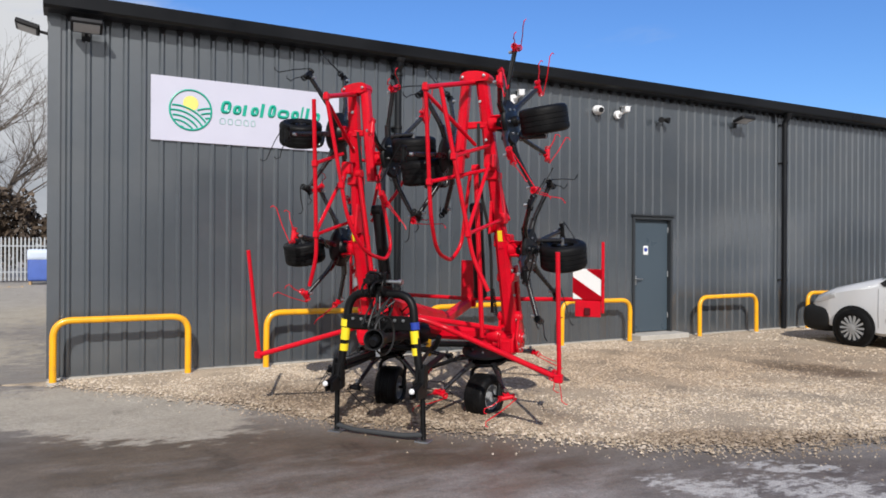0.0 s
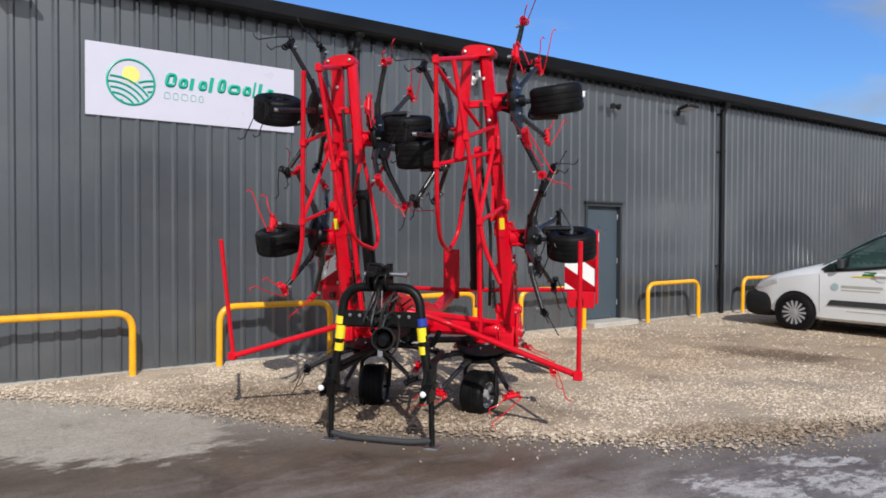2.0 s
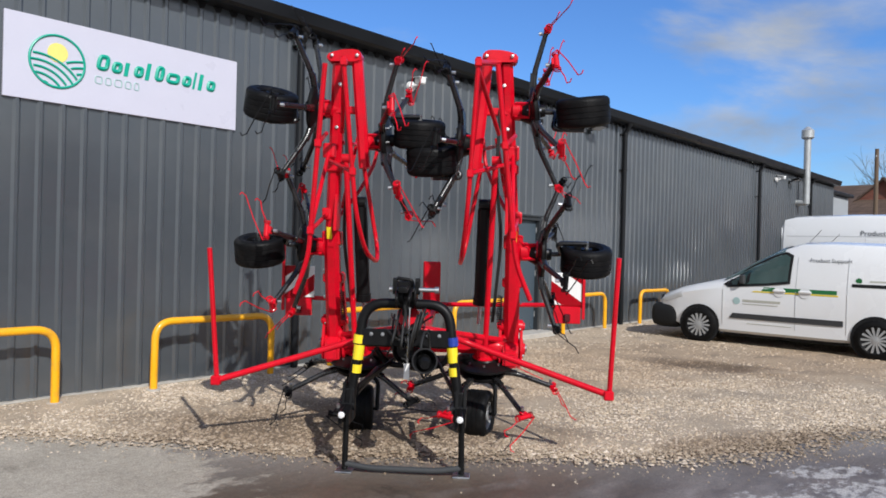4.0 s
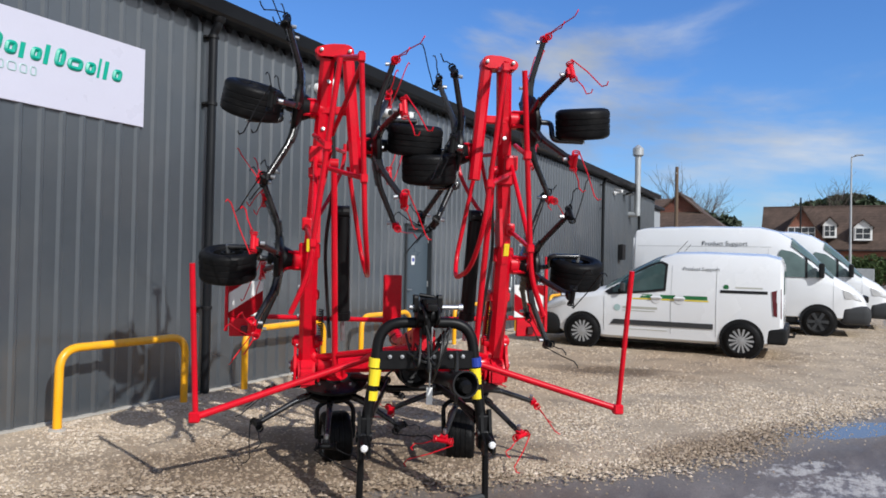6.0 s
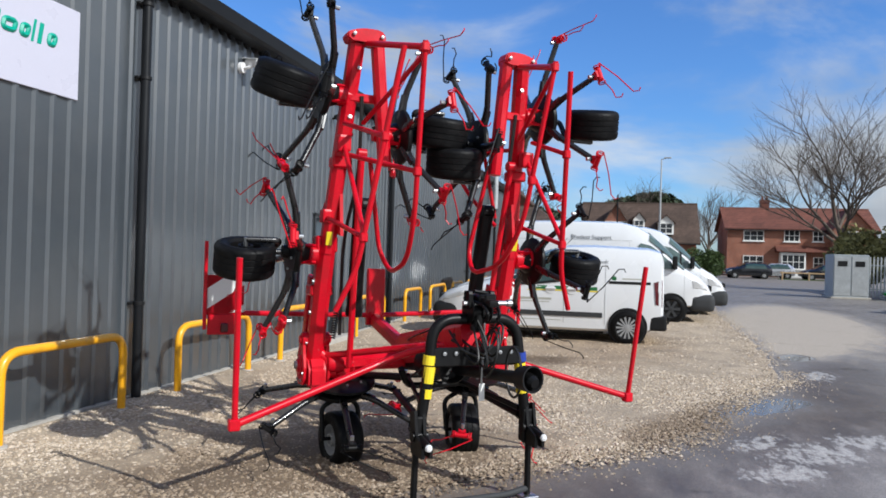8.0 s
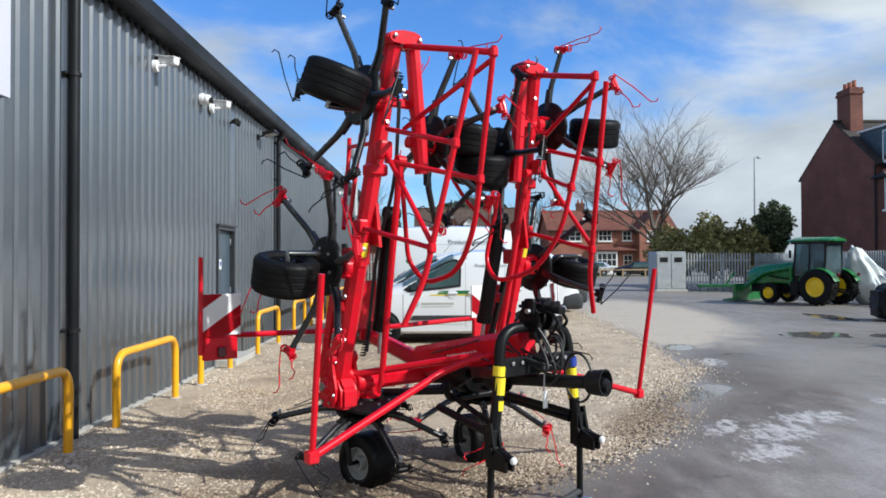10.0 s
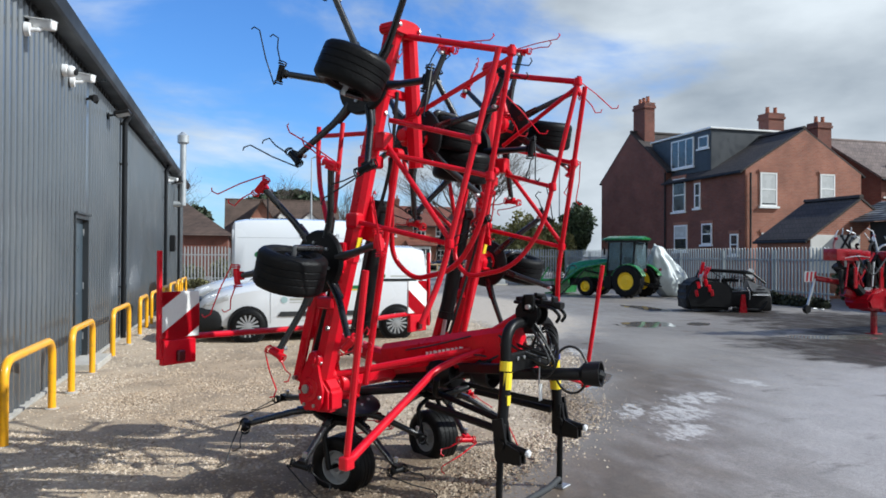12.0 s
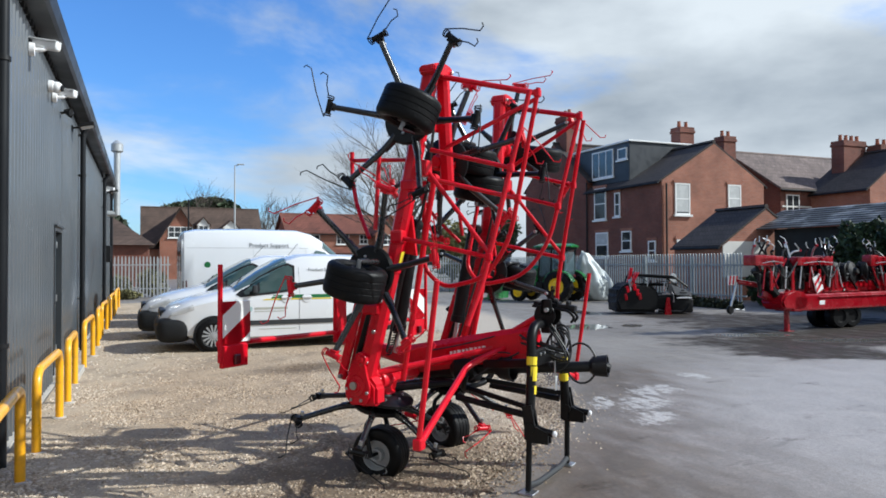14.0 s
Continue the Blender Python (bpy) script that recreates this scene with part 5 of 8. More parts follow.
# ---- vehicles ----
def loft(stations, n_half=7):
    """A vehicle body from cross sections: (y, floor, belt, roof, half width at the belt, half width at the roof)."""
    bm = bmesh.new()
    rings = []
    for y, zb, zm, zt, w, wt in stations:
        h = zt - zm
        half = [(w * 0.90, zb), (w * 0.985, zb + 0.05), (w, zb + (zm - zb) * 0.45), (w * 0.995, zm), (w + (wt - w) * 0.55, zm + h * 0.55), (wt, zt - min(0.10, h * 0.28)), (wt - 0.05, zt - min(0.03, h * 0.1)), (wt * 0.6, zt + 0.012), (0, zt + 0.022)]
        ring = [bm.verts.new((x, y, z)) for x, z in half] + [bm.verts.new((-x, y, z)) for x, z in half[-2::-1]]
        rings.append(ring)
    k = len(rings[0])
    for a, b in zip(rings, rings[1:]):
        for i in range(k):
            bm.faces.new((a[i], a[(i + 1) % k], b[(i + 1) % k], b[i]))
    bm.faces.new(rings[0])
    bm.faces.new(rings[-1][::-1])
    return bm


def flank(stations, s, y, z, off):
    """The side of a lofted body at (y, z), stepped out by off."""
    st = sorted(stations)
    ys = [q[0] for q in st]
    zb, zm, zt, w, wt = (float(np.interp(y, ys, [q[i] for q in st])) for i in range(1, 6))
    h = max(zt - zm, 0.01)
    x = float(np.interp(z, [zb, zb + 0.05, zb + (zm - zb) * 0.45, zm, zm + h * 0.55, zt - min(0.10, h * 0.28)], [w * 0.90, w * 0.985, w, w * 0.995, w + (wt - w) * 0.55, wt]))
    return Vector((s * (x + off), y, z))


def panel(stations, s, poly, off=0.006, thick=0.012):
    """A pane or film on a vehicle's side, laid on its curve in small facets; the outline is convex."""
    zs_ = [z for y, z in poly]
    z0, z1 = min(zs_), max(zs_)
    k = len(poly)
    nz = max(1, min(12, round((z1 - z0) / 0.05)))
    levels = sorted({z0 + (z1 - z0) * i / nz for i in range(nz + 1)})
    ys_ = [y for y, z in poly]
    ny = max(1, min(16, round((max(ys_) - min(ys_)) / 0.12)))
    bm = bmesh.new()
    rows = []
    for z in levels:
        cut = []
        for i in range(k):
            (ya, za), (yb, zb_) = poly[i], poly[(i + 1) % k]
            if min(za, zb_) - 1e-9 <= z <= max(za, zb_) + 1e-9:
                cut += [ya, yb] if abs(za - zb_) < 1e-9 else [ya + (yb - ya) * (z - za) / (zb_ - za)]
        lo, hi = min(cut), max(cut)
        if hi - lo < 1e-4:
            hi = lo + 1e-4
        rows.append([[bm.verts.new(flank(stations, s, lo + (hi - lo) * j / ny, z, o)) for j in range(ny + 1)] for o in (off, off - thick)])
    for (a, a2), (b, b2) in zip(rows, rows[1:]):
        for j in range(ny):
            bm.faces.new((a[j], a[j + 1], b[j + 1], b[j]))
            bm.faces.new((a2[j], b2[j], b2[j + 1], a2[j + 1]))
        bm.faces.new((a[0], b[0], b2[0], a2[0]))
        bm.faces.new((a[-1], a2[-1], b2[-1], b[-1]))
    for a, a2 in (rows[0], rows[-1]):
        for j in range(ny):
            bm.faces.new((a[j], a2[j], a2[j + 1], a[j + 1]))
    return bm


def screen(stations, y0, y1, wrap, off=0.012):
    """A windscreen laid over the sloping top of a lofted body between two places along it, wrapping round its corners."""
    st = sorted(stations)
    ys = [q[0] for q in st]
    bm = bmesh.new()
    rows = []
    for i in range(15):
        y = y0 + (y1 - y0) * i / 14
        zm, zt, w, wt = (float(np.interp(y, ys, [q[j] for q in st])) for j in (2, 3, 4, 5))
        h = max(zt - zm, 0.01)
        low = zt - min(0.10, h * 0.28)
        px = [0, wt * 0.6, wt - 0.05, wt, wt + ((w + (wt - w) * 0.55) - wt) * wrap]
        pz = [zt + 0.022, zt + 0.012, zt - min(0.03, h * 0.1), low, low + (zm + h * 0.55 - low) * wrap]
        run = [0.0]
        for k in range(4):
            run.append(run[-1] + math.hypot(px[k + 1] - px[k], pz[k + 1] - pz[k]))
        row = []
        for j in range(17):
            u = (-1 + j / 8) * run[-1]
            x, z = float(np.interp(abs(u), run, px)), float(np.interp(abs(u), run, pz))
            side = math.copysign(1, u) * max(0.0, (abs(u) - run[2]) / (run[-1] - run[2]))
            row.append([bm.verts.new((math.copysign(x, u) + side * d, y + d * 0.6, z + d)) for d in (off, off - 0.02)])
        rows.append(row)
    for a, b in zip(rows, rows[1:]):
        for j in range(16):
            bm.faces.new((a[j][0], a[j + 1][0], b[j + 1][0], b[j][0]))
            bm.faces.new((a[j][1], b[j][1], b[j + 1][1], a[j + 1][1]))
    return bm


def road_wheel(parent, x, y, r, w, s, spokes, rim_mat):
    """A road wheel whose outer face looks towards s along x."""
    rim = part("wheel", lathe(bmesh.new(), [(0, 0.02), (0.05, 0.03), (r * 0.25, 0.02), (r * 0.55, 0.03), (r * 0.64, 0.045), (r * 0.66, 0.0), (r * 0.66, -w), (0, -w)], 28), BLACKPL, parent, smooth=0.5)
    rim.matrix_basis = Matrix.Translation((x, y, r)) @ Matrix.Rotation(radians(90 * s), 4, "Y")
    part("tyre", lathe(bmesh.new(), [(a * r, b * w) for a, b in ((0.64, 0.2), (0.70, 0.26), (0.86, 0.24), (0.97, 0.12), (1.0, -0.05), (1.0, -0.85), (0.97, -1.0), (0.70, -1.0), (0.64, -0.9))], 32, None, False), RUBBER, rim, smooth=0.6)
    for k in range(spokes):
        m = Matrix.Rotation(2 * math.pi * k / spokes, 4, "Z")
        bm = bmesh.new()
        prism(bm, [(-0.18 / spokes, 0.05), (0.18 / spokes, 0.05), (0.24 / spokes, r * 0.63), (-0.24 / spokes, r * 0.63)], "z", 0.025, 0.05)
        bmesh.ops.transform(bm, matrix=m, verts=bm.verts)
        part("spoke", bm, rim_mat, rim)
    part("hub_cap", lathe(bmesh.new(), [(0, 0.06), (0.05, 0.055), (0.06, 0.03)], 16), rim_mat, rim, smooth=0.6)
    return rim


def words(text, size, m, material, parent, name="lettering"):
    """Flat letters in the built-in font, as a mesh."""
    cu = bpy.data.curves.new(name, "FONT")
    cu.body, cu.size, cu.extrude = text, size, 0.001
    tmp = bpy.data.objects.new(name, cu)
    me = bpy.data.meshes.new_from_object(tmp)
    bpy.data.objects.remove(tmp)
    me.materials.clear()
    me.materials.append(material)
    ob = new(name, me)
    ob.parent = parent
    ob.matrix_basis = m
    return ob


SMALL = [(-2.17, 0.42, 0.95, 1.62, 0.80, 0.66), (-2.12, 0.36, 1.0, 1.74, 0.86, 0.70), (-1.9, 0.24, 1.02, 1.80, 0.89, 0.72), (-0.9, 0.22, 1.03, 1.83, 0.90, 0.73), (-0.42, 0.22, 1.03, 1.82, 0.90, 0.73), (-0.06, 0.22, 1.03, 1.71, 0.90, 0.71), (0.36, 0.22, 1.02, 1.49, 0.90, 0.71), (0.84, 0.22, 1.0, 1.18, 0.89, 0.76), (1.28, 0.28, 0.94, 1.07, 0.88, 0.76), (1.65, 0.28, 0.86, 0.98, 0.86, 0.74), (1.98, 0.30, 0.74, 0.86, 0.80, 0.66), (2.13, 0.34, 0.62, 0.74, 0.68, 0.56), (2.19, 0.40, 0.52, 0.60, 0.55, 0.46)]


def small_van(m, label):
    v = empty("small_van", m, label, "van", "parked vans")
    body = part("body", loft(SMALL), VANPAINT, v, smooth=0.55)
    for s in (-1, 1):
        part("window_surround", panel(SMALL, s, [(-0.26, 1.11), (0.76, 1.02), (0.86, 1.06), (0.42, 1.395), (0.06, 1.59), (-0.16, 1.66), (-0.28, 1.64)], 0.017, 0.03), BLACKPL, v, "black window surround")
        part("side_window", panel(SMALL, s, [(-0.22, 1.145), (0.68, 1.065), (0.75, 1.085), (0.37, 1.365), (0.04, 1.55), (-0.15, 1.62), (-0.235, 1.60)], 0.026, 0.03), GLASS, v, "dark cab side window")
        part("window_post", panel(SMALL, s, [(0.40, 1.09), (0.40, 1.31), (0.45, 1.27), (0.45, 1.085)], 0.030, 0.02), BLACKPL, v)
        part("rub_strip", panel(SMALL, s, [(-1.07, 0.485), (-1.07, 0.575), (0.66, 0.575), (0.72, 0.485)], 0.014), BUMPERGREY, v)
        part("load_stripe", panel(SMALL, s, [(-1.93, 1.125), (-1.93, 1.175), (-1.18, 1.175), (-1.18, 1.125)], 0.008), BUMPER, v)
        part("green_stripe", panel(SMALL, s, [(-0.97, 0.985), (-0.97, 1.05), (0.15, 1.05), (0.19, 0.985)], 0.004), GREENFILM, v)
        part("yellow_stripe", panel(SMALL, s, [(-0.99, 0.955), (-0.99, 0.978), (0.30, 0.978), (0.36, 0.955)], 0.004), YELLOWFILM, v)
        for y in (-0.50, -0.10):
            part("handle_scoop", lathe(bmesh.new(), [(0, 0), (0.085, 0), (0.09, 0.003), (0, 0.004)], 18, Matrix.Translation(flank(SMALL, s, y, 0.985, 0.006)) @ Matrix.Rotation(radians(90 * s), 4, "Y")), VANPAINT, v)
            part("door_handle", rbox((-0.02, -0.10, -0.020), (0.02, 0.10, 0.020), 0.014, 2, Matrix.Translation(flank(SMALL, s, y, 1.0, 0.014))), VANPAINT, v)
        for y in (-0.36, -1.12, 0.84):
            part("shut_line", panel(SMALL, s, [(y, 0.36), (y, 1.03), (y, 1.03 if y == 0.84 else 1.58), (y + 0.008, 1.03 if y == 0.84 else 1.58), (y + 0.008, 0.36)], 0.0055), SEAM, v)
        # badge disc and plain bars of small writing
        part("badge", lathe(bmesh.new(), [(0, 0), (0.06, 0), (0.06, 0.004), (0, 0.004)], 20, spin_to(flank(SMALL, s, 0.60, 0.79, 0.002), (s, 0, 0))), PALE, v)
        for k, (y0, y1, z0, z1) in enumerate(((-0.12, 0.50, 0.78, 0.82), (-0.08, 0.50, 0.735, 0.75), (-0.30, 0.42, 0.40, 0.412), (-1.85, -1.42, 1.21, 1.235))):
            part("writing_bar", panel(SMALL, s, [(y0, z0), (y0, z1), (y1, z1), (y1, z0)], 0.004), FAINTFILM, v)
        part("roundel", lathe(bmesh.new(), [(0, 0), (0.045, 0), (0.045, 0.004), (0, 0.004)], 18, spin_to(flank(SMALL, s, -1.27, 1.225, 0.003), (s, 0, 0))), GREENFILM, v)
        t0 = flank(SMALL, s, -0.86, 1.50, 0.007)
        words("Product Support", 0.092, Matrix.Translation(t0 + Vector((0, 0.32 * -s, 0))) @ Matrix.Rotation(radians(90 * s), 4, "Z") @ Matrix.Rotation(radians(84), 4, "X"), TEXTFILM, v)
        part("mirror", rbox((-0.05, -0.045, -0.08), (0.05, 0.045, 0.08), 0.03, 3, Matrix.Translation(flank(SMALL, s, 0.50, 1.17, 0.10))), BUMPERGREY, v)
        part("mirror_stalk", tube([flank(SMALL, s, 0.58, 1.08, 0), flank(SMALL, s, 0.56, 1.12, 0.08)], 0.022, 8), BUMPER, v)
        part("tail_lamp", panel(SMALL, s, [(-2.15, 0.72), (-2.14, 1.22), (-1.99, 1.18), (-2.03, 0.74)], 0.014, 0.04), TAIL, v, "red tail lamp")
        part("headlamp", panel(SMALL, s, [(1.58, 0.80), (1.60, 0.90), (1.98, 0.76), (2.04, 0.66)], 0.008, 0.05), LAMPGLASS, v, "clear swept-back headlamp")
        for y in (-1.53, 1.25):
            bm = bmesh.new()
            lathe(bm, [(0, 0), (0.355, 0), (0.36, 0.02), (0, 0.02)], 28, spin_to((0.895 * s - 0.012 * s, y, 0.33), (s, 0, 0)))
            part("wheel_arch", bm, BUMPER, v)
            road_wheel(v, s * 0.885, y, 0.32, 0.20, s, 14, WHEELTRIM)
    part("windscreen", screen(SMALL, -0.14, 0.84, 0.38, 0.016), SCREENGLASS, v, "dark raked windscreen", smooth=0.6)
    part("wiper", tube([(-0.5, 0.80, 1.255), (0.1, 0.62, 1.38)], 0.008, 5), BLACKPL, v)
    part("front_bumper", rbox((-0.87, 1.62, 0.20), (0.87, 2.24, 0.67), 0.21, 6), BUMPER, v, smooth=0.6)
    part("grille", rbox((-0.50, 2.02, 0.66), (0.50, 2.17, 0.80), 0.05, 3), BLACKPL, v, "dark front grille", smooth=0.6)
    part("rear_bumper", rbox((-0.88, -2.24, 0.28), (0.88, -1.90, 0.56), 0.06, 3), BUMPER, v)
    part("sill", rbox((-0.80, -1.1, 0.17), (0.80, 0.85, 0.24), 0.03, 2), BUMPER, v)
    part("tow_ball", tube([(0, -2.2, 0.36), (0, -2.32, 0.36), (0, -2.34, 0.44)], 0.025, 8), BUMPER, v)
    part("rear_pane", rbox((-0.58, -2.185, 1.12), (0.58, -2.15, 1.52), 0.01, 1), GLASS, v)
    part("antenna", tube([(0, -0.3, 1.82), (0, -0.5, 2.05)], 0.005, 5), BLACKPL, v)
    return v


BIG = [(-2.62, 0.48, 1.2, 2.36, 0.93, 0.80), (-2.56, 0.42, 1.25, 2.47, 0.97, 0.84), (-2.3, 0.40, 1.25, 2.53, 0.985, 0.85), (-1.0, 0.40, 1.25, 2.56, 0.99, 0.85), (0.35, 0.40, 1.25, 2.54, 0.99, 0.84), (0.75, 0.40, 1.25, 2.44, 0.99, 0.80), (1.05, 0.40, 1.25, 2.26, 0.99, 0.79), (1.50, 0.40, 1.24, 1.86, 0.985, 0.81), (1.92, 0.40, 1.18, 1.40, 0.97, 0.84), (2.30, 0.40, 1.02, 1.18, 0.93, 0.80), (2.52, 0.42, 0.84, 0.98, 0.84, 0.72), (2.64, 0.46, 0.66, 0.76, 0.70, 0.60)]


def large_van(m, label):
    v = empty("large_van", m, label, "van", "parked vans")
    part("body", loft(BIG), VANPAINT, v, smooth=0.55)
    for s in (-1, 1):
        part("side_window", panel(BIG, s, [(0.78, 1.36), (1.62, 1.36), (1.68, 1.43), (1.27, 1.82), (1.03, 1.98), (0.84, 2.0), (0.78, 1.94)], 0.022, 0.04), SCREENGLASS, v, "dark cab side window")
        part("window_post", panel(BIG, s, [(1.34, 1.34), (1.34, 1.86), (1.39, 1.78), (1.39, 1.34)], 0.028, 0.04), BUMPER, v)
        part("side_moulding", panel(BIG, s, [(-2.2, 0.62), (-2.2, 0.78), (0.9, 0.78), (0.9, 0.62)], 0.014), BUMPER, v)
        part("seam_line", panel(BIG, s, [(-2.5, 2.05), (-2.5, 2.062), (0.62, 2.062), (0.62, 2.05)], 0.003), SEAM, v)
        for y in (0.55, -0.85, 1.92):
            part("shut_line", panel(BIG, s, [(y, 0.50), (y, 1.3 if y > 1 else 2.02), (y + 0.008, 1.3 if y > 1 else 2.02), (y + 0.008, 0.50)], 0.003), SEAM, v)
        part("yellow_stripe", panel(BIG, s, [(-2.4, 1.12), (-2.4, 1.16), (2.1, 1.12), (2.1, 1.09)], 0.004), YELLOWFILM, v)
        part("roundel", lathe(bmesh.new(), [(0, 0), (0.08, 0), (0.08, 0.004), (0, 0.004)], 20, spin_to(flank(BIG, s, -2.0, 1.62, 0.003), (s, 0, 0))), GREENFILM, v)
        words("Product Support", 0.155, Matrix.Translation(flank(BIG, s, -0.36, 2.08, 0.012) + Vector((0, 0.59 * -s, 0))) @ Matrix.Rotation(radians(90 * s), 4, "Z") @ Matrix.Rotation(radians(84.5), 4, "X"), TEXTFILM, v)
        part("mirror", rbox((-0.09, -0.06, -0.17), (0.09, 0.06, 0.17), 0.04, 3, Matrix.Translation(flank(BIG, s, 1.68, 1.52, 0.16))), BUMPER, v)
        part("tail_lamp", panel(BIG, s, [(-2.60, 0.86), (-2.60, 1.22), (-2.50, 1.22), (-2.50, 0.86)], 0.008, 0.04), TAIL, v, "red tail lamp")
        part("headlamp", panel(BIG, s, [(2.16, 0.86), (2.12, 1.10), (2.40, 0.98), (2.50, 0.84)], 0.010, 0.06), LAMPGLASS, v, "clear headlamp")
        for y in (-1.74, 1.62):
            part("wheel_arch", lathe(bmesh.new(), [(0, 0), (0.39, 0), (0.395, 0.02), (0, 0.02)], 28, spin_to((0.976 * s, y, 0.36), (s, 0, 0))), BUMPER, v)
            road_wheel(v, s * 0.965, y, 0.35, 0.22, s, 6, BUMPERGREY)
    part("windscreen", screen(BIG, 1.04, 1.92, 0.3, 0.016), SCREENGLASS, v, "dark raked windscreen", smooth=0.6)
    part("front_bumper", rbox((-0.96, 2.06, 0.30), (0.96, 2.69, 0.74), 0.17, 4), BUMPERGREY, v, smooth=0.6)
    part("grille", rbox((-0.45, 2.55, 0.80), (0.45, 2.66, 0.95), 0.03, 2), BLACKPL, v)
    part("rear_bumper", rbox((-0.96, -2.72, 0.36), (0.96, -2.40, 0.60), 0.05, 2), BUMPER, v)
    part("sill", rbox((-0.95, -1.3, 0.30), (0.95, 1.2, 0.42), 0.03, 2), BUMPER, v)
    for s in (-1, 1):
        part("rear_door", rbox((min(0.02 * s, 0.86 * s), -2.63, 0.62), (max(0.02 * s, 0.86 * s), -2.60, 2.26), 0.012, 1), VANPAINT, v)
        part("rear_pane", rbox((min(0.12 * s, 0.74 * s), -2.642, 1.45), (max(0.12 * s, 0.74 * s), -2.625, 2.0), 0.008, 1), GLASS, v)
    return v


small_van(pose(13.52, -3.62, 0, 0, 0, 0.6), "white small delivery van with green and yellow stripes")
small_van(pose(16.05, -3.30, 0, 0, 0, 0), "second white small van, nose to the wall")
large_van(pose(18.95, -4.68, 0, 0, 0, 181), "white high-roof van with black lower mouldings")
large_van(pose(21.75, -5.4, 0, 0, 0, 179), "farther white high-roof van beside its twin")

# a dark hatchback and a paler one on the road beyond
CARDARK = mat("black_car_paint", (0.012, 0.013, 0.016), 0.2, coat=0.6, var=0.05)
CARPALE = mat("silver_car_paint", (0.45, 0.46, 0.48), 0.25, metal=0.5, coat=0.5, var=0.04)
CAR = [(-2.0, 0.40, 0.80, 0.98, 0.76, 0.60), (-1.92, 0.32, 0.86, 1.16, 0.84, 0.60), (-1.5, 0.25, 0.88, 1.42, 0.87, 0.60), (-0.6, 0.24, 0.88, 1.47, 0.88, 0.60), (0.2, 0.24, 0.88, 1.40, 0.88, 0.60), (0.9, 0.24, 0.86, 1.02, 0.88, 0.68), (1.5, 0.26, 0.78, 0.92, 0.84, 0.66), (1.92, 0.32, 0.62, 0.74, 0.74, 0.55), (2.02, 0.4, 0.52, 0.60, 0.6, 0.45)]


def hatchback(m, paint, label):
    v = empty("hatchback_car", m, label, "car", "cars on the road")
    part("body", loft(CAR), paint, v, smooth=0.55)
    for s in (-1, 1):
        part("side_window", panel(CAR, s, [(-1.55, 0.93), (0.70, 0.93), (0.22, 1.30), (-0.5, 1.38), (-1.35, 1.33)]), GLASS, v)
        part("tail_lamp", panel(CAR, s, [(-1.97, 0.70), (-1.97, 0.90), (-1.80, 0.90), (-1.82, 0.72)], 0.006, 0.03), TAIL, v)
        part("headlamp", panel(CAR, s, [(1.50, 0.68), (1.52, 0.80), (1.90, 0.66), (1.92, 0.58)], 0.006, 0.03), LAMPGLASS, v)
        for y in (-1.28, 1.26):
            part("wheel_arch", lathe(bmesh.new(), [(0, 0), (0.36, 0), (0.36, 0.02), (0, 0.02)], 24, spin_to((0.868 * s, y, 0.31), (s, 0, 0))), BUMPER, v)
            road_wheel(v, s * 0.862, y, 0.30, 0.19, s, 7, SILVER)
    part("windscreen", prism(bmesh.new(), [(0.24, 1.385), (0.86, 1.03), (0.88, 1.06), (0.27, 1.415)], "x", -0.60, 0.60), GLASS, v)
    return v


hatchback(pose(70.0, -16.7, 0, 0, 0, 4), CARDARK, "black hatchback parked across the road")
hatchback(pose(73.0, -19.3, 0, 0, 0, 2), CARPALE, "silver hatchback parked across the road")
hatchback(pose(71.0, -23.4, 0, 0, 0, 3), CARDARK, "dark hatchback parked beside the low rail")

# ---- green tractor ----
GREEN = mat("green_tractor_paint", (0.012, 0.15, 0.03), 0.3, coat=0.4, var=0.1, scale=3, dirt=(0.05, 0.09, 0.04))
WHEELYEL = mat("yellow_wheel_paint", (0.78, 0.52, 0.01), 0.4, var=0.08)
CABGLASS = glassy("tractor_cab_glass", (0.34, 0.47, 0.52), 0.02)
CABGLASS.node_tree.nodes["Principled BSDF"].inputs["Transmission Weight"].default_value = 0.85
WRAP = mat("white_plastic_sheet", (0.50, 0.54, 0.54), 0.32, var=0.12, scale=3, bump=0.6)


def farm_wheel(parent, x, y, r, w, s):
    rim = part("wheel", lathe(bmesh.new(), [(0, 0.04), (0.09, 0.05), (0.10, 0.01), (r * 0.40, -0.02), (r * 0.50, 0.05), (r * 0.54, 0.05), (r * 0.54, -w), (0, -w)], 28), WHEELYEL, parent, "yellow wheel disc", smooth=0.5)
    rim.matrix_basis = Matrix.Translation((x, y, r)) @ Matrix.Rotation(radians(90 * s), 4, "Y")
    part("tyre", lathe(bmesh.new(), [(a * r, b * w) for a, b in ((0.53, 0.16), (0.68, 0.24), (0.88, 0.2), (0.95, 0.08), (0.955, -0.88), (0.88, -1.0), (0.54, -0.95))], 32, None, False), RUBBER, rim, smooth=0.5)
    bm = bmesh.new()
    for k in range(18):
        for side, off in ((0.08, 0.0), (-0.9, 0.5)):
            a = 2 * math.pi * (k + off) / 18
            m = Matrix.Rotation(a, 4, "Z")
            box(bm, (r * 0.93, -r * 0.035, (-0.42 if side > 0 else -0.9) * w), (r, r * 0.035, (0.08 if side > 0 else -0.38) * w), m)
    part("lugs", bm, RUBBER, rim)
    return rim


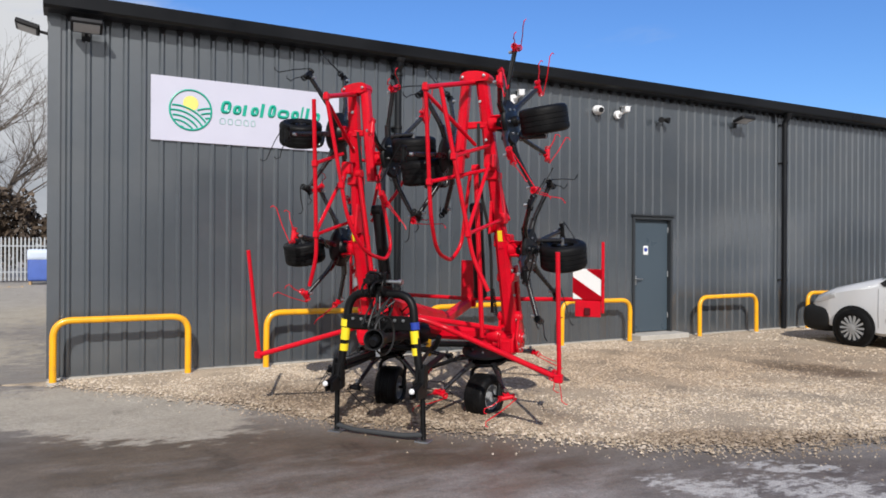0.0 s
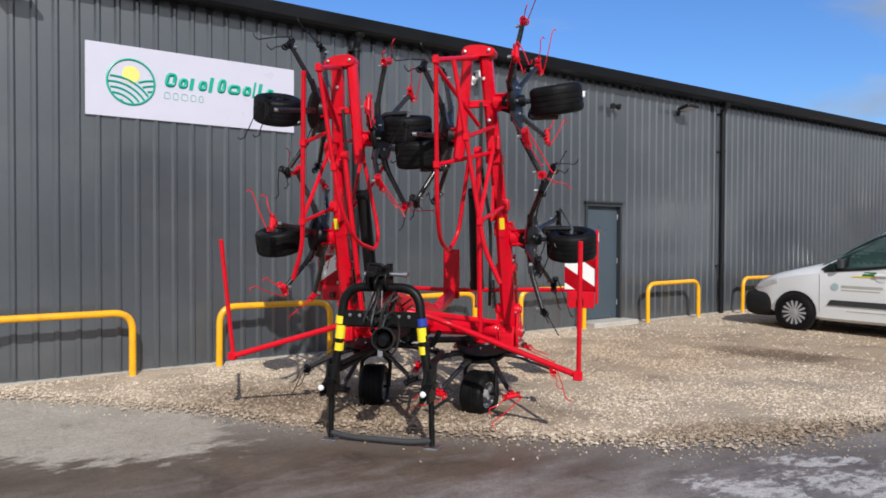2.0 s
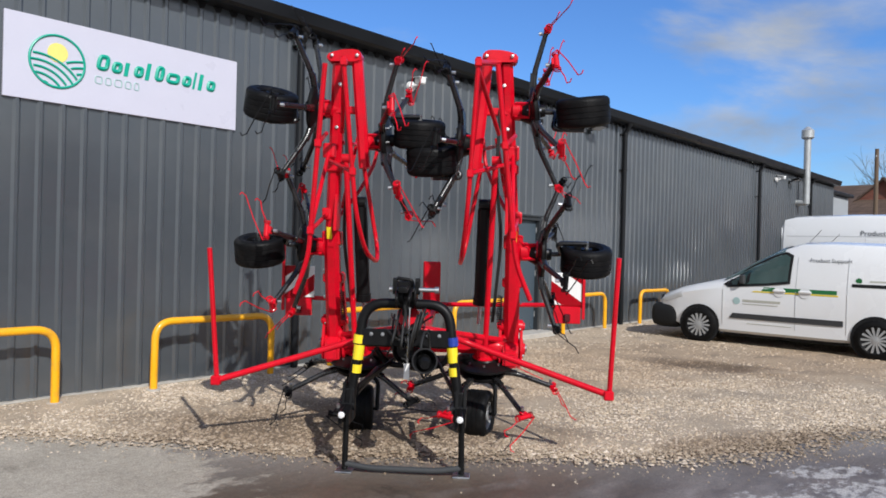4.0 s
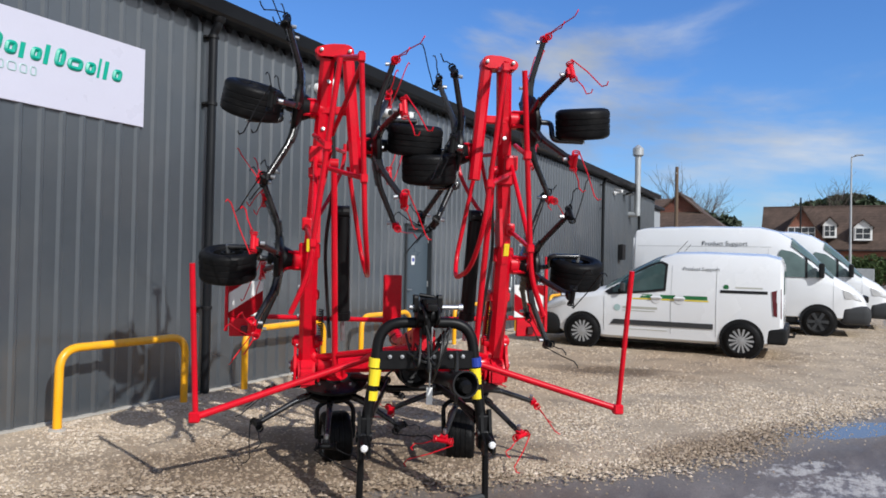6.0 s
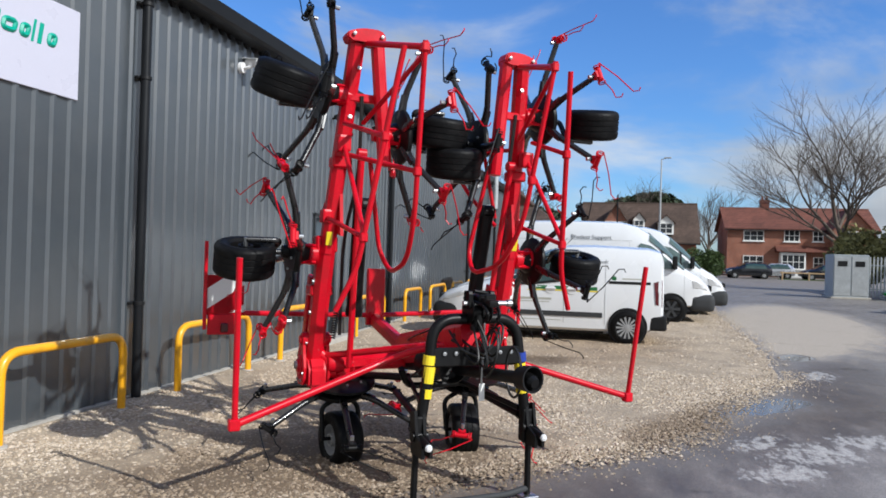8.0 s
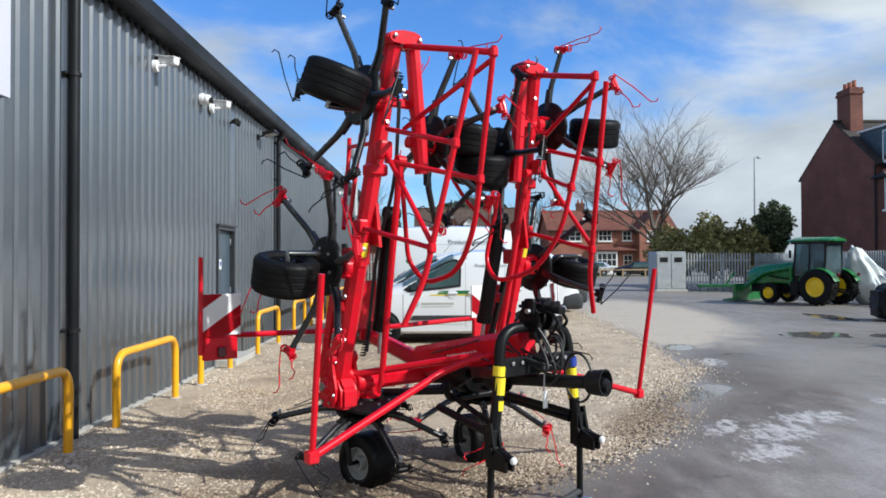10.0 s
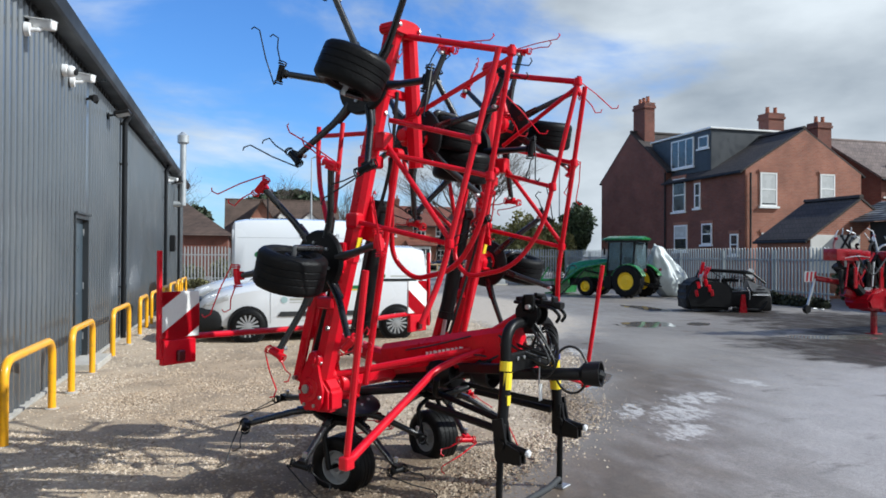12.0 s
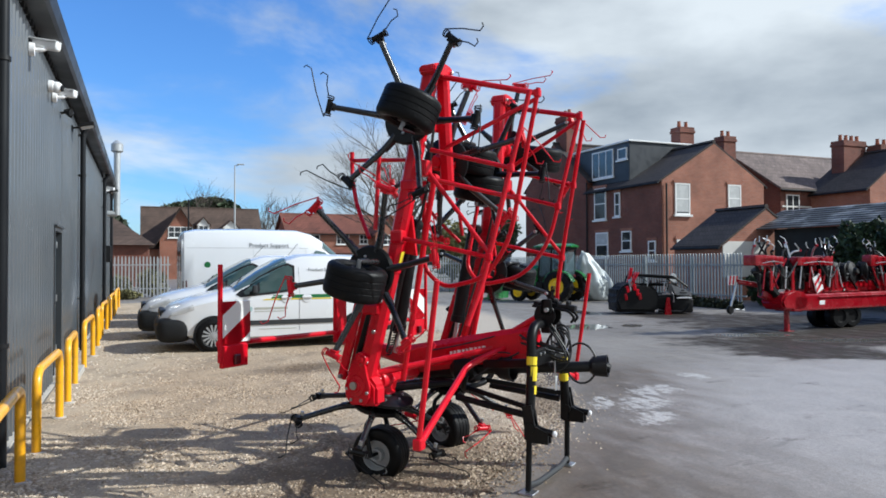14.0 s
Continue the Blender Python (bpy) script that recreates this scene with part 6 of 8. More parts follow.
def tractor():
    t = empty("tractor", pose(24.60, -17.1, 0, 0, 0, -58) @ Matrix.Diagonal((0.88, 0.90, 0.93, 1.0)), "green compact tractor with yellow wheels and a glazed cab", "tractor")
    # front towards +y
    part("bonnet", loft([(0.50, 0.80, 1.32, 1.64, 0.40, 0.31), (1.15, 0.78, 1.30, 1.62, 0.40, 0.31), (2.0, 0.76, 1.24, 1.53, 0.38, 0.29), (2.62, 0.76, 1.18, 1.42, 0.36, 0.26), (2.84, 0.80, 1.10, 1.28, 0.29, 0.20)]), GREEN, t, smooth=0.5)
    part("grille", rbox((-0.27, 2.70, 0.84), (0.27, 2.87, 1.22), 0.04, 2), BLACKPL, t)
    part("chassis", rbox((-0.24, -0.8, 0.42), (0.24, 2.70, 0.84), 0.04, 2), BLACK, t)
    part("front_axle", beam(bmesh.new(), (-0.75, 1.52, 0.42), (0.75, 1.52, 0.42), 0.14, 0.16, (0, 0, 1)), BLACK, t)
    part("cab_base", rbox((-0.58, -0.70, 0.66), (0.58, 0.58, 1.22), 0.08, 3), BLACK, t)
    part("step", rbox((-0.86, 0.22, 0.34), (-0.56, 0.56, 0.90), 0.03, 2), BLACK, t)
    roof = part("roof", loft([(-1.02, 2.44, 2.47, 2.50, 0.52, 0.44), (-0.88, 2.42, 2.50, 2.58, 0.68, 0.50), (0.55, 2.42, 2.50, 2.60, 0.70, 0.50), (0.80, 2.42, 2.46, 2.51, 0.64, 0.48)]), GREEN, t, "rounded green cab roof", smooth=0.6)
    part("roof_lining", rbox((-0.62, -0.90, 2.33), (0.62, 0.66, 2.425), 0.02, 2), BLACKPL, roof)
    for x in (-0.6, 0.6):
        s = 1 if x > 0 else -1
        for y, yt in ((0.54, 0.46), (-0.70, -0.78), (-0.10, -0.14)):
            part("cab_post", tube([(x, y, 1.08), (x * 0.98, yt, 2.38)], 0.042, 8), BLACK, t)
        part("side_glass", rbox((x - 0.006, -0.72, 1.14), (x + 0.006, 0.48, 2.34), 0.002, 1), CABGLASS, t)
        fender = part("fender", sweep(bmesh.new(), [(s * 0.78, -0.58 + 0.78 * math.cos(a), 0.64 + 0.76 * math.sin(a)) for a in [math.pi * (0.12 + 0.76 * k / 10) for k in range(11)]], 0.20, 8, 0.18), GREEN, t, smooth=0.7)
        part("tail_lamp", rbox((s * 0.74 - 0.09, -1.36, 1.12), (s * 0.74 + 0.09, -1.30, 1.24), 0.015, 1), TAIL, fender)
        farm_wheel(t, s * 0.95, -0.55, 0.70, 0.42, s)
        farm_wheel(t, s * 0.80, 1.52, 0.42, 0.28, s)
        part("loader_post", beam(bmesh.new(), (s * 0.50, 0.72, 0.72), (s * 0.50, 0.72, 1.50), 0.12, 0.16, (0, 1, 0)), GREEN, t)
        arm = part("loader_arm", tube(bend([(s * 0.50, 0.62, 1.46), (s * 0.50, 1.95, 1.20), (s * 0.50, 3.15, 0.40)], 0.2), 0.075, 8), GREEN, t, smooth=0.9)
        part("loader_ram", tube([(s * 0.50, 0.72, 0.95), (s * 0.50, 1.70, 1.10)], 0.035, 8), BLACK, arm)
        part("mirror", rbox((s * 0.84 - 0.07, 0.52, 1.80), (s * 0.84 + 0.07, 0.57, 2.10), 0.02, 2), BLACKPL, t)
        part("headlamp", lathe(bmesh.new(), [(0, 0), (0.07, 0), (0.07, 0.03), (0, 0.03)], 14, spin_to((s * 0.18, 2.82, 1.24), (0, 1, 0.1))), LAMPGLASS, t)
        part("lift_arm", tube([(s * 0.32, -0.75, 0.62), (s * 0.40, -1.55, 0.48)], 0.04, 8), BLACK, t)
    part("front_glass", rbox((-0.56, 0.48, 1.14), (0.56, 0.495, 2.34), 0.002, 1), CABGLASS, t)
    part("rear_glass", rbox((-0.56, -0.76, 1.14), (0.56, -0.745, 2.34), 0.002, 1), CABGLASS, t)
    part("seat", rbox((-0.24, -0.55, 1.1), (0.24, -0.05, 1.72), 0.08, 3), BLACKPL, t)
    part("steering_wheel", tube([(0.19 * math.cos(a), 0.22 + 0.10 * math.sin(a), 1.52 + 0.16 * math.sin(a)) for a in [0.35 * k for k in range(18)]], 0.018, 6), BLACKPL, t)
    part("bucket", prism(bmesh.new(), [(3.02, 0.06), (3.62, 0.03), (3.64, 0.08), (3.14, 0.16), (3.09, 0.74), (2.98, 0.74)], "x", -0.92, 0.92), GREEN, t, "green loader bucket")
    part("exhaust", tube([(0.34, 0.80, 1.5), (0.34, 0.76, 2.25)], 0.04, 8), BLACK, t)


tractor()
# sheet draped in a slope over something behind the tractor
wr = empty("wrapped_implement", pose(24.45, -19.25, 0), "implement wrapped in loose white plastic sheet", "implement")
bm = bmesh.new()
bmesh.ops.create_icosphere(bm, subdivisions=4, radius=1.0)
for v_ in bm.verts:
    p = v_.co
    z = max(0.0, p.z * 1.12 + 0.95)
    k = 1.0 - 0.62 * (z / 2.07) + 0.12 * noise.noise(p * 2.2) + 0.07 * noise.noise(p * 6.0)
    fold = 0.07 * math.sin(7.0 * math.atan2(p.y, p.x) + 3.0 * noise.noise(p * 1.7)) * (1 - z / 2.3)
    v_.co = Vector((p.x * (0.70 * k + fold), p.y * (0.98 * k + fold) + 0.85 * (z / 2.07) ** 1.2, z * (1 + 0.08 * noise.noise(p * 3))))
part("sheet", bm, WRAP, wr, smooth=1.0)

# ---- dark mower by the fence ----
# machine red made darker, to put the shade of the facing side into the colour
SHADEDRED = mat("shaded_red_machine_paint", (0.29, 0.002, 0.009), 0.26, var=0.14, scale=3, coat=0.2, spec=0.35, dirt=(0.16, 0.02, 0.02), dirt_amount=0.45)
mw = empty("mower", pose(17.35, -16.2, 0, 0, 0, -108) @ Matrix.Diagonal((0.82, 0.95, 1.06, 1.0)), "dark folded disc mower with a black skirt and red fittings", "mower")
bm = bmesh.new()
prism(bm, [(-1.45, 0.06), (0.05, 0.06), (0.15, 0.5), (0.0, 0.78), (-0.35, 0.92), (-1.05, 0.95), (-1.40, 0.80), (-1.58, 0.45)], "y", -0.55, 0.55)
bmesh.ops.bevel(bm, geom=list(bm.edges), offset=0.09, segments=3, affect="EDGES")
bmesh.ops.subdivide_edges(bm, edges=list(bm.edges), cuts=2, use_grid_fill=True)
for v_ in bm.verts:
    v_.co += Vector((0.03, 0.05, 0.03)) * noise.noise(v_.co * 3.5)
CANVAS = mat("black_canvas_skirt", (0.008, 0.008, 0.009), 0.6, var=0.25, scale=3, bump=0.5, spec=0.22)
part("skirt", bm, CANVAS, mw, "black canvas skirt", smooth=0.6)
part("cutter_bed", rbox((0.0, -0.45, 0.14), (1.25, 0.45, 0.56), 0.09, 3), CANVAS, mw)
part("cutter_skid", tube(bend([(0.1, -0.5, 0.1), (1.1, -0.5, 0.06), (1.32, -0.5, 0.3)], 0.15), 0.05, 8), BLACK, mw)
part("cover_frame", tube(bend([(-0.9, -0.4, 0.85), (-0.75, -0.4, 1.18), (0.75, -0.4, 1.12), (1.3, -0.4, 0.80)], 0.15), 0.035, 8), BLACK, mw)
part("cover_frame", tube(bend([(-0.9, 0.4, 0.85), (-0.75, 0.4, 1.18), (0.75, 0.4, 1.12), (1.3, 0.4, 0.80)], 0.15), 0.035, 8), BLACK, mw)
part("top_cover", rbox((-0.7, -0.42, 1.08), (0.85, 0.42, 1.16), 0.04, 2, Matrix.Rotation(radians(3), 4, "Y")), BLACK, mw)
for x, z, m_ in ((-1.02, 0.70, SHADEDRED), (-0.92, 0.88, RED), (-0.80, 1.02, STEEL), (-0.70, 0.84, RED), (-0.62, 0.66, RED), (-0.56, 0.52, SHADEDRED)):
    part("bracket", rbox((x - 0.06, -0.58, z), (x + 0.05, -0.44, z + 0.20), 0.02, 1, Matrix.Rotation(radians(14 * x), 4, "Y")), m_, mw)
mr = random.Random(3)
# pale end cover, with dark slots and a bent lip
cover = part("end_cover", prism(bmesh.new(), [(0.58, 0.90), (0.95, 0.78), (1.36, 0.66), (1.40, 0.52), (1.05, 0.50), (0.74, 0.60)], "y", -0.56, -0.10), STEEL, mw, "bare metal end cover with dark slots")
for k in range(3):
    part("slot", rbox((0.86 + 0.05 * k, -0.575, 0.545 + 0.075 * k), (1.30 - 0.10 * k, -0.561, 0.575 + 0.075 * k), 0.006, 1), BLACKPL, cover)
part("cover_lip", rbox((0.80, -0.59, 0.47), (1.38, -0.50, 0.50), 0.008, 1), WHITEPL, cover)
part("cover_strap", tube(bend([(0.56, -0.58, 0.70), (0.66, -0.60, 0.56), (0.66, -0.60, 0.36)], 0.05), 0.018, 6), STEEL, cover)
part("end_skirt", rbox((0.60, -0.52, 0.04), (1.50, 0.45, 0.48), 0.10, 3), CANVAS, mw, smooth=0.6)
for k in range(7):
    x = -0.55 + 0.17 * k
    part("spring_arm", tube([(x, -0.50, 0.62 + mr.uniform(0, 0.1)), (x + mr.uniform(0.02, 0.16), -0.46, 1.02)], 0.018, 7), (BLACK, STEEL, BLACK, BLACK)[k % 4], mw)
for k in range(3):
    part("red_hose", tube(bend([(-1.02 + 0.07 * k, -0.5, 0.72), (-0.98 + 0.05 * k, -0.62, 1.0), (-0.82 + 0.08 * k, -0.5, 1.26)], 0.12, 4), 0.014, 6), RED, mw)
part("mast_plate", rbox((-0.92, -0.56, 0.84), (-0.87, -0.52, 1.16), 0.012, 1, Matrix.Rotation(radians(-8), 4, "Y")), WHITEPL, mw, "pale mast plate")
part("cross_tube", tube([(-1.0, 0.3, 0.86), (1.2, 0.3, 0.86)], 0.045, 10), BLACK, mw)
part("mower_hose", tube(bend([(-0.7, 0.2, 1.3), (-0.2, -0.5, 0.9), (0.4, -0.5, 1.0), (0.9, -0.4, 0.9)], 0.2), 0.016, 6), HOSE, mw)
part("side_flap", rbox((-1.5, -0.4, 0.10), (-1.38, 0.5, 0.75), 0.03, 2), RUBBER, mw)
part("headstock", beam(bmesh.new(), (-0.95, 0.1, 0.6), (-0.75, 0.0, 1.38), 0.10, 0.14, (0, 1, 0)), RED, mw)
part("strut", tube([(-0.7, 0.25, 1.3), (-0.45, 0.3, 0.82)], 0.03, 8), RED, mw)
part("drum", lathe(bmesh.new(), [(0, -0.05), (0.15, -0.05), (0.15, 0.4), (0, 0.4)], 18, spin_to((1.18, 0, 0.62), (0, 1, 0))), BLACK, mw, smooth=0.6)
part("stand", prism(bmesh.new(), [(0.28, 0.0), (0.55, 0.0), (0.47, 0.50), (0.36, 0.50)], "y", -0.66, -0.60), SHADEDRED, mw, "red stand plate")
part("marker_disc", lathe(bmesh.new(), [(0, 0), (0.15, 0), (0.15, 0.01), (0, 0.01)], 20, spin_to((1.15, 0.45, 1.05), (0, 1, 0))), WHITE, mw)

# ---- the other red machine ----
rm = empty("red_implement", pose(11.2, -15.1, -0.08, 0, 0, -84), "large red trailed implement with raised black and steel tine rotors", "implement")
# body in the darkened red, so its shaded side is coloured in
part("main_beam", rbox((0.0, -0.3, 0.56), (7.5, 0.25, 0.96), 0.06, 3), SHADEDRED, rm)
part("top_chord", rbox((0.95, 0.04, 0.97), (7.4, 0.30, 1.24), 0.03, 2), SHADEDRED, rm)
part("front_leg", beam(bmesh.new(), (0.15, 0, 0.06), (0.15, 0, 0.75), 0.12, 0.12, (1, 0, 0)), SHADEDRED, rm)
part("leg_foot", rbox((0.03, -0.12, 0.08), (0.27, 0.12, 0.10), 0.008, 1), SHADEDRED, rm)
part("nose", beam(bmesh.new(), (0.2, 0, 0.75), (-0.65, 0.1, 1.0), 0.16, 0.2), SHADEDRED, rm)
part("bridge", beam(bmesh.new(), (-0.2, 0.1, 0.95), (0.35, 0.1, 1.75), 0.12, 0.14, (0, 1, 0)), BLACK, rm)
part("hitch_bar", tube([(-0.5, 0.1, 1.16), (-1.40, 0.15, 1.28)], 0.06, 10), SHADEDRED, rm)
board = part("marker_board", rbox((-1.66, 0.16, 1.20), (-1.36, 0.18, 1.42), 0.004, 1), WHITE, rm, "red and white striped marker board")
for x in (-1.64, -1.53, -1.42):
    part("marker_stripe", prism(bmesh.new(), [(x, 1.21), (x + 0.05, 1.21), (x + 0.08, 1.41), (x + 0.03, 1.41)], "y", 0.154, 0.158), RED, board)
part("jack_wheel", lathe(bmesh.new(), [(0, -0.04), (0.08, -0.04), (0.10, 0.0), (0.08, 0.04), (0, 0.04)], 16, spin_to((-1.62, 0.15, 0.64), (0, 1, 0))), RUBBER, rm, smooth=0.5)
part("hitch_stand", tube([(-1.40, 0.15, 1.26), (-1.62, 0.15, 0.66)], 0.028, 8), STEEL, rm)
part("stand_foot", tube([(-1.62, 0.15, 0.66), (-1.15, 0.15, 0.62)], 0.018, 8), STEEL, rm)
for k in range(24):
    part("red_rib", rbox((1.1 + 0.2 * k, 0.012, 1.10), (1.22 + 0.2 * k, 0.038, 1.19), 0.006, 1), RED, rm)
part("rub_rail", rbox((0.9, -0.335, 0.86), (7.3, -0.302, 0.90), 0.01, 1), SHADEDRED, rm)
part("number_bar", rbox((0.95, -0.308, 0.70), (1.15, -0.302, 0.80), 0.002, 1), WHITE, rm)
tilted = part("white_board", rbox((-0.14, -0.012, -0.20), (0.14, 0.012, 0.20), 0.004, 1, Matrix.Translation((1.08, -0.18, 1.20)) @ Matrix.Rotation(radians(-24), 4, "Y")), WHITE, rm, "tilted red and white warning board")
for q in (-0.10, 0.06):
    part("board_stripe", prism(bmesh.new(), [(-0.135, q - 0.07), (0.135, q + 0.05), (0.135, q + 0.12), (-0.135, q)], "y", -0.018, -0.014), RED, tilted).matrix_basis = Matrix.Translation((1.08, -0.18, 1.20)) @ Matrix.Rotation(radians(-24), 4, "Y")
rr = random.Random(5)
for x, w_ in ((-0.62, 0.40), (1.04, 0.62), (3.9, 0.55), (6.2, 0.6)):
    z = 1.76 + rr.uniform(-0.03, 0.03)
    head = None
    for j in range(5):
        hx = x - w_ * 0.8 + 0.40 * w_ * j
        hw, hz = rr.uniform(0.10, 0.20) * (1 + w_ * 0.5), rr.uniform(0.07, 0.14)
        blk = rbox((hx - hw, -0.17, z - hz), (hx + hw, rr.uniform(0.02, 0.18), z + hz * rr.uniform(0.6, 1.1)), 0.03, 2, None)
        if head is None:
            head = part("cross_head", blk, SHADEDRED, rm, smooth=0.5)
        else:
            part("head_casting", blk, SHADEDRED, head, smooth=0.5)
    # added pale strip that stands in for the curved highlight along the head
    part("highlight_strip", tube(bend([(x - w_ * 0.9, -0.22, z - 0.07), (x, -0.24, z - 0.02), (x + w_ * 0.9, -0.22, z - 0.06)], 0.3), 0.010, 6), STEEL, head)
    for q, c_, t_ in ((-0.55, BLACK, 0.05), (-0.25, SHADEDRED, 0.06), (0.30, SHADEDRED, 0.10), (0.62, BLACK, 0.05)):
        part("upright", beam(bmesh.new(), (x + q * w_ * 1.4 + 0.12, 0.06 + rr.uniform(-0.12, 0.12), 0.94), (x + q * w_, 0.06, z - 0.08), t_, t_ * 1.4, (0, 1, 0)), c_, rm)
    for q, r_ in ((0.15, 0.22), (0.62, 0.32), (0.98, 0.27), (1.55, 0.30)):
        zz = z - 0.28 + rr.uniform(-0.12, 0.06)
        part("rotor_disc", lathe(bmesh.new(), [(0, -0.06), (r_ * 0.9, -0.05), (r_, 0.0), (r_ * 0.85, 0.05), (0.10, 0.08), (0.07, 0.15), (0, 0.15)], 22, spin_to((x + q * 1.15, 0.10 + rr.uniform(-0.1, 0.1), zz), (rr.uniform(-0.4, 0.4), -1, 0.25))), BLACK, rm, smooth=0.5)
    for q in (1.35, 2.15):
        wheel_at("wheel", Matrix.Translation((x + q, 0.02, z - 0.30 + rr.uniform(-0.05, 0.05))) @ Matrix.Rotation(radians(70 + 30 * q), 4, "Z"), rm, 0.24, 0.20, BLACK)
    for j in range(9):
        a = 0.25 + j * 0.33 + rr.uniform(-0.15, 0.15)
        c0 = Vector((x + rr.uniform(-0.3, 0.9), rr.uniform(-0.15, 0.15), z + 0.06))
        e = c0 + Vector((0.34 * math.cos(a), rr.uniform(-0.3, 0.3), 0.05 + 0.30 * abs(math.sin(a))))
        arm_ = part("tine_arm", tube(bend([c0, (c0 + e) / 2 + Vector((rr.uniform(-0.1, 0.1), 0, 0.06)), e], 0.08, 3), 0.024, 6), BLACK if j % 3 else STEEL, rm)
        part("clamp", rbox((-0.03, -0.03, -0.028), (0.03, 0.03, 0.028), 0.01, 1, Matrix.Translation(e)), SHADEDRED if j % 3 == 0 else BLACK, arm_)
        part("tine", tube(bend([e, e + Vector((rr.uniform(-0.12, 0.12), 0.02, 0.10)), e + Vector((rr.uniform(-0.16, 0.12), 0.03, 0.17))], 0.05, 3), 0.013, 5), STEEL, arm_)
    part("hose", tube(bend([(x, -0.2, z), (x + 0.3, -0.32, z - 0.50), (x + 0.9, -0.2, z - 0.05)], 0.25), 0.018, 6), HOSE, rm)
    for j in range(6):
        xx = x - 0.35 + 0.26 * j
        part("side_plate", rbox((xx, -0.24, 1.02 + rr.uniform(0, 0.1)), (xx + 0.09, -0.20, 1.50 + rr.uniform(-0.1, 0.15)), 0.012, 1, Matrix.Translation((0, rr.uniform(0, 0.2), 0))), SHADEDRED if j % 3 else BLACK, rm)
        part("push_rod", tube([(xx + 0.05, -0.18, 1.10), (xx + rr.uniform(-0.25, 0.3), -0.12, 1.62)], 0.02, 7), STEEL if j % 2 else SHADEDRED, rm)
    part("link_rod", tube([(x + 0.1, -0.10, 1.10), (x + 0.70, -0.05, z + 0.04)], 0.03, 8), SHADEDRED, rm)
    part("cross_bar", tube([(x - 0.5, -0.05, 1.42 + rr.uniform(-0.08, 0.08)), (x + 1.5, -0.02, 1.40)], 0.035, 8), BLACK, rm)
# cast nose and the dark folding arm over it
bm = bmesh.new()
prism(bm, [(-0.32, 0.62), (0.40, 0.54), (0.55, 0.75), (0.50, 1.0), (0.05, 1.08), (-0.28, 0.98), (-0.42, 0.80)], "y", -0.30, 0.30)
bmesh.ops.bevel(bm, geom=list(bm.edges), offset=0.05, segments=2, affect="EDGES")
part("nose_casting", bm, SHADEDRED, rm, smooth=0.5)
part("folding_arm", beam(bmesh.new(), (-0.30, -0.05, 0.95), (-0.85, 0.10, 1.55), 0.16, 0.20, (0, 1, 0)), BLACK, rm)
for x in (2.0, 2.5, 5.5):
    for y in (-0.05, 0.42):
        part("wheel", lathe(bmesh.new(), [(0, -0.11), (0.14, -0.11), (0.16, -0.14), (0.26, -0.14), (0.30, -0.08), (0.30, 0.08), (0.26, 0.14), (0.16, 0.14), (0.14, 0.11), (0, 0.11)], 26, spin_to((x, y, 0.38), (0.15, 1, 0))), RUBBER, rm, "black tyre on a dark hub", smooth=0.5)
    part("wheel_leg", tube([(x, 0.18, 0.36), (x, 0.18, 0.65)], 0.05, 8), BLACK, rm)
for k in range(14):
    x = 0.1 + 0.4 * k
    c0 = Vector((x + rr.uniform(-0.1, 0.1), rr.uniform(-0.1, 0.3), rr.uniform(0.95, 1.3)))
    part("link_bar", tube([c0, c0 + Vector((rr.uniform(-0.35, 0.35), rr.uniform(-0.1, 0.15), rr.uniform(0.1, 0.45)))], 0.028, 7), BLACK, rm)

# ---- things fixed to the building ----
def flood_lamp(m):
    f = empty("flood_lamp", m, "black slim floodlight on a wall bracket", "lamp", "floodlights")
    part("head", rbox((-0.17, -0.36, -0.03), (0.17, -0.10, 0.03), 0.012, 1, Matrix.Rotation(radians(-14), 4, "X")), BLACKPL, f)
    part("lens", rbox((-0.14, -0.33, -0.036), (0.14, -0.13, -0.031), 0.002, 1, Matrix.Rotation(radians(-14), 4, "X")), LAMPGLASS, f, "frosted lamp lens")
    part("arm", tube([(0, 0, 0), (0, -0.12, 0.02)], 0.018, 8), BLACKPL, f)
    part("back_plate", rbox((-0.05, -0.012, -0.07), (0.05, 0.0, 0.05), 0.004, 1), BLACKPL, f)
    return f


fl = flood_lamp(pose(1.35, -0.03, 4.12))
copy_thing(fl, pose(12.57, -0.03, 4.02))
copy_thing(fl, pose(X0 - 0.01, 0.35, 4.18, 0, 0, -90))
copy_thing(fl, pose(25.4, -0.03, 4.05))


def bullet_camera(m):
    c = empty("security_camera", m, "white bullet security camera on a wall bracket", "camera", "security cameras")
    part("back_box", lathe(bmesh.new(), [(0, 0), (0.075, 0), (0.07, 0.05), (0, 0.055)], 18, spin_to((0, 0, 0), (0, -1, 0))), WHITEPL, c, smooth=0.6)
    part("arm", tube(bend([(0, -0.05, 0), (0, -0.12, 0.0), (0.03, -0.17, 0.04)], 0.03), 0.022, 10), WHITEPL, c, smooth=1.0)
    b = Matrix.Translation((0.05, -0.17, 0.07)) @ Matrix.Rotation(radians(62), 4, "Z") @ Matrix.Rotation(radians(-10), 4, "Y")
    part("body", rbox((-0.13, -0.05, -0.05), (0.17, 0.05, 0.05), 0.035, 3, b), WHITEPL, c, smooth=0.6)
    part("hood", rbox((-0.12, -0.058, 0.045), (0.22, 0.058, 0.058), 0.006, 1, b), WHITEPL, c)
    part("lens", lathe(bmesh.new(), [(0, 0), (0.04, 0), (0.042, 0.012), (0, 0.012)], 16, b @ spin_to((0.168, 0, 0), (1, 0, 0))), BLACKPL, c, "black glass lens")
    return c


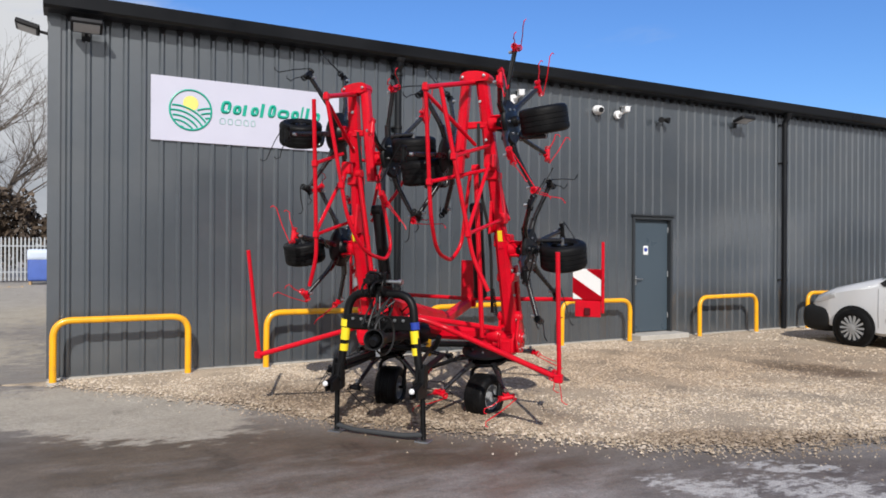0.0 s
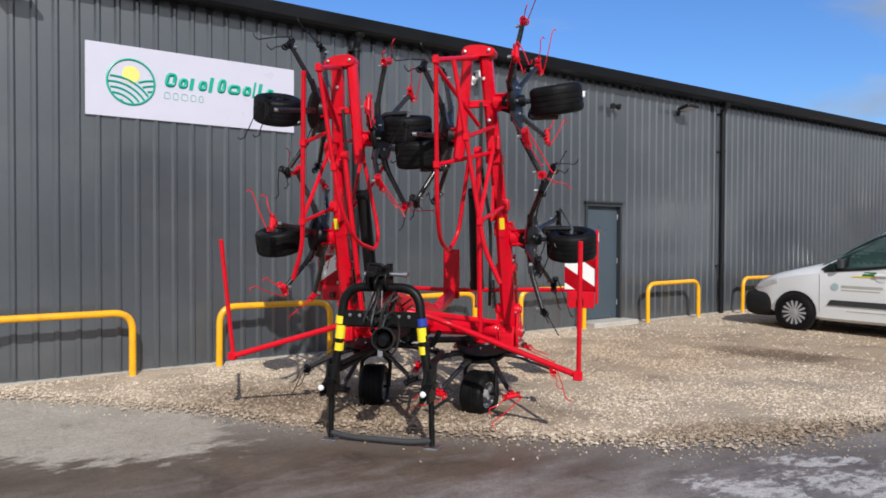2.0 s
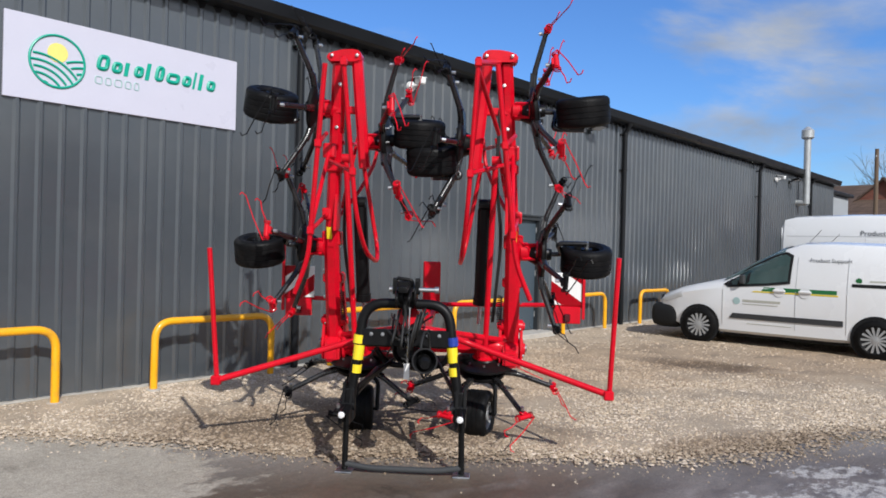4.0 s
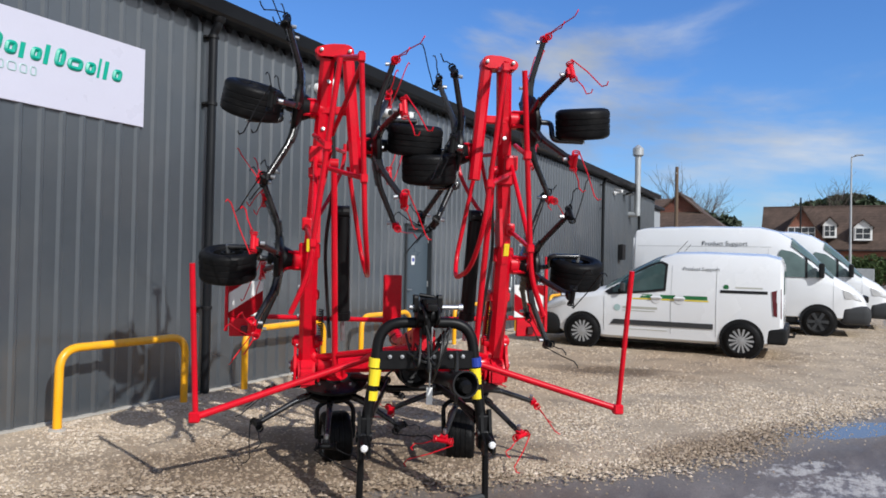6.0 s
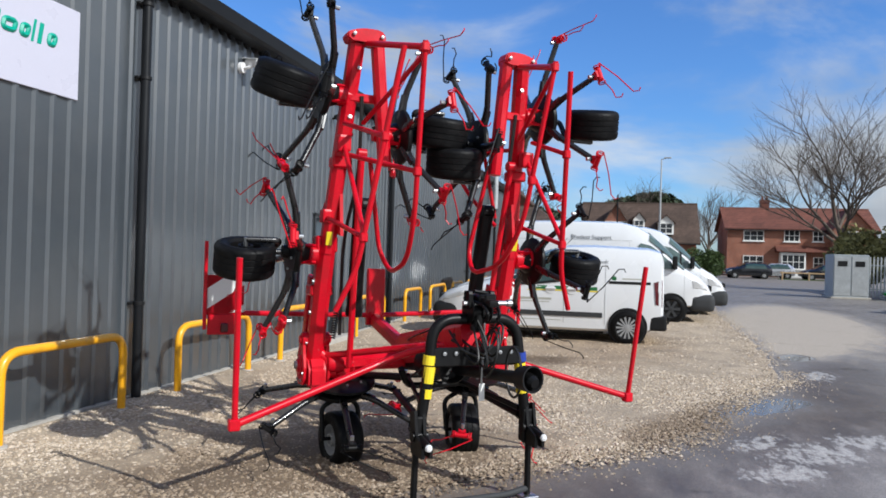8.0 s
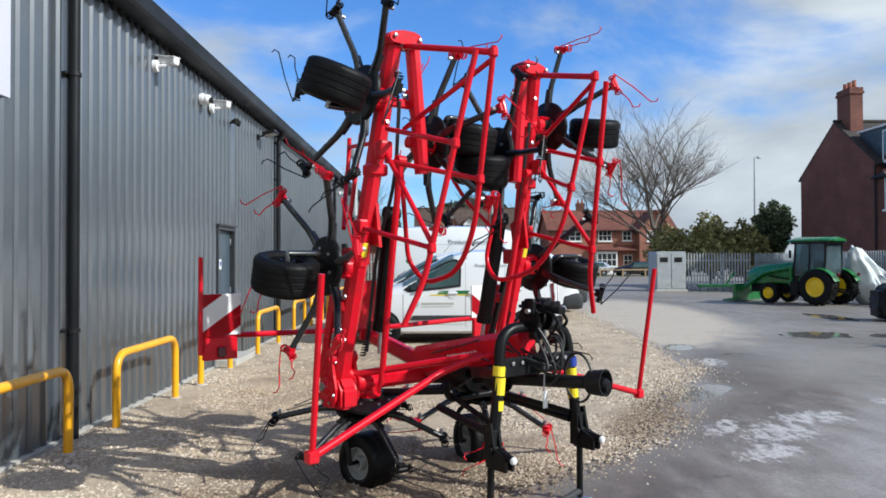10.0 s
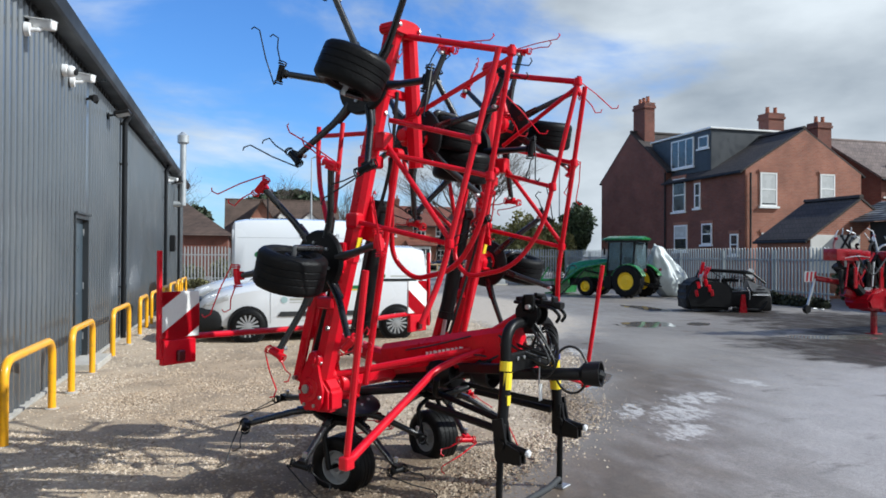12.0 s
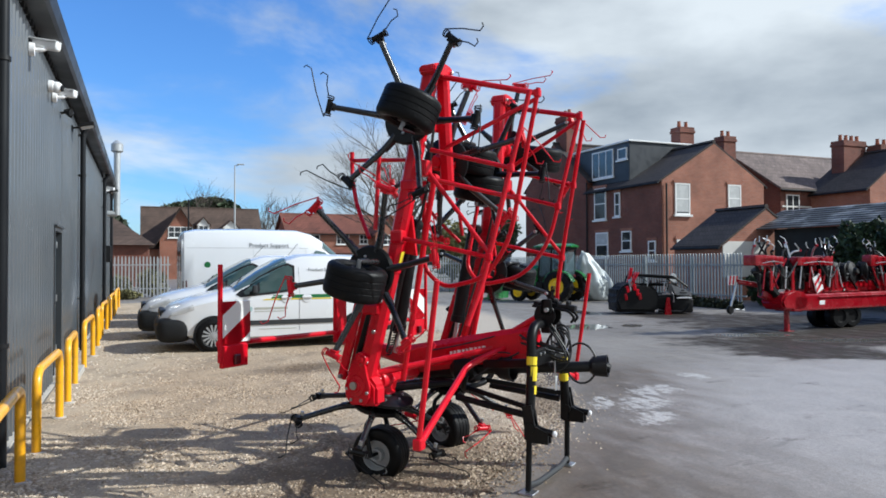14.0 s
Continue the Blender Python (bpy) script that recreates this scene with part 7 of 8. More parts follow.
bc = bullet_camera(pose(9.62, -0.03, 3.93))
copy_thing(bc, pose(7.45, -0.03, 3.98))
dome = empty("dome_camera", pose(9.16, -0.03, 3.97), "white turret security camera on the wall", "camera", "security cameras")
part("base", lathe(bmesh.new(), [(0, 0), (0.08, 0), (0.078, 0.05), (0.05, 0.07), (0, 0.07)], 20, spin_to((0, 0, 0), (0, -1, 0))), WHITEPL, dome, smooth=0.6)
bm = bmesh.new()
bmesh.ops.create_uvsphere(bm, u_segments=18, v_segments=12, radius=0.075)
bmesh.ops.translate(bm, verts=bm.verts, vec=(0, -0.09, -0.01))
part("ball", bm, WHITEPL, dome, smooth=2.0)
part("lens", lathe(bmesh.new(), [(0, 0), (0.045, 0), (0.04, 0.012), (0, 0.012)], 16, spin_to((-0.02, -0.155, -0.02), (-0.3, -1, -0.2))), BLACKPL, dome, "black glass lens")
sp = empty("wall_spotlight", pose(10.62, -0.03, 3.93), "small dark twin spotlight on the wall", "lamp")
for s in (-1, 1):
    part("head", lathe(bmesh.new(), [(0, 0), (0.025, 0), (0.05, 0.06), (0.052, 0.10), (0, 0.10)], 14, spin_to((0.05 * s, -0.06, 0.0), (0.5 * s, -1, -0.3))), BLACKPL, sp, smooth=0.6)
part("stem", tube([(0, 0, -0.03), (0, -0.07, -0.01)], 0.02, 8), BLACKPL, sp)
fluep = empty("flue_pipe", pose(26.25, -0.32, 0), "bright galvanised flue pipe with a cowl", "flue")
part("pipe", tube([(0, 0, 3.35), (0, 0, 5.55)], 0.11, 16), GALV, fluep, smooth=0.9)
part("cowl", lathe(bmesh.new(), [(0.13, 5.55), (0.2, 5.60), (0.2, 5.85), (0.05, 5.98), (0, 5.98)], 16), GALV, fluep, smooth=0.7)
part("elbow", tube([(0, 0, 3.4), (0, 0.34, 3.4)], 0.10, 12), GALV, fluep, smooth=0.9)
mbx = empty("meter_box", pose(24.9, -0.03, 1.7), "small dark meter box on the wall", "box")
part("case", rbox((-0.2, -0.16, 0), (0.2, 0, 0.55), 0.01, 1), BLACKPL, mbx)
copy_thing(bc, pose(24.0, -0.03, 4.0))

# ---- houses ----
# one brick in two tones: darkened as if shaded, and lighter as if sunlit
BRICK = brickwork("shaded_red_brick", (0.195, 0.060, 0.038), (0.135, 0.042, 0.029), (0.165, 0.125, 0.102))
BRICKLIT = brickwork("lit_red_brick", (0.335, 0.125, 0.075), (0.26, 0.092, 0.055), (0.29, 0.23, 0.19))
SLATE = tiled("dark_slate_roof", (0.060, 0.047, 0.041), 0.2)
CLAYTILE = tiled("red_clay_tile_roof", (0.20, 0.07, 0.045), 0.28)
BROWNTILE = tiled("brown_tile_roof", (0.11, 0.072, 0.053), 0.28)
FRAMEWHITE = mat("white_window_frame", (0.80, 0.80, 0.78), 0.4, var=0.03)
PANE = glassy("house_window_glass", (0.035, 0.04, 0.045))
BLIND = mat("pale_window_blind", (0.52, 0.53, 0.52), 0.25, var=0.12, scale=2)
PLASTERW = mat("white_plaster", (0.66, 0.64, 0.6), 0.85, var=0.1)
TERRA = mat("terracotta_pot", (0.33, 0.11, 0.06), 0.8)
DORMERC = mat("dark_lead_cladding", (0.03, 0.036, 0.045), 0.5, var=0.15)


def wall_frame(face, at):
    """Axes of a wall: along it, out of it. face names the way it looks: +x, -x, +y or -y."""
    out = {"+x": Vector((1, 0, 0)), "-x": Vector((-1, 0, 0)), "+y": Vector((0, 1, 0)), "-y": Vector((0, -1, 0))}[face]
    along = Vector((0, 1, 0)) if out.x else Vector((1, 0, 0))
    return Matrix(((along.x, out.x, 0, at[0]), (along.y, out.y, 0, at[1]), (0, 0, 1, at[2]), (0, 0, 0, 1)))


def window(house, face, at, w, h, bars=(1, 2), arch=True, blind=0.0):
    """A sash window set in a wall; at is the middle of its sill."""
    m = wall_frame(face, at)
    bm = bmesh.new()
    f = 0.075
    ring = [[bm.verts.new(m @ Vector((sx * (w / 2 - d), y, h / 2 + sz * (h / 2 - d)))) for sx, sz in ((-1, -1), (1, -1), (1, 1), (-1, 1))] for d, y in ((0, 0.03), (f, 0.03), (f, -0.03), (0, -0.03))]
    for a, b in zip(ring, ring[1:] + ring[:1]):
        for k in range(4):
            bm.faces.new((a[k], a[(k + 1) % 4], b[(k + 1) % 4], b[k]))
    fr = part("window", bm, FRAMEWHITE, house, "white framed sash window")
    for k in range(1, bars[0]):
        x = -w / 2 + w * k / bars[0]
        bm = bmesh.new()
        box(bm, (x - 0.03, -0.02, f), (x + 0.03, 0.024, h - f), m)
        part("mullion", bm, FRAMEWHITE, fr)
    for k in range(1, bars[1]):
        z = h * k / bars[1]
        bm = bmesh.new()
        box(bm, (-w / 2 + f, -0.02, z - 0.03), (w / 2 - f, 0.028, z + 0.03), m)
        part("meeting_rail", bm, FRAMEWHITE, fr)
    bm = bmesh.new()
    box(bm, (-w / 2 + f, 0.004, f), (w / 2 - f, 0.012, h - f), m)
    part("pane", bm, PANE, fr)
    if blind:
        bm = bmesh.new()
        box(bm, (-w / 2 + f, 0.0125, h - f - (h - 2 * f) * blind), (w / 2 - f, 0.016, h - f), m)
        part("blind", bm, BLIND, fr, "pale blind behind the glass")
    bm = bmesh.new()
    box(bm, (-w / 2 - 0.1, 0, -0.10), (w / 2 + 0.1, 0.10, 0.0), m)
    part("sill", bm, FRAMEWHITE, fr)
    if arch:
        bm = bmesh.new()
        box(bm, (-w / 2 - 0.1, 0, h), (w / 2 + 0.1, 0.035, h + 0.16), m)
        part("lintel", bm, PLASTERW if arch == "pale" else BRICKLIT, fr)
    return fr


def gabled(house, x0, x1, y0, y1, eaves, ridge, axis, wall_mat, roof_mat, over=0.25, part_name="wall", verge=None):
    """Walls with two gables and a pitched roof whose ridge runs along the axis."""
    bm = bmesh.new()
    if axis == "x":
        ym = (y0 + y1) / 2
        prism(bm, [(y0, 0), (y1, 0), (y1, eaves), (ym, ridge), (y0, eaves)], "x", x0, x1)
    else:
        xm = (x0 + x1) / 2
        prism(bm, [(x0, 0), (x1, 0), (x1, eaves), (xm, ridge), (x0, eaves)], "y", y0, y1)
    part(part_name, bm, wall_mat, house)
    a, b = (y0, y1) if axis == "x" else (x0, x1)
    mid, t = (a + b) / 2, 0.14 if verge is None else 0.09
    lip = over if verge is None else verge
    slope = (ridge - eaves) / (mid - a)
    for s, e in ((-1, a), (1, b)):
        eo, ez = e + s * over, eaves - slope * over
        bm = bmesh.new()
        prof = [(eo, ez + 0.02), (mid, ridge + 0.02), (mid, ridge + 0.02 + t), (eo, ez + 0.02 + t)]
        prism(bm, prof, axis, (x0 if axis == "x" else y0) - lip, (x1 if axis == "x" else y1) + lip)
        part("roof", bm, roof_mat, house)
    bm = bmesh.new()
    lo, hi = (x0 if axis == "x" else y0) - lip, (x1 if axis == "x" else y1) + lip
    prism(bm, [(mid - 0.14, ridge + 0.10), (mid + 0.14, ridge + 0.10), (mid + 0.06, ridge + 0.22), (mid - 0.06, ridge + 0.22)], axis, lo, hi)
    part("ridge", bm, roof_mat, house)
    for s, e in ((-1, a), (1, b)):
        pos_ = e + s * (over + 0.06)
        ez = eaves - slope * over
        pts = [(lo, pos_, ez), (hi, pos_, ez)] if axis == "x" else [(pos_, lo, ez), (pos_, hi, ez)]
        part("gutter", tube(pts, 0.06, 8), BLACKPL, house)


def chimney(house, x, y, z0, z1, w, d, brick, pots=3):
    bm = bmesh.new()
    box(bm, (x - w / 2, y - d / 2, z0), (x + w / 2, y + d / 2, z1 - 0.35))
    box(bm, (x - w / 2 - 0.06, y - d / 2 - 0.06, z1 - 0.35), (x + w / 2 + 0.06, y + d / 2 + 0.06, z1 - 0.2))
    box(bm, (x - w / 2 - 0.02, y - d / 2 - 0.02, z1 - 0.2), (x + w / 2 + 0.02, y + d / 2 + 0.02, z1))
    c = part("chimney", bm, brick, house, "brick chimney stack with clay pots")
    for k in range(pots):
        q = (k + 0.5) / pots - 0.5
        px, py = (x + q * w, y) if w >= d else (x, y + q * d)
        part("pot", lathe(bmesh.new(), [(0.10, z1), (0.12, z1 + 0.1), (0.10, z1 + 0.35), (0.12, z1 + 0.4), (0.08, z1 + 0.4)], 12, Matrix.Translation((px, py, 0))), TERRA, c)


# tall terrace house with rear wing beyond the fence
h = empty("terrace_house", pose(0, 0, 0), "tall red brick terrace house with dormer and rear wing", "house", "houses")
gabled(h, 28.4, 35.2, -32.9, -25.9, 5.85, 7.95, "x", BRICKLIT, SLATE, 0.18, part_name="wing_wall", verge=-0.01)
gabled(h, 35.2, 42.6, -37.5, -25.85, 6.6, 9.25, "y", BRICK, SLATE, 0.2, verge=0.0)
# skin over the wing's side, in the brick darkened to paint its shade
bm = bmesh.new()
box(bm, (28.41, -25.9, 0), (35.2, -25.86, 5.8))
part("shaded_side_wall", bm, BRICK, h, "red brick side wall with its shade put into the colour")
# flat-topped dormer
part("dormer", rbox((31.6, -31.5, 6.2), (37.2, -26.3, 8.4), 0.03, 1), DORMERC, h, "dark clad flat-roofed dormer")
part("dormer_fascia", rbox((31.5, -31.6, 8.4), (37.3, -26.2, 8.5), 0.02, 1), FRAMEWHITE, h)
window(h, "+y", (34.1, -26.27, 6.6), 2.1, 1.6, (3, 1), False)
window(h, "+y", (32.2, -26.27, 7.45), 0.85, 0.65, (1, 1), False)
window(h, "+y", (33.75, -25.83, 4.1), 1.15, 1.85, (1, 2), True)
window(h, "+y", (32.1, -25.83, 4.2), 0.5, 1.35, (1, 2), True)
window(h, "+y", (33.6, -25.83, 1.9), 1.2, 1.45, (1, 2), True, 0.5)
window(h, "+y", (31.3, -25.83, 2.25), 0.85, 1.1, (1, 2), True)
window(h, "+y", (29.15, -25.83, 1.7), 0.6, 1.05, (1, 2), True)
window(h, "-x", (28.37, -27.2, 4.1), 0.98, 1.65, (1, 2), True, 0.95)
window(h, "-x", (28.37, -30.75, 4.3), 0.9, 1.5, (1, 2), True, 0.95)
window(h, "-x", (28.37, -27.3, 1.2), 1.0, 1.6, (1, 2), True)
chimney(h, 38.6, -26.6, 7.5, 11.1, 1.3, 0.7, BRICK, 3)
chimney(h, 34.6, -32.7, 6.5, 10.1, 0.85, 1.1, BRICK, 2)
chimney(h, 34.6, -36.2, 5.0, 9.75, 0.85, 1.0, BRICK, 2)
part("drain_pipe", tube([(28.3, -26.1, 5.7), (28.3, -26.1, 0.1)], 0.05, 8), BLACKPL, h)
part("drain_pipe", tube([(35.0, -25.75, 6.4), (35.0, -25.75, 0.1)], 0.05, 8), BLACKPL, h)

h = empty("neighbour_house", pose(0, 0, 0), "red brick terrace house with slate roofs", "house", "houses")
gabled(h, 31.5, 40.0, -47.0, -37.6, 6.2, 8.9, "y", BRICK, tiled("weathered_tile_roof", (0.20, 0.15, 0.13), 0.28))
gabled(h, 27.5, 32.0, -47.5, -40.2, 5.9, 8.4, "x", BRICKLIT, SLATE, 0.18, part_name="wing_wall", verge=-0.01)
chimney(h, 31.0, -43.0, 7.0, 9.3, 0.9, 2.0, BRICK, 4)
chimney(h, 30.2, -44.9, 7.0, 9.05, 0.9, 1.2, BRICK, 2)
window(h, "-x", (27.47, -42.6, 4.0), 1.0, 1.3, (1, 2), True, 0.95)
window(h, "-x", (31.47, -38.6, 4.6), 1.1, 1.2, (2, 1), True)
bm = bmesh.new()
box(bm, (31.45, -40.2, 5.0), (31.49, -37.7, 5.1))
part("string_course", bm, PLASTERW, h)

# outhouse with a steep roof
h = empty("outhouse", pose(0, 0, 0), "brick outhouse with a steep dark tiled roof", "outhouse")
gabled(h, 21.8, 24.7, -28.5, -23.5, 2.3, 3.9, "x", BRICKLIT, SLATE, 0.12, verge=0.02)
bm = bmesh.new()
prism(bm, [(-23.52, 1.0), (-25.9, 1.0), (-25.9, 2.5), (-23.84, 2.5), (-23.52, 2.3)], "x", 21.76, 21.797)
part("plaster_patch", bm, PLASTERW, h, "pale plastered lower wall")
# long store with a corrugated roof
h = empty("store_shed", pose(0, 0, 0), "dark store shed with a ribbed grey roof", "shed")
bm = bmesh.new()
box(bm, (3.0, -32.0, 0), (21.2, -25.8, 3.0))
part("wall", bm, mat("dark_timber_boards", (0.014, 0.014, 0.012), 0.8, var=0.3, scale=2), h)
# dark sheet with whitish patches strewn over it
SHEETING = mat("patchy_fibre_sheet", (0.050, 0.050, 0.050), 0.6, var=0.35, scale=0.8, dirt=(0.45, 0.46, 0.46), dirt_amount=0.55)
for k in range(9):
    y0, z0 = -25.4 - 0.25 * k, 3.0 + 0.10 * k
    part("roof_sheet", prism(bmesh.new(), [(y0, z0), (y0, z0 + 0.05), (y0 - 0.29, z0 + 0.128), (y0 - 0.29, z0 + 0.09)], "x", 2.4, 22.4), SHEETING, h)

# houses across the road
h = empty("dormer_house", pose(0, 0, 0), "brown-roofed house with white gabled dormers", "house", "houses")
gabled(h, 80.0, 88.0, -13.2, -1.3, 3.6, 7.7, "y", BRICKLIT, BROWNTILE, 0.4)
gabled(h, 77.2, 84.0, -6.75, -2.75, 4.0, 7.2, "x", BRICKLIT, BROWNTILE, 0.3, "gable_wall")
window(h, "-x", (77.17, -4.75, 4.25), 2.4, 1.15, (4, 2), False)
for y, z, w in ((-7.2, 4.55, 1.0), (-10.05, 4.3, 1.35)):
    bm = bmesh.new()
    prism(bm, [(y - w / 2 - 0.12, z - 0.1), (y + w / 2 + 0.12, z - 0.1), (y + w / 2 + 0.12, z + 1.2), (y, z + 1.95), (y - w / 2 - 0.12, z + 1.2)], "x", 80.0, 83.0)
    part("dormer", bm, FRAMEWHITE, h, "white gabled dormer")
    window(h, "-x", (79.97, y, z), w, 1.15, (2, 2), False)
    for s in (-1, 1):
        bm = bmesh.new()
        prism(bm, [(y + s * (w / 2 + 0.28), z + 1.08), (y, z + 1.97), (y, z + 2.09), (y + s * (w / 2 + 0.3), z + 1.2)], "x", 79.8, 83.2)
        part("dormer_roof", bm, BROWNTILE, h)

h = empty("brick_villa", pose(0, 0, 0), "orange-red brick house with bay window and tiled roof", "house", "houses")
gabled(h, 80.0, 87.5, -30.5, -16.3, 5.1, 7.3, "y", BRICKLIT, CLAYTILE, 0.35)
gabled(h, 78.8, 83.0, -29.8, -26.2, 5.0, 7.0, "x", BRICKLIT, CLAYTILE, 0.3, "gable_wall")
for y, z, w, hh, b in ((-18.9, 3.75, 2.0, 1.1, (3, 2)), (-22.6, 3.75, 1.5, 1.25, (3, 2)), (-25.1, 3.8, 1.0, 1.1, (2, 2)), (-28.0, 3.7, 1.9, 1.2, (3, 2)), (-18.9, 1.0, 2.0, 1.2, (3, 2)), (-25.2, 0.9, 1.0, 1.3, (2, 2)), (-28.0, 1.0, 2.0, 1.3, (3, 2))):
    window(h, "-x", (79.97 if y > -26 else 78.77, y, z), w, hh, b, False)
part("bay", rbox((79.1, -23.8, 0), (80.1, -21.4, 2.6), 0.05, 1), FRAMEWHITE, h, "white bay window")
window(h, "-x", (79.07, -22.6, 0.9), 2.2, 1.5, (4, 2), False)
bm = bmesh.new()
prism(bm, [(-26.0, 2.62), (-21.0, 2.62), (-21.2, 2.75), (-25.8, 2.75)], "x", 78.9, 80.0)
prism(bm, [(78.8, 2.7), (80.0, 2.7), (80.0, 3.3)], "y", -26.0, -21.0)
part("canopy", bm, CLAYTILE, h)
chimney(h, 84.0, -20.6, 6.5, 8.4, 0.7, 0.9, BRICK, 2)
h = empty("bungalow", pose(0, 0, 0), "low house with a large brown hipped roof", "house", "houses")
part("wall", rbox((54.0, -1.6, 0), (66.0, 9.5, 3.0), 0.03, 1), BRICK, h)
bm = bmesh.new()
e_ = [bm.verts.new(p) for p in ((53.6, -2.0, 2.95), (66.4, -2.0, 2.95), (66.4, 9.9, 2.95), (53.6, 9.9, 2.95))]
r_ = [bm.verts.new(p) for p in ((60.0, 3.4, 6.9), (60.0, 9.9, 6.9))]
for f_ in ((e_[0], e_[1], r_[0]), (e_[1], e_[2], r_[1], r_[0]), (e_[2], e_[3], r_[1]), (e_[3], e_[0], r_[0], r_[1]), (e_[3], e_[2], e_[1], e_[0])):
    bm.faces.new(f_)
part("roof", bm, BROWNTILE, h)
h = empty("end_building", pose(0, 0, 0), "small pale grey building beyond the shed", "building")
part("wall", rbox((33.5, 1.2, 0), (38.5, 7.0, 4.4), 0.05, 1), mat("pale_grey_panels", (0.34, 0.36, 0.38), 0.6, var=0.1), h)
part("roof", rbox((33.3, 1.0, 4.4), (38.7, 7.2, 4.55), 0.03, 1), BLACKPL, h)
h = empty("side_house", pose(0, 0, 0), "red brick house partly hidden by the fence", "house", "houses")
gabled(h, 58.0, 64.0, 1.0, 6.0, 4.8, 7.0, "x", BRICK, BROWNTILE, 0.3)
window(h, "-x", (57.97, 3.2, 3.3), 1.2, 1.1, (2, 2), False)


# ---- palisade fences ----
def palisade(p0, p1, label, height=2.0, coat=GALV):
    p0, p1 = Vector((*p0, 0)), Vector((*p1, 0))
    way = p1 - p0
    f = empty("palisade_fence", Matrix.Translation(p0) @ Matrix.Rotation(math.atan2(way.y, way.x), 4, "Z"), label, "fence", "palisade fences")
    length = way.length
    bm = bmesh.new()
    prism(bm, [(-0.033, 0.06), (0.033, 0.06), (0.033, height - 0.12), (0.018, height - 0.03), (0.0, height), (-0.018, height - 0.03), (-0.033, height - 0.12)], "y", -0.012, 0.012)
    me = None
    for k in range(int(length / 0.155)):
        if me is None:
            ob = part("pale", bm, coat, f)
            me = ob.data
        else:
            ob = new("pale", me)
            ob.parent = f
        ob.location = (0.08 + 0.155 * k, 0, 0)
    for z in (0.45, height - 0.42):
        part("rail", rbox((0, 0.014, z - 0.03), (length, 0.06, z + 0.03), 0.004, 1), coat, f)
    k = 0
    while k <= length:
        part("post", rbox((k - 0.05, 0.062, 0), (k + 0.05, 0.17, height - 0.1), 0.006, 1), coat, f)
        k += 2.75
    return f


palisade((36.6, -15.9), (36.6, -20.1), "pale galvanised palisade fence at the end of the yard")
palisade((36.5, -20.2), (17.3, -20.2), "darker galvanised palisade fence along the yard", 1.95, DULLGALV)
palisade((35.5, 0.9), (35.5, -2.4), "short palisade fence beside the building's end")
palisade((-18.0, 28.0), (1.2, 28.0), "pale palisade fence behind the side yard", 2.05)
cab = empty("steel_cabinet", pose(36.3, -15.5, 0), "grey louvred steel cabinet by the fence", "cabinet")
part("case", rbox((-0.7, -0.75, 0.06), (0.7, 0.75, 2.05), 0.02, 1), mat("grey_cabinet_paint", (0.34, 0.37, 0.39), 0.5, var=0.1), cab)
part("plinth", rbox((-0.8, -0.85, 0), (0.8, 0.85, 0.08), 0.01, 1), CONC, cab)
for s in (-1, 1):
    part("door", rbox((-0.72, 0.37 * s - 0.34, 0.15), (-0.70, 0.37 * s + 0.34, 1.95), 0.006, 1), GALV, cab)
    part("louvre", rbox((-0.735, 0.37 * s - 0.2, 1.5), (-0.721, 0.37 * s + 0.2, 1.75), 0.004, 1), BLACKPL, cab)
ha = empty("green_harrow", pose(35.0, -18.3, 0, 0, 0, 80), "low green cultivator lying by the fence", "implement")
part("frame", rbox((-1.6, -0.3, 0.25), (1.6, 0.3, 0.36), 0.02, 1), GREEN, ha)
for k in range(9):
    part("leg", beam(bmesh.new(), (-1.5 + 0.37 * k, 0, 0.3), (-1.5 + 0.37 * k, 0.1, 0.0), 0.05, 0.03, (1, 0, 0)), GREEN, ha)
part("mast", beam(bmesh.new(), (0.2, 0, 0.36), (-0.2, 0, 1.0), 0.08, 0.08, (0, 1, 0)), GREEN, ha)

# ---- side yard seen past the corner ----
ib = empty("covered_stack", pose(0.8, 25.6, 0), "stack under a blue and white sheet on a pallet", "stack")
part("stack", rbox((-1.0, -0.6, 0.14), (1.3, 0.6, 1.30), 0.12, 3), mat("blue_tarpaulin", (0.07, 0.13, 0.42), 0.5, var=0.25, scale=2, bump=0.5), ib, smooth=0.7)
part("cover", rbox((-1.03, -0.63, 1.0), (1.33, 0.63, 1.5), 0.16, 3), mat("white_tarpaulin", (0.55, 0.62, 0.72), 0.5, var=0.15, scale=2, bump=0.5), ib, smooth=0.7)
WOOD = mat("raw_pallet_wood", (0.42, 0.29, 0.16), 0.8, var=0.25, scale=6)
for x in (-0.9, 0.1, 1.1):
    part("pallet_bearer", rbox((x - 0.05, -0.58, 0), (x + 0.05, 0.58, 0.14), 0.005, 1), WOOD, ib)
pl = empty("wooden_pallet", pose(-0.75, 23.1, 0.0, -62, 0, 0), "raw wooden pallet leaning by the stack", "pallet")
for k in range(5):
    part("slat", rbox((-0.5, 0.0 + 0.17 * k, 0.0), (0.5, 0.12 + 0.17 * k, 0.02), 0.003, 1), WOOD, pl)
for x in (-0.45, 0.0, 0.45):
    part("bearer", rbox((x - 0.04, 0.0, 0.021), (x + 0.04, 0.80, 0.10), 0.003, 1), WOOD, pl)

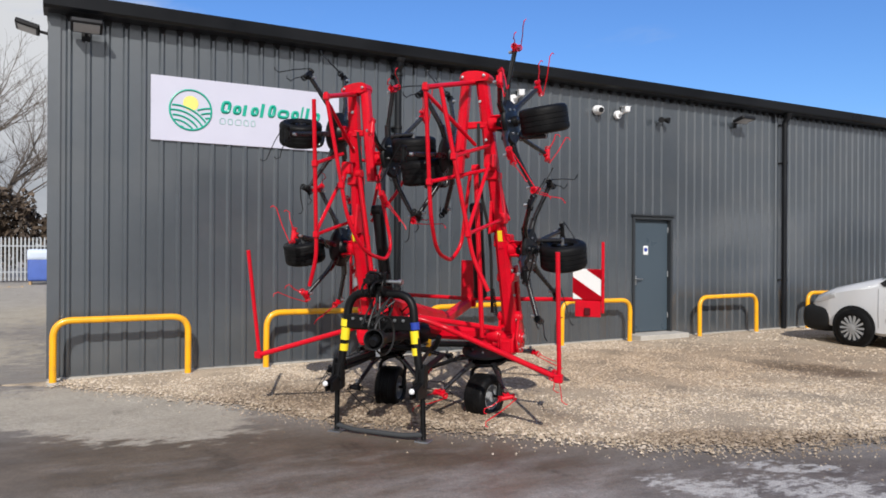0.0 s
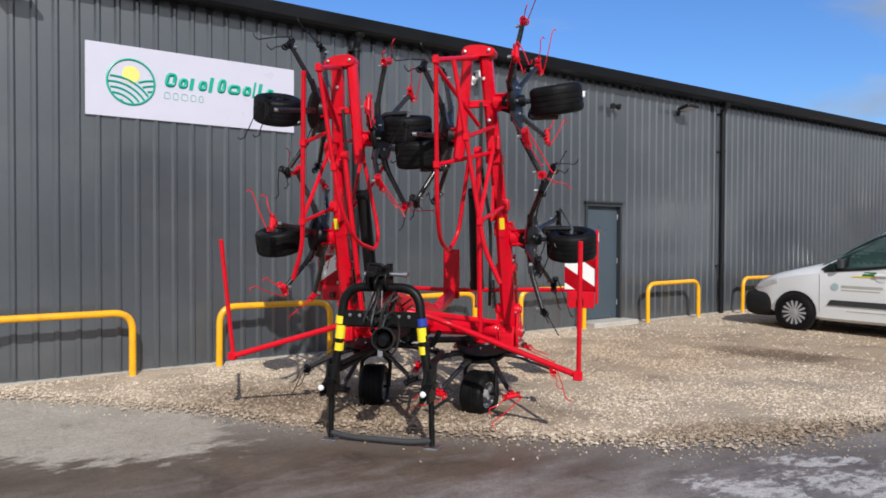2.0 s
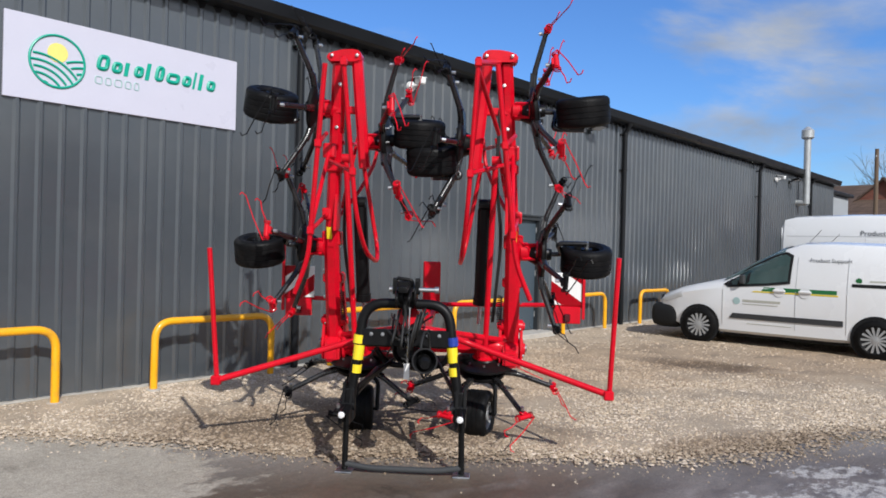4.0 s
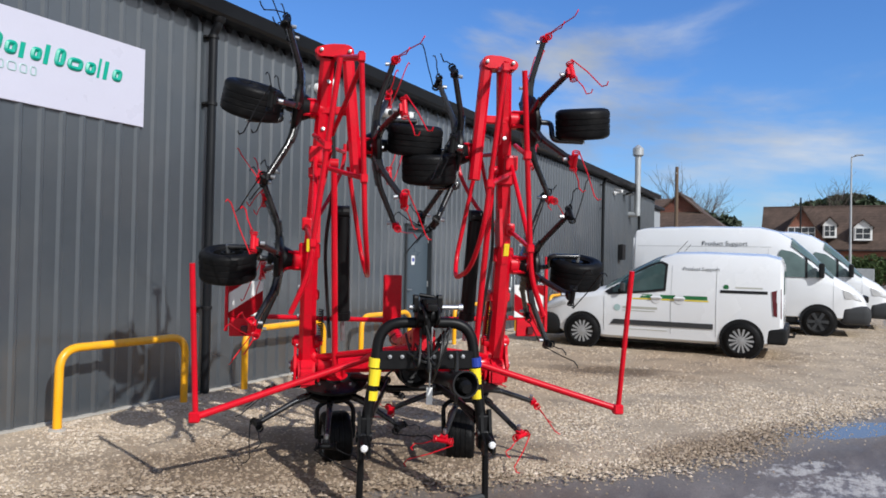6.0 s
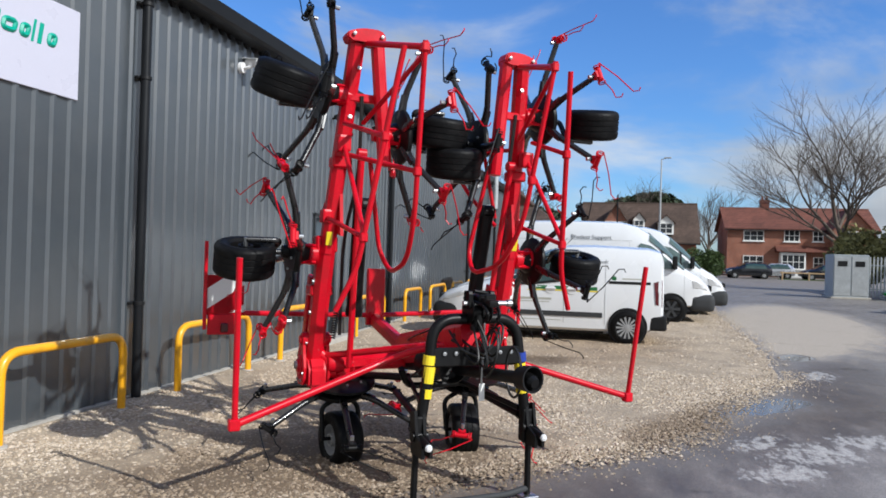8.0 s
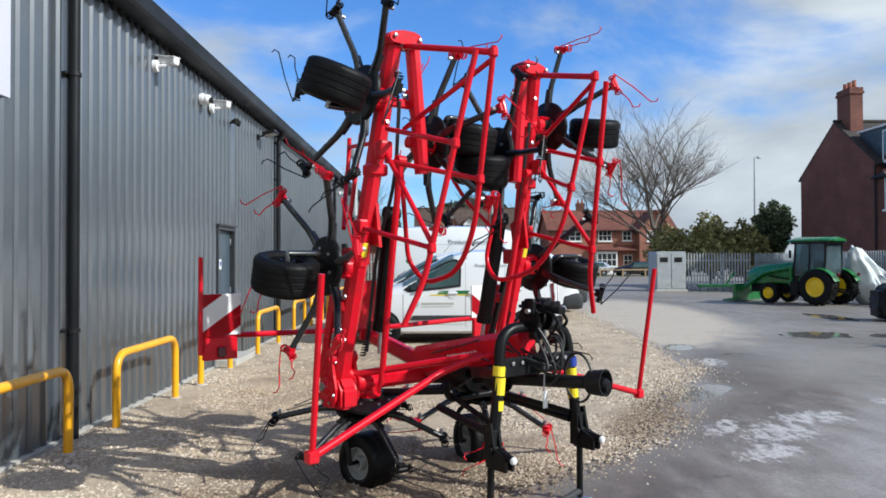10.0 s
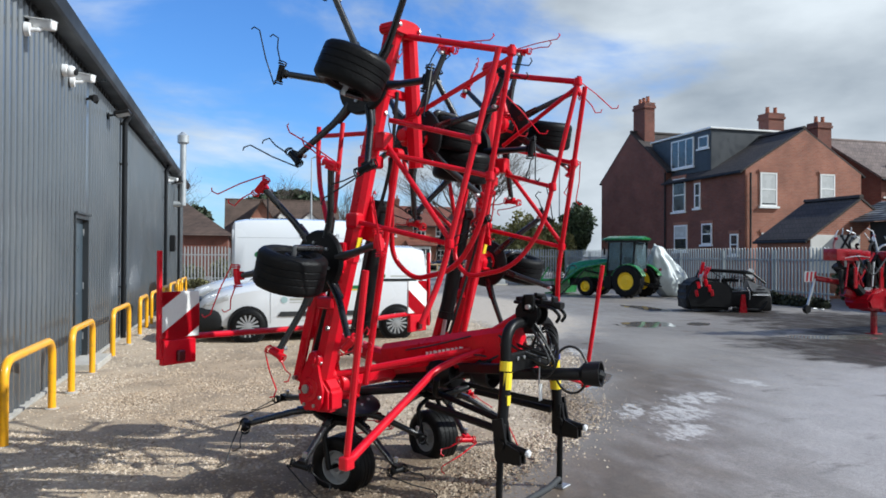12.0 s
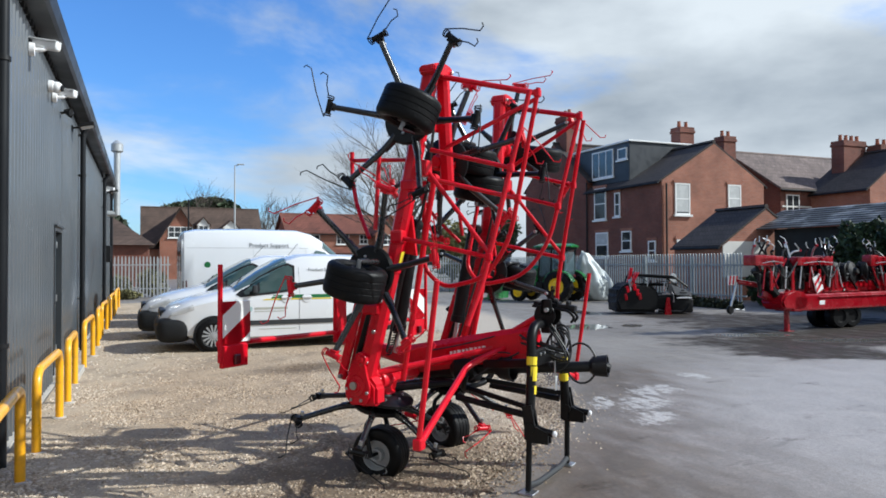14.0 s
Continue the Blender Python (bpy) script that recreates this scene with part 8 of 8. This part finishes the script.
# ---- poles and lamps ----
def lamp_post(x, y, hgt, label, reach=1.2, way=(0, 1)):
    f = empty("street_lamp", pose(x, y, 0), label, "street lamp", "street lamps")
    w = Vector((*way, 0)).normalized()
    part("column", sweep(bmesh.new(), [(0, 0, 0), (0, 0, hgt * 0.5), (0, 0, hgt)], [0.10, 0.08, 0.05], 10), GALV, f, smooth=1.0)
    part("arm", tube([(0, 0, hgt - 0.05), tuple(w * reach + Vector((0, 0, hgt + 0.1)))], 0.035, 8), GALV, f)
    part("head", rbox((-0.13, -0.3, -0.05), (0.13, 0.3, 0.05), 0.04, 2, Matrix.Translation(w * reach + Vector((0, 0, hgt + 0.1))) @ Matrix.Rotation(math.atan2(w.y, w.x) - math.pi / 2, 4, "Z")), GALV, f)


lamp_post(62.0, -8.4, 10.0, "tall grey street lamp column", 0.5, (0, -1))
lamp_post(52.0, -27.2, 9.2, "grey street lamp with a short arm", 0.8, (1, -1))
tp = empty("telegraph_pole", pose(50.0, 2.35, 0), "brown timber telegraph pole", "pole")
part("pole", sweep(bmesh.new(), [(0, 0, 0), (0, 0, 8.2)], [0.15, 0.11], 10), mat("tarred_pole_wood", (0.13, 0.09, 0.06), 0.85, var=0.2), tp, smooth=1.0)
part("cap", rbox((-0.2, -0.03, 7.7), (0.2, 0.03, 7.8), 0.01, 1), GALV, tp)
tp2 = empty("sign_pole", pose(66.0, -4.9, 0), "thin dark pole by the road", "pole")
part("pole", sweep(bmesh.new(), [(0, 0, 0), (0, 0, 7.3)], [0.09, 0.07], 8), BLACKPL, tp2, smooth=1.0)
rl = empty("road_rail", pose(68.5, -26.0, 0), "low timber rail beside the road", "rail")
for k in range(4):
    part("post", rbox((-0.06, k * 2.2 - 0.06, 0), (0.06, k * 2.2 + 0.06, 0.75), 0.01, 1), WOOD, rl)
part("rail", rbox((-0.04, -0.2, 0.6), (0.04, 6.8, 0.72), 0.01, 1), WOOD, rl)
sb = empty("red_white_board", pose(64.0, -8.9, 0), "grey roadside cabinet with red marks", "cabinet")
part("case", rbox((-0.3, -1.2, 0), (0.3, 1.2, 1.5), 0.03, 1), GALV, sb)
part("mark", rbox((-0.31, 0.2, 0.9), (-0.30, 0.7, 1.3), 0.003, 1), TAIL, sb)
# verge across the road
VERGE = mat("rough_grass", (0.055, 0.085, 0.025), 0.95, var=0.4, scale=0.8, fine=30, bump=0.8)
tagged(part("verge", rbox((69.5, -60, -0.02), (71.0, -19.5, 0.06), 0.02, 1), VERGE), "strip of rough grass beside the road", "verge", kind="structure")

# ---- trees, shrubs and hedges ----
BARK = mat("grey_brown_bark", (0.13, 0.105, 0.085), 0.9, var=0.3, scale=4, bump=0.6)


def bare_tree(x, y, hgt, spread, seed, label, depth=5):
    rnd = random.Random(seed)
    t = empty("bare_tree", pose(x, y, 0), label, "tree", "bare trees")
    trunk, crown = bmesh.new(), bmesh.new()

    def grow(bm, p, way, length, r, level):
        pts, q, w = [p], p, way
        for k in range(4):
            w = (w + Vector((rnd.uniform(-0.22, 0.22), rnd.uniform(-0.22, 0.22), rnd.uniform(-0.10, 0.14)))).normalized()
            q = q + w * length / 4
            pts.append(q)
        sweep(bm, pts, [r * (1 - 0.13 * k) for k in range(5)], 7 if level < 2 else (5 if level < 3 else 3))
        if level >= depth:
            return
        kids = rnd.choice((3, 4)) if level else 6
        for j in range(kids):
            f = 0.45 + 0.55 * (j + rnd.random() * 0.5) / kids if level else 0.55 + 0.45 * j / kids
            i = min(3, int(f * 4))
            at = pts[i].lerp(pts[i + 1], min(1.0, f * 4 - i))
            a = rnd.uniform(0, 2 * math.pi) if level else j * 2 * math.pi / kids + rnd.uniform(-0.3, 0.3)
            out = Vector((math.cos(a), math.sin(a), 0))
            nw = (w * rnd.uniform(0.55, 0.9) + out * rnd.uniform(0.45, 0.95) * spread + Vector((0, 0, 0.12))).normalized()
            grow(crown, at, nw, length * rnd.uniform(0.58, 0.82), r * rnd.uniform(0.42, 0.58), level + 1)
        grow(crown, pts[-1], w, length * 0.75, r * 0.5, level + 1)

    grow(trunk, Vector((0, 0, -0.1)), Vector((0, 0, 1)), hgt * 0.36, hgt * 0.0205, 0)
    part("trunk", trunk, BARK, t, smooth=1.0)
    part("crown", crown, BARK, t, "bare twiggy crown")
    return t


bare_tree(44.0, -17.95, 11.4, 0.88, 5, "large leafless spreading tree behind the fence")
bare_tree(92.0, -16.0, 11.5, 0.8, 8, "leafless tree behind the houses", 4)
bare_tree(94.0, -6.0, 12.5, 0.8, 11, "leafless tree behind the brown roof", 4)
bare_tree(78.0, 6.0, 12.0, 0.8, 12, "leafless tree behind the low house", 4)
bare_tree(-2.6, 36.0, 12.5, 0.9, 21, "leafless tree behind the side yard fence", 5)
bare_tree(-7.5, 40.0, 13.0, 0.9, 23, "tall leafless tree behind the side yard fence", 4)


def leafy(name, blobs, colour, label, seed, leaves=9000, size=0.16, cat="shrub"):
    """An evergreen mass of many small leaves round a few stems."""
    rnd = np.random.default_rng(seed)
    t = empty(name, pose(*blobs[0][:2], 0), label, cat, "evergreens")
    base = Vector((blobs[0][0], blobs[0][1], 0))
    m = bpy.data.materials.new(name + "_leaf")
    m.use_nodes = True
    n, l = m.node_tree.nodes, m.node_tree.links
    g, r = n.new("ShaderNodeNewGeometry"), n.new("ShaderNodeValToRGB")
    r.color_ramp.elements[0].color = (*[c * 0.45 for c in colour], 1)
    r.color_ramp.elements[1].color = (*[c * 1.5 for c in colour], 1)
    l.new(g.outputs["Random Per Island"], r.inputs["Fac"])
    l.new(r.outputs["Color"], n["Principled BSDF"].inputs["Base Color"])
    n["Principled BSDF"].inputs["Roughness"].default_value = 0.7
    verts, faces = [], []
    for bx, by, bz, rx, ry, rz in blobs:
        stem = sweep(bmesh.new(), [(bx - base.x, by - base.y, 0), (bx - base.x + 0.1, by - base.y, bz * 0.6), (bx - base.x, by - base.y, bz)], [0.10, 0.07, 0.03], 6)
        part("stem", stem, BARK, t)
        k = leaves // len(blobs)
        d = rnd.normal(size=(k, 3))
        d /= np.linalg.norm(d, axis=1)[:, None]
        lump = np.array([0.78 + 0.34 * noise.noise((q[0] * 2.1 + bx, q[1] * 2.1, q[2] * 2.1)) for q in d])
        rad = (rnd.random(k) ** 0.28) * lump
        c = np.stack([bx - base.x + d[:, 0] * rx * rad, by - base.y + d[:, 1] * ry * rad, np.maximum(0.05, bz + d[:, 2] * rz * rad)], 1)
        a, b = rnd.normal(size=(k, 3)), rnd.normal(size=(k, 3))
        a /= np.linalg.norm(a, axis=1)[:, None]
        b -= a * (a * b).sum(1)[:, None]
        b /= np.linalg.norm(b, axis=1)[:, None]
        s = size * (0.6 + 0.8 * rnd.random(k))[:, None]
        for p0, p1, p2, p3 in zip(c - a * s, c + b * s * 0.5, c + a * s, c - b * s * 0.5):
            i = len(verts)
            verts += [tuple(p0), tuple(p1), tuple(p2), tuple(p3)]
            faces.append((i, i + 1, i + 2, i + 3))
    me = bpy.data.meshes.new("foliage")
    me.from_pydata(verts, [], faces)
    me.materials.append(m)
    ob = new("foliage", me)
    ob.parent = t
    return t


leafy("evergreen_shrub", [(43.0, -18.0, 1.9, 1.6, 1.9, 2.1), (43.5, -20.6, 2.4, 1.8, 1.9, 2.4), (44.0, -23.0, 2.1, 1.7, 1.8, 2.2)], (0.25, 0.24, 0.09), "yellow-green evergreen shrubs behind the fence", 1, 15000, 0.14)
leafy("evergreen_tree", [(45.0, -25.2, 3.6, 1.6, 1.6, 2.3), (45.2, -24.6, 1.6, 1.3, 1.3, 1.5)], (0.07, 0.10, 0.045), "dark conical evergreen tree behind the fence", 2, 9000, 0.14, "tree")
leafy("dark_pine", [(96.0, -9.0, 8.6, 3.4, 4.6, 1.9), (96.0, -5.5, 8.2, 2.5, 2.6, 1.4)], (0.035, 0.055, 0.022), "dark evergreen crown behind the roof", 3, 7000, 0.35, "tree")
leafy("roadside_hedge", [(66.0, -8.9, 1.25, 0.9, 1.3, 1.7), (66.0, -10.3, 1.3, 0.9, 1.4, 1.7), (66.0, -11.8, 1.3, 0.9, 1.4, 1.7), (66.0, -13.2, 1.25, 0.9, 1.2, 1.65)], (0.06, 0.10, 0.025), "clipped green hedge beside the road", 4, 16000, 0.09, "hedge")
leafy("garden_hedge", [(16.1, -24.0, 1.65, 1.3, 0.9, 1.65), (14.9, -23.9, 1.7, 1.4, 0.9, 1.65), (13.4, -23.8, 1.7, 1.4, 0.9, 1.7), (11.8, -23.8, 1.7, 1.5, 0.9, 1.7), (10.2, -23.7, 1.7, 1.5, 0.9, 1.7), (18.4, -22.6, 0.7, 1.3, 0.7, 0.9)], (0.020, 0.040, 0.011), "dark green hedge in front of the store shed", 5, 26000, 0.10, "hedge")
leafy("fence_weeds", [(17.9 + 0.95 * k_, -20.05, 0.10, 0.75, 0.28, 0.30 + 0.05 * (k_ % 3)) for k_ in range(6)], (0.030, 0.036, 0.016), "dark straggly weeds along the foot of the fence", 14, 7000, 0.07, "weeds")
leafy("brown_thicket", [(-1.5, 33.0, 2.6, 2.2, 1.6, 2.6), (-5.0, 33.5, 2.8, 2.6, 1.6, 2.8), (1.6, 33.0, 2.2, 2.0, 1.5, 2.4)], (0.085, 0.06, 0.04), "brown winter thicket behind the fence", 6, 9000, 0.16, "shrub")
leafy("winter_shrub", [(36.6, 0.0, 0.55, 0.5, 0.9, 0.7), (36.9, -1.6, 0.7, 0.6, 0.9, 0.9), (34.6, -0.4, 0.2, 0.4, 0.8, 0.28)], (0.15, 0.14, 0.06), "straggly yellow-green shrub by the short fence", 12, 3000, 0.09)
leafy("far_trees", [(70.0, 3.6, 5.6, 2.2, 1.6, 1.2), (72.0, 1.4, 5.2, 2.0, 1.4, 1.1)], (0.04, 0.055, 0.028), "dark evergreens behind the low house", 9, 6000, 0.3, "tree")

# ---- loose gravel stones ----
rng_ = np.random.default_rng(11)


def stone_field(name, x_lo, x_hi, count, s_lo, s_hi, label, edge_pull):
    xs_ = rng_.uniform(x_lo, x_hi, count * 2)
    ey_ = edge_y(xs_)
    f_ = rng_.random(count * 2) ** edge_pull
    ys_ = -0.12 + (ey_ - 0.05) * f_ + 0.07 * rng_.normal(size=count * 2) * f_
    thin = np.clip((1.02 - f_) * np.abs(ey_) / 0.55, 0.22, 1.0)
    keep = rng_.random(count * 2) < np.clip(np.abs(ey_) / 6.5, 0.12, 1.0) * thin
    keep &= ys_ < -0.1
    xs_, ys_ = xs_[keep][:count], ys_[keep][:count]
    k = len(xs_)
    # an eight-cornered lump for every stone
    corner = np.array([(1, 0, 0), (0.35, 0.9, 0.1), (-0.8, 0.55, 0), (-0.75, -0.6, 0.05), (0.3, -0.95, 0), (0.15, 0.1, 0.8), (-0.35, -0.15, 0.7)])
    tri = np.array([(0, 1, 5), (1, 2, 6), (1, 6, 5), (2, 3, 6), (3, 4, 6), (4, 5, 6), (4, 0, 5)])
    size = (s_lo + (s_hi - s_lo) * rng_.random(k) ** 2.2)[:, None, None]
    jit = corner[None] * (1 + 0.35 * rng_.normal(size=(k, 7, 1))) * np.array([1.0, 0.8, 0.62])
    ang = rng_.uniform(0, 2 * math.pi, k)
    ca, sa = np.cos(ang)[:, None], np.sin(ang)[:, None]
    px = jit[:, :, 0] * ca - jit[:, :, 1] * sa
    py = jit[:, :, 0] * sa + jit[:, :, 1] * ca
    pts = np.stack([px, py, jit[:, :, 2]], 2) * size
    pts[:, :, 0] += xs_[:, None]
    pts[:, :, 1] += ys_[:, None]
    pts[:, :, 2] += 0.016 + 0.004 * rng_.random(k)[:, None]
    faces = (tri[None] + (np.arange(k) * 7)[:, None, None]).reshape(-1, 3)
    me = bpy.data.meshes.new(name)
    me.from_pydata(pts.reshape(-1, 3).tolist(), [], faces.tolist())
    me.materials.append(STONE)
    return tagged(new(name, me), label, "gravel", kind="stuff")


stone_field("gravel_stones", 0.95, 9.5, 115000, 0.006, 0.026, "loose buff and grey gravel stones", 1.0)
stone_field("far_gravel_stones", 9.5, 26.0, 40000, 0.010, 0.030, "loose buff gravel stones farther along the wall", 1.0)
# stray stones past the border
k = 2200
xs_ = rng_.uniform(1.2, 10.5, k)
me = bpy.data.meshes.new("stray_stones")
vv, ff = [], []
for x in xs_:
    y = float(edge_y(x)) - rng_.exponential(0.16)
    s = rng_.uniform(0.005, 0.014)
    i = len(vv)
    vv += [(x + s, y, 0.0), (x - 0.4 * s, y + 0.9 * s, 0.0), (x - 0.6 * s, y - 0.8 * s, 0.0), (x - 0.05 * s, y + 0.1 * s, s)]
    ff += [(i, i + 1, i + 3), (i + 1, i + 2, i + 3), (i + 2, i, i + 3)]
me.from_pydata(vv, [], ff)
me.materials.append(STONE)
tagged(new("stray_stones", me), "stray gravel stones scattered onto the asphalt", "gravel", kind="stuff")
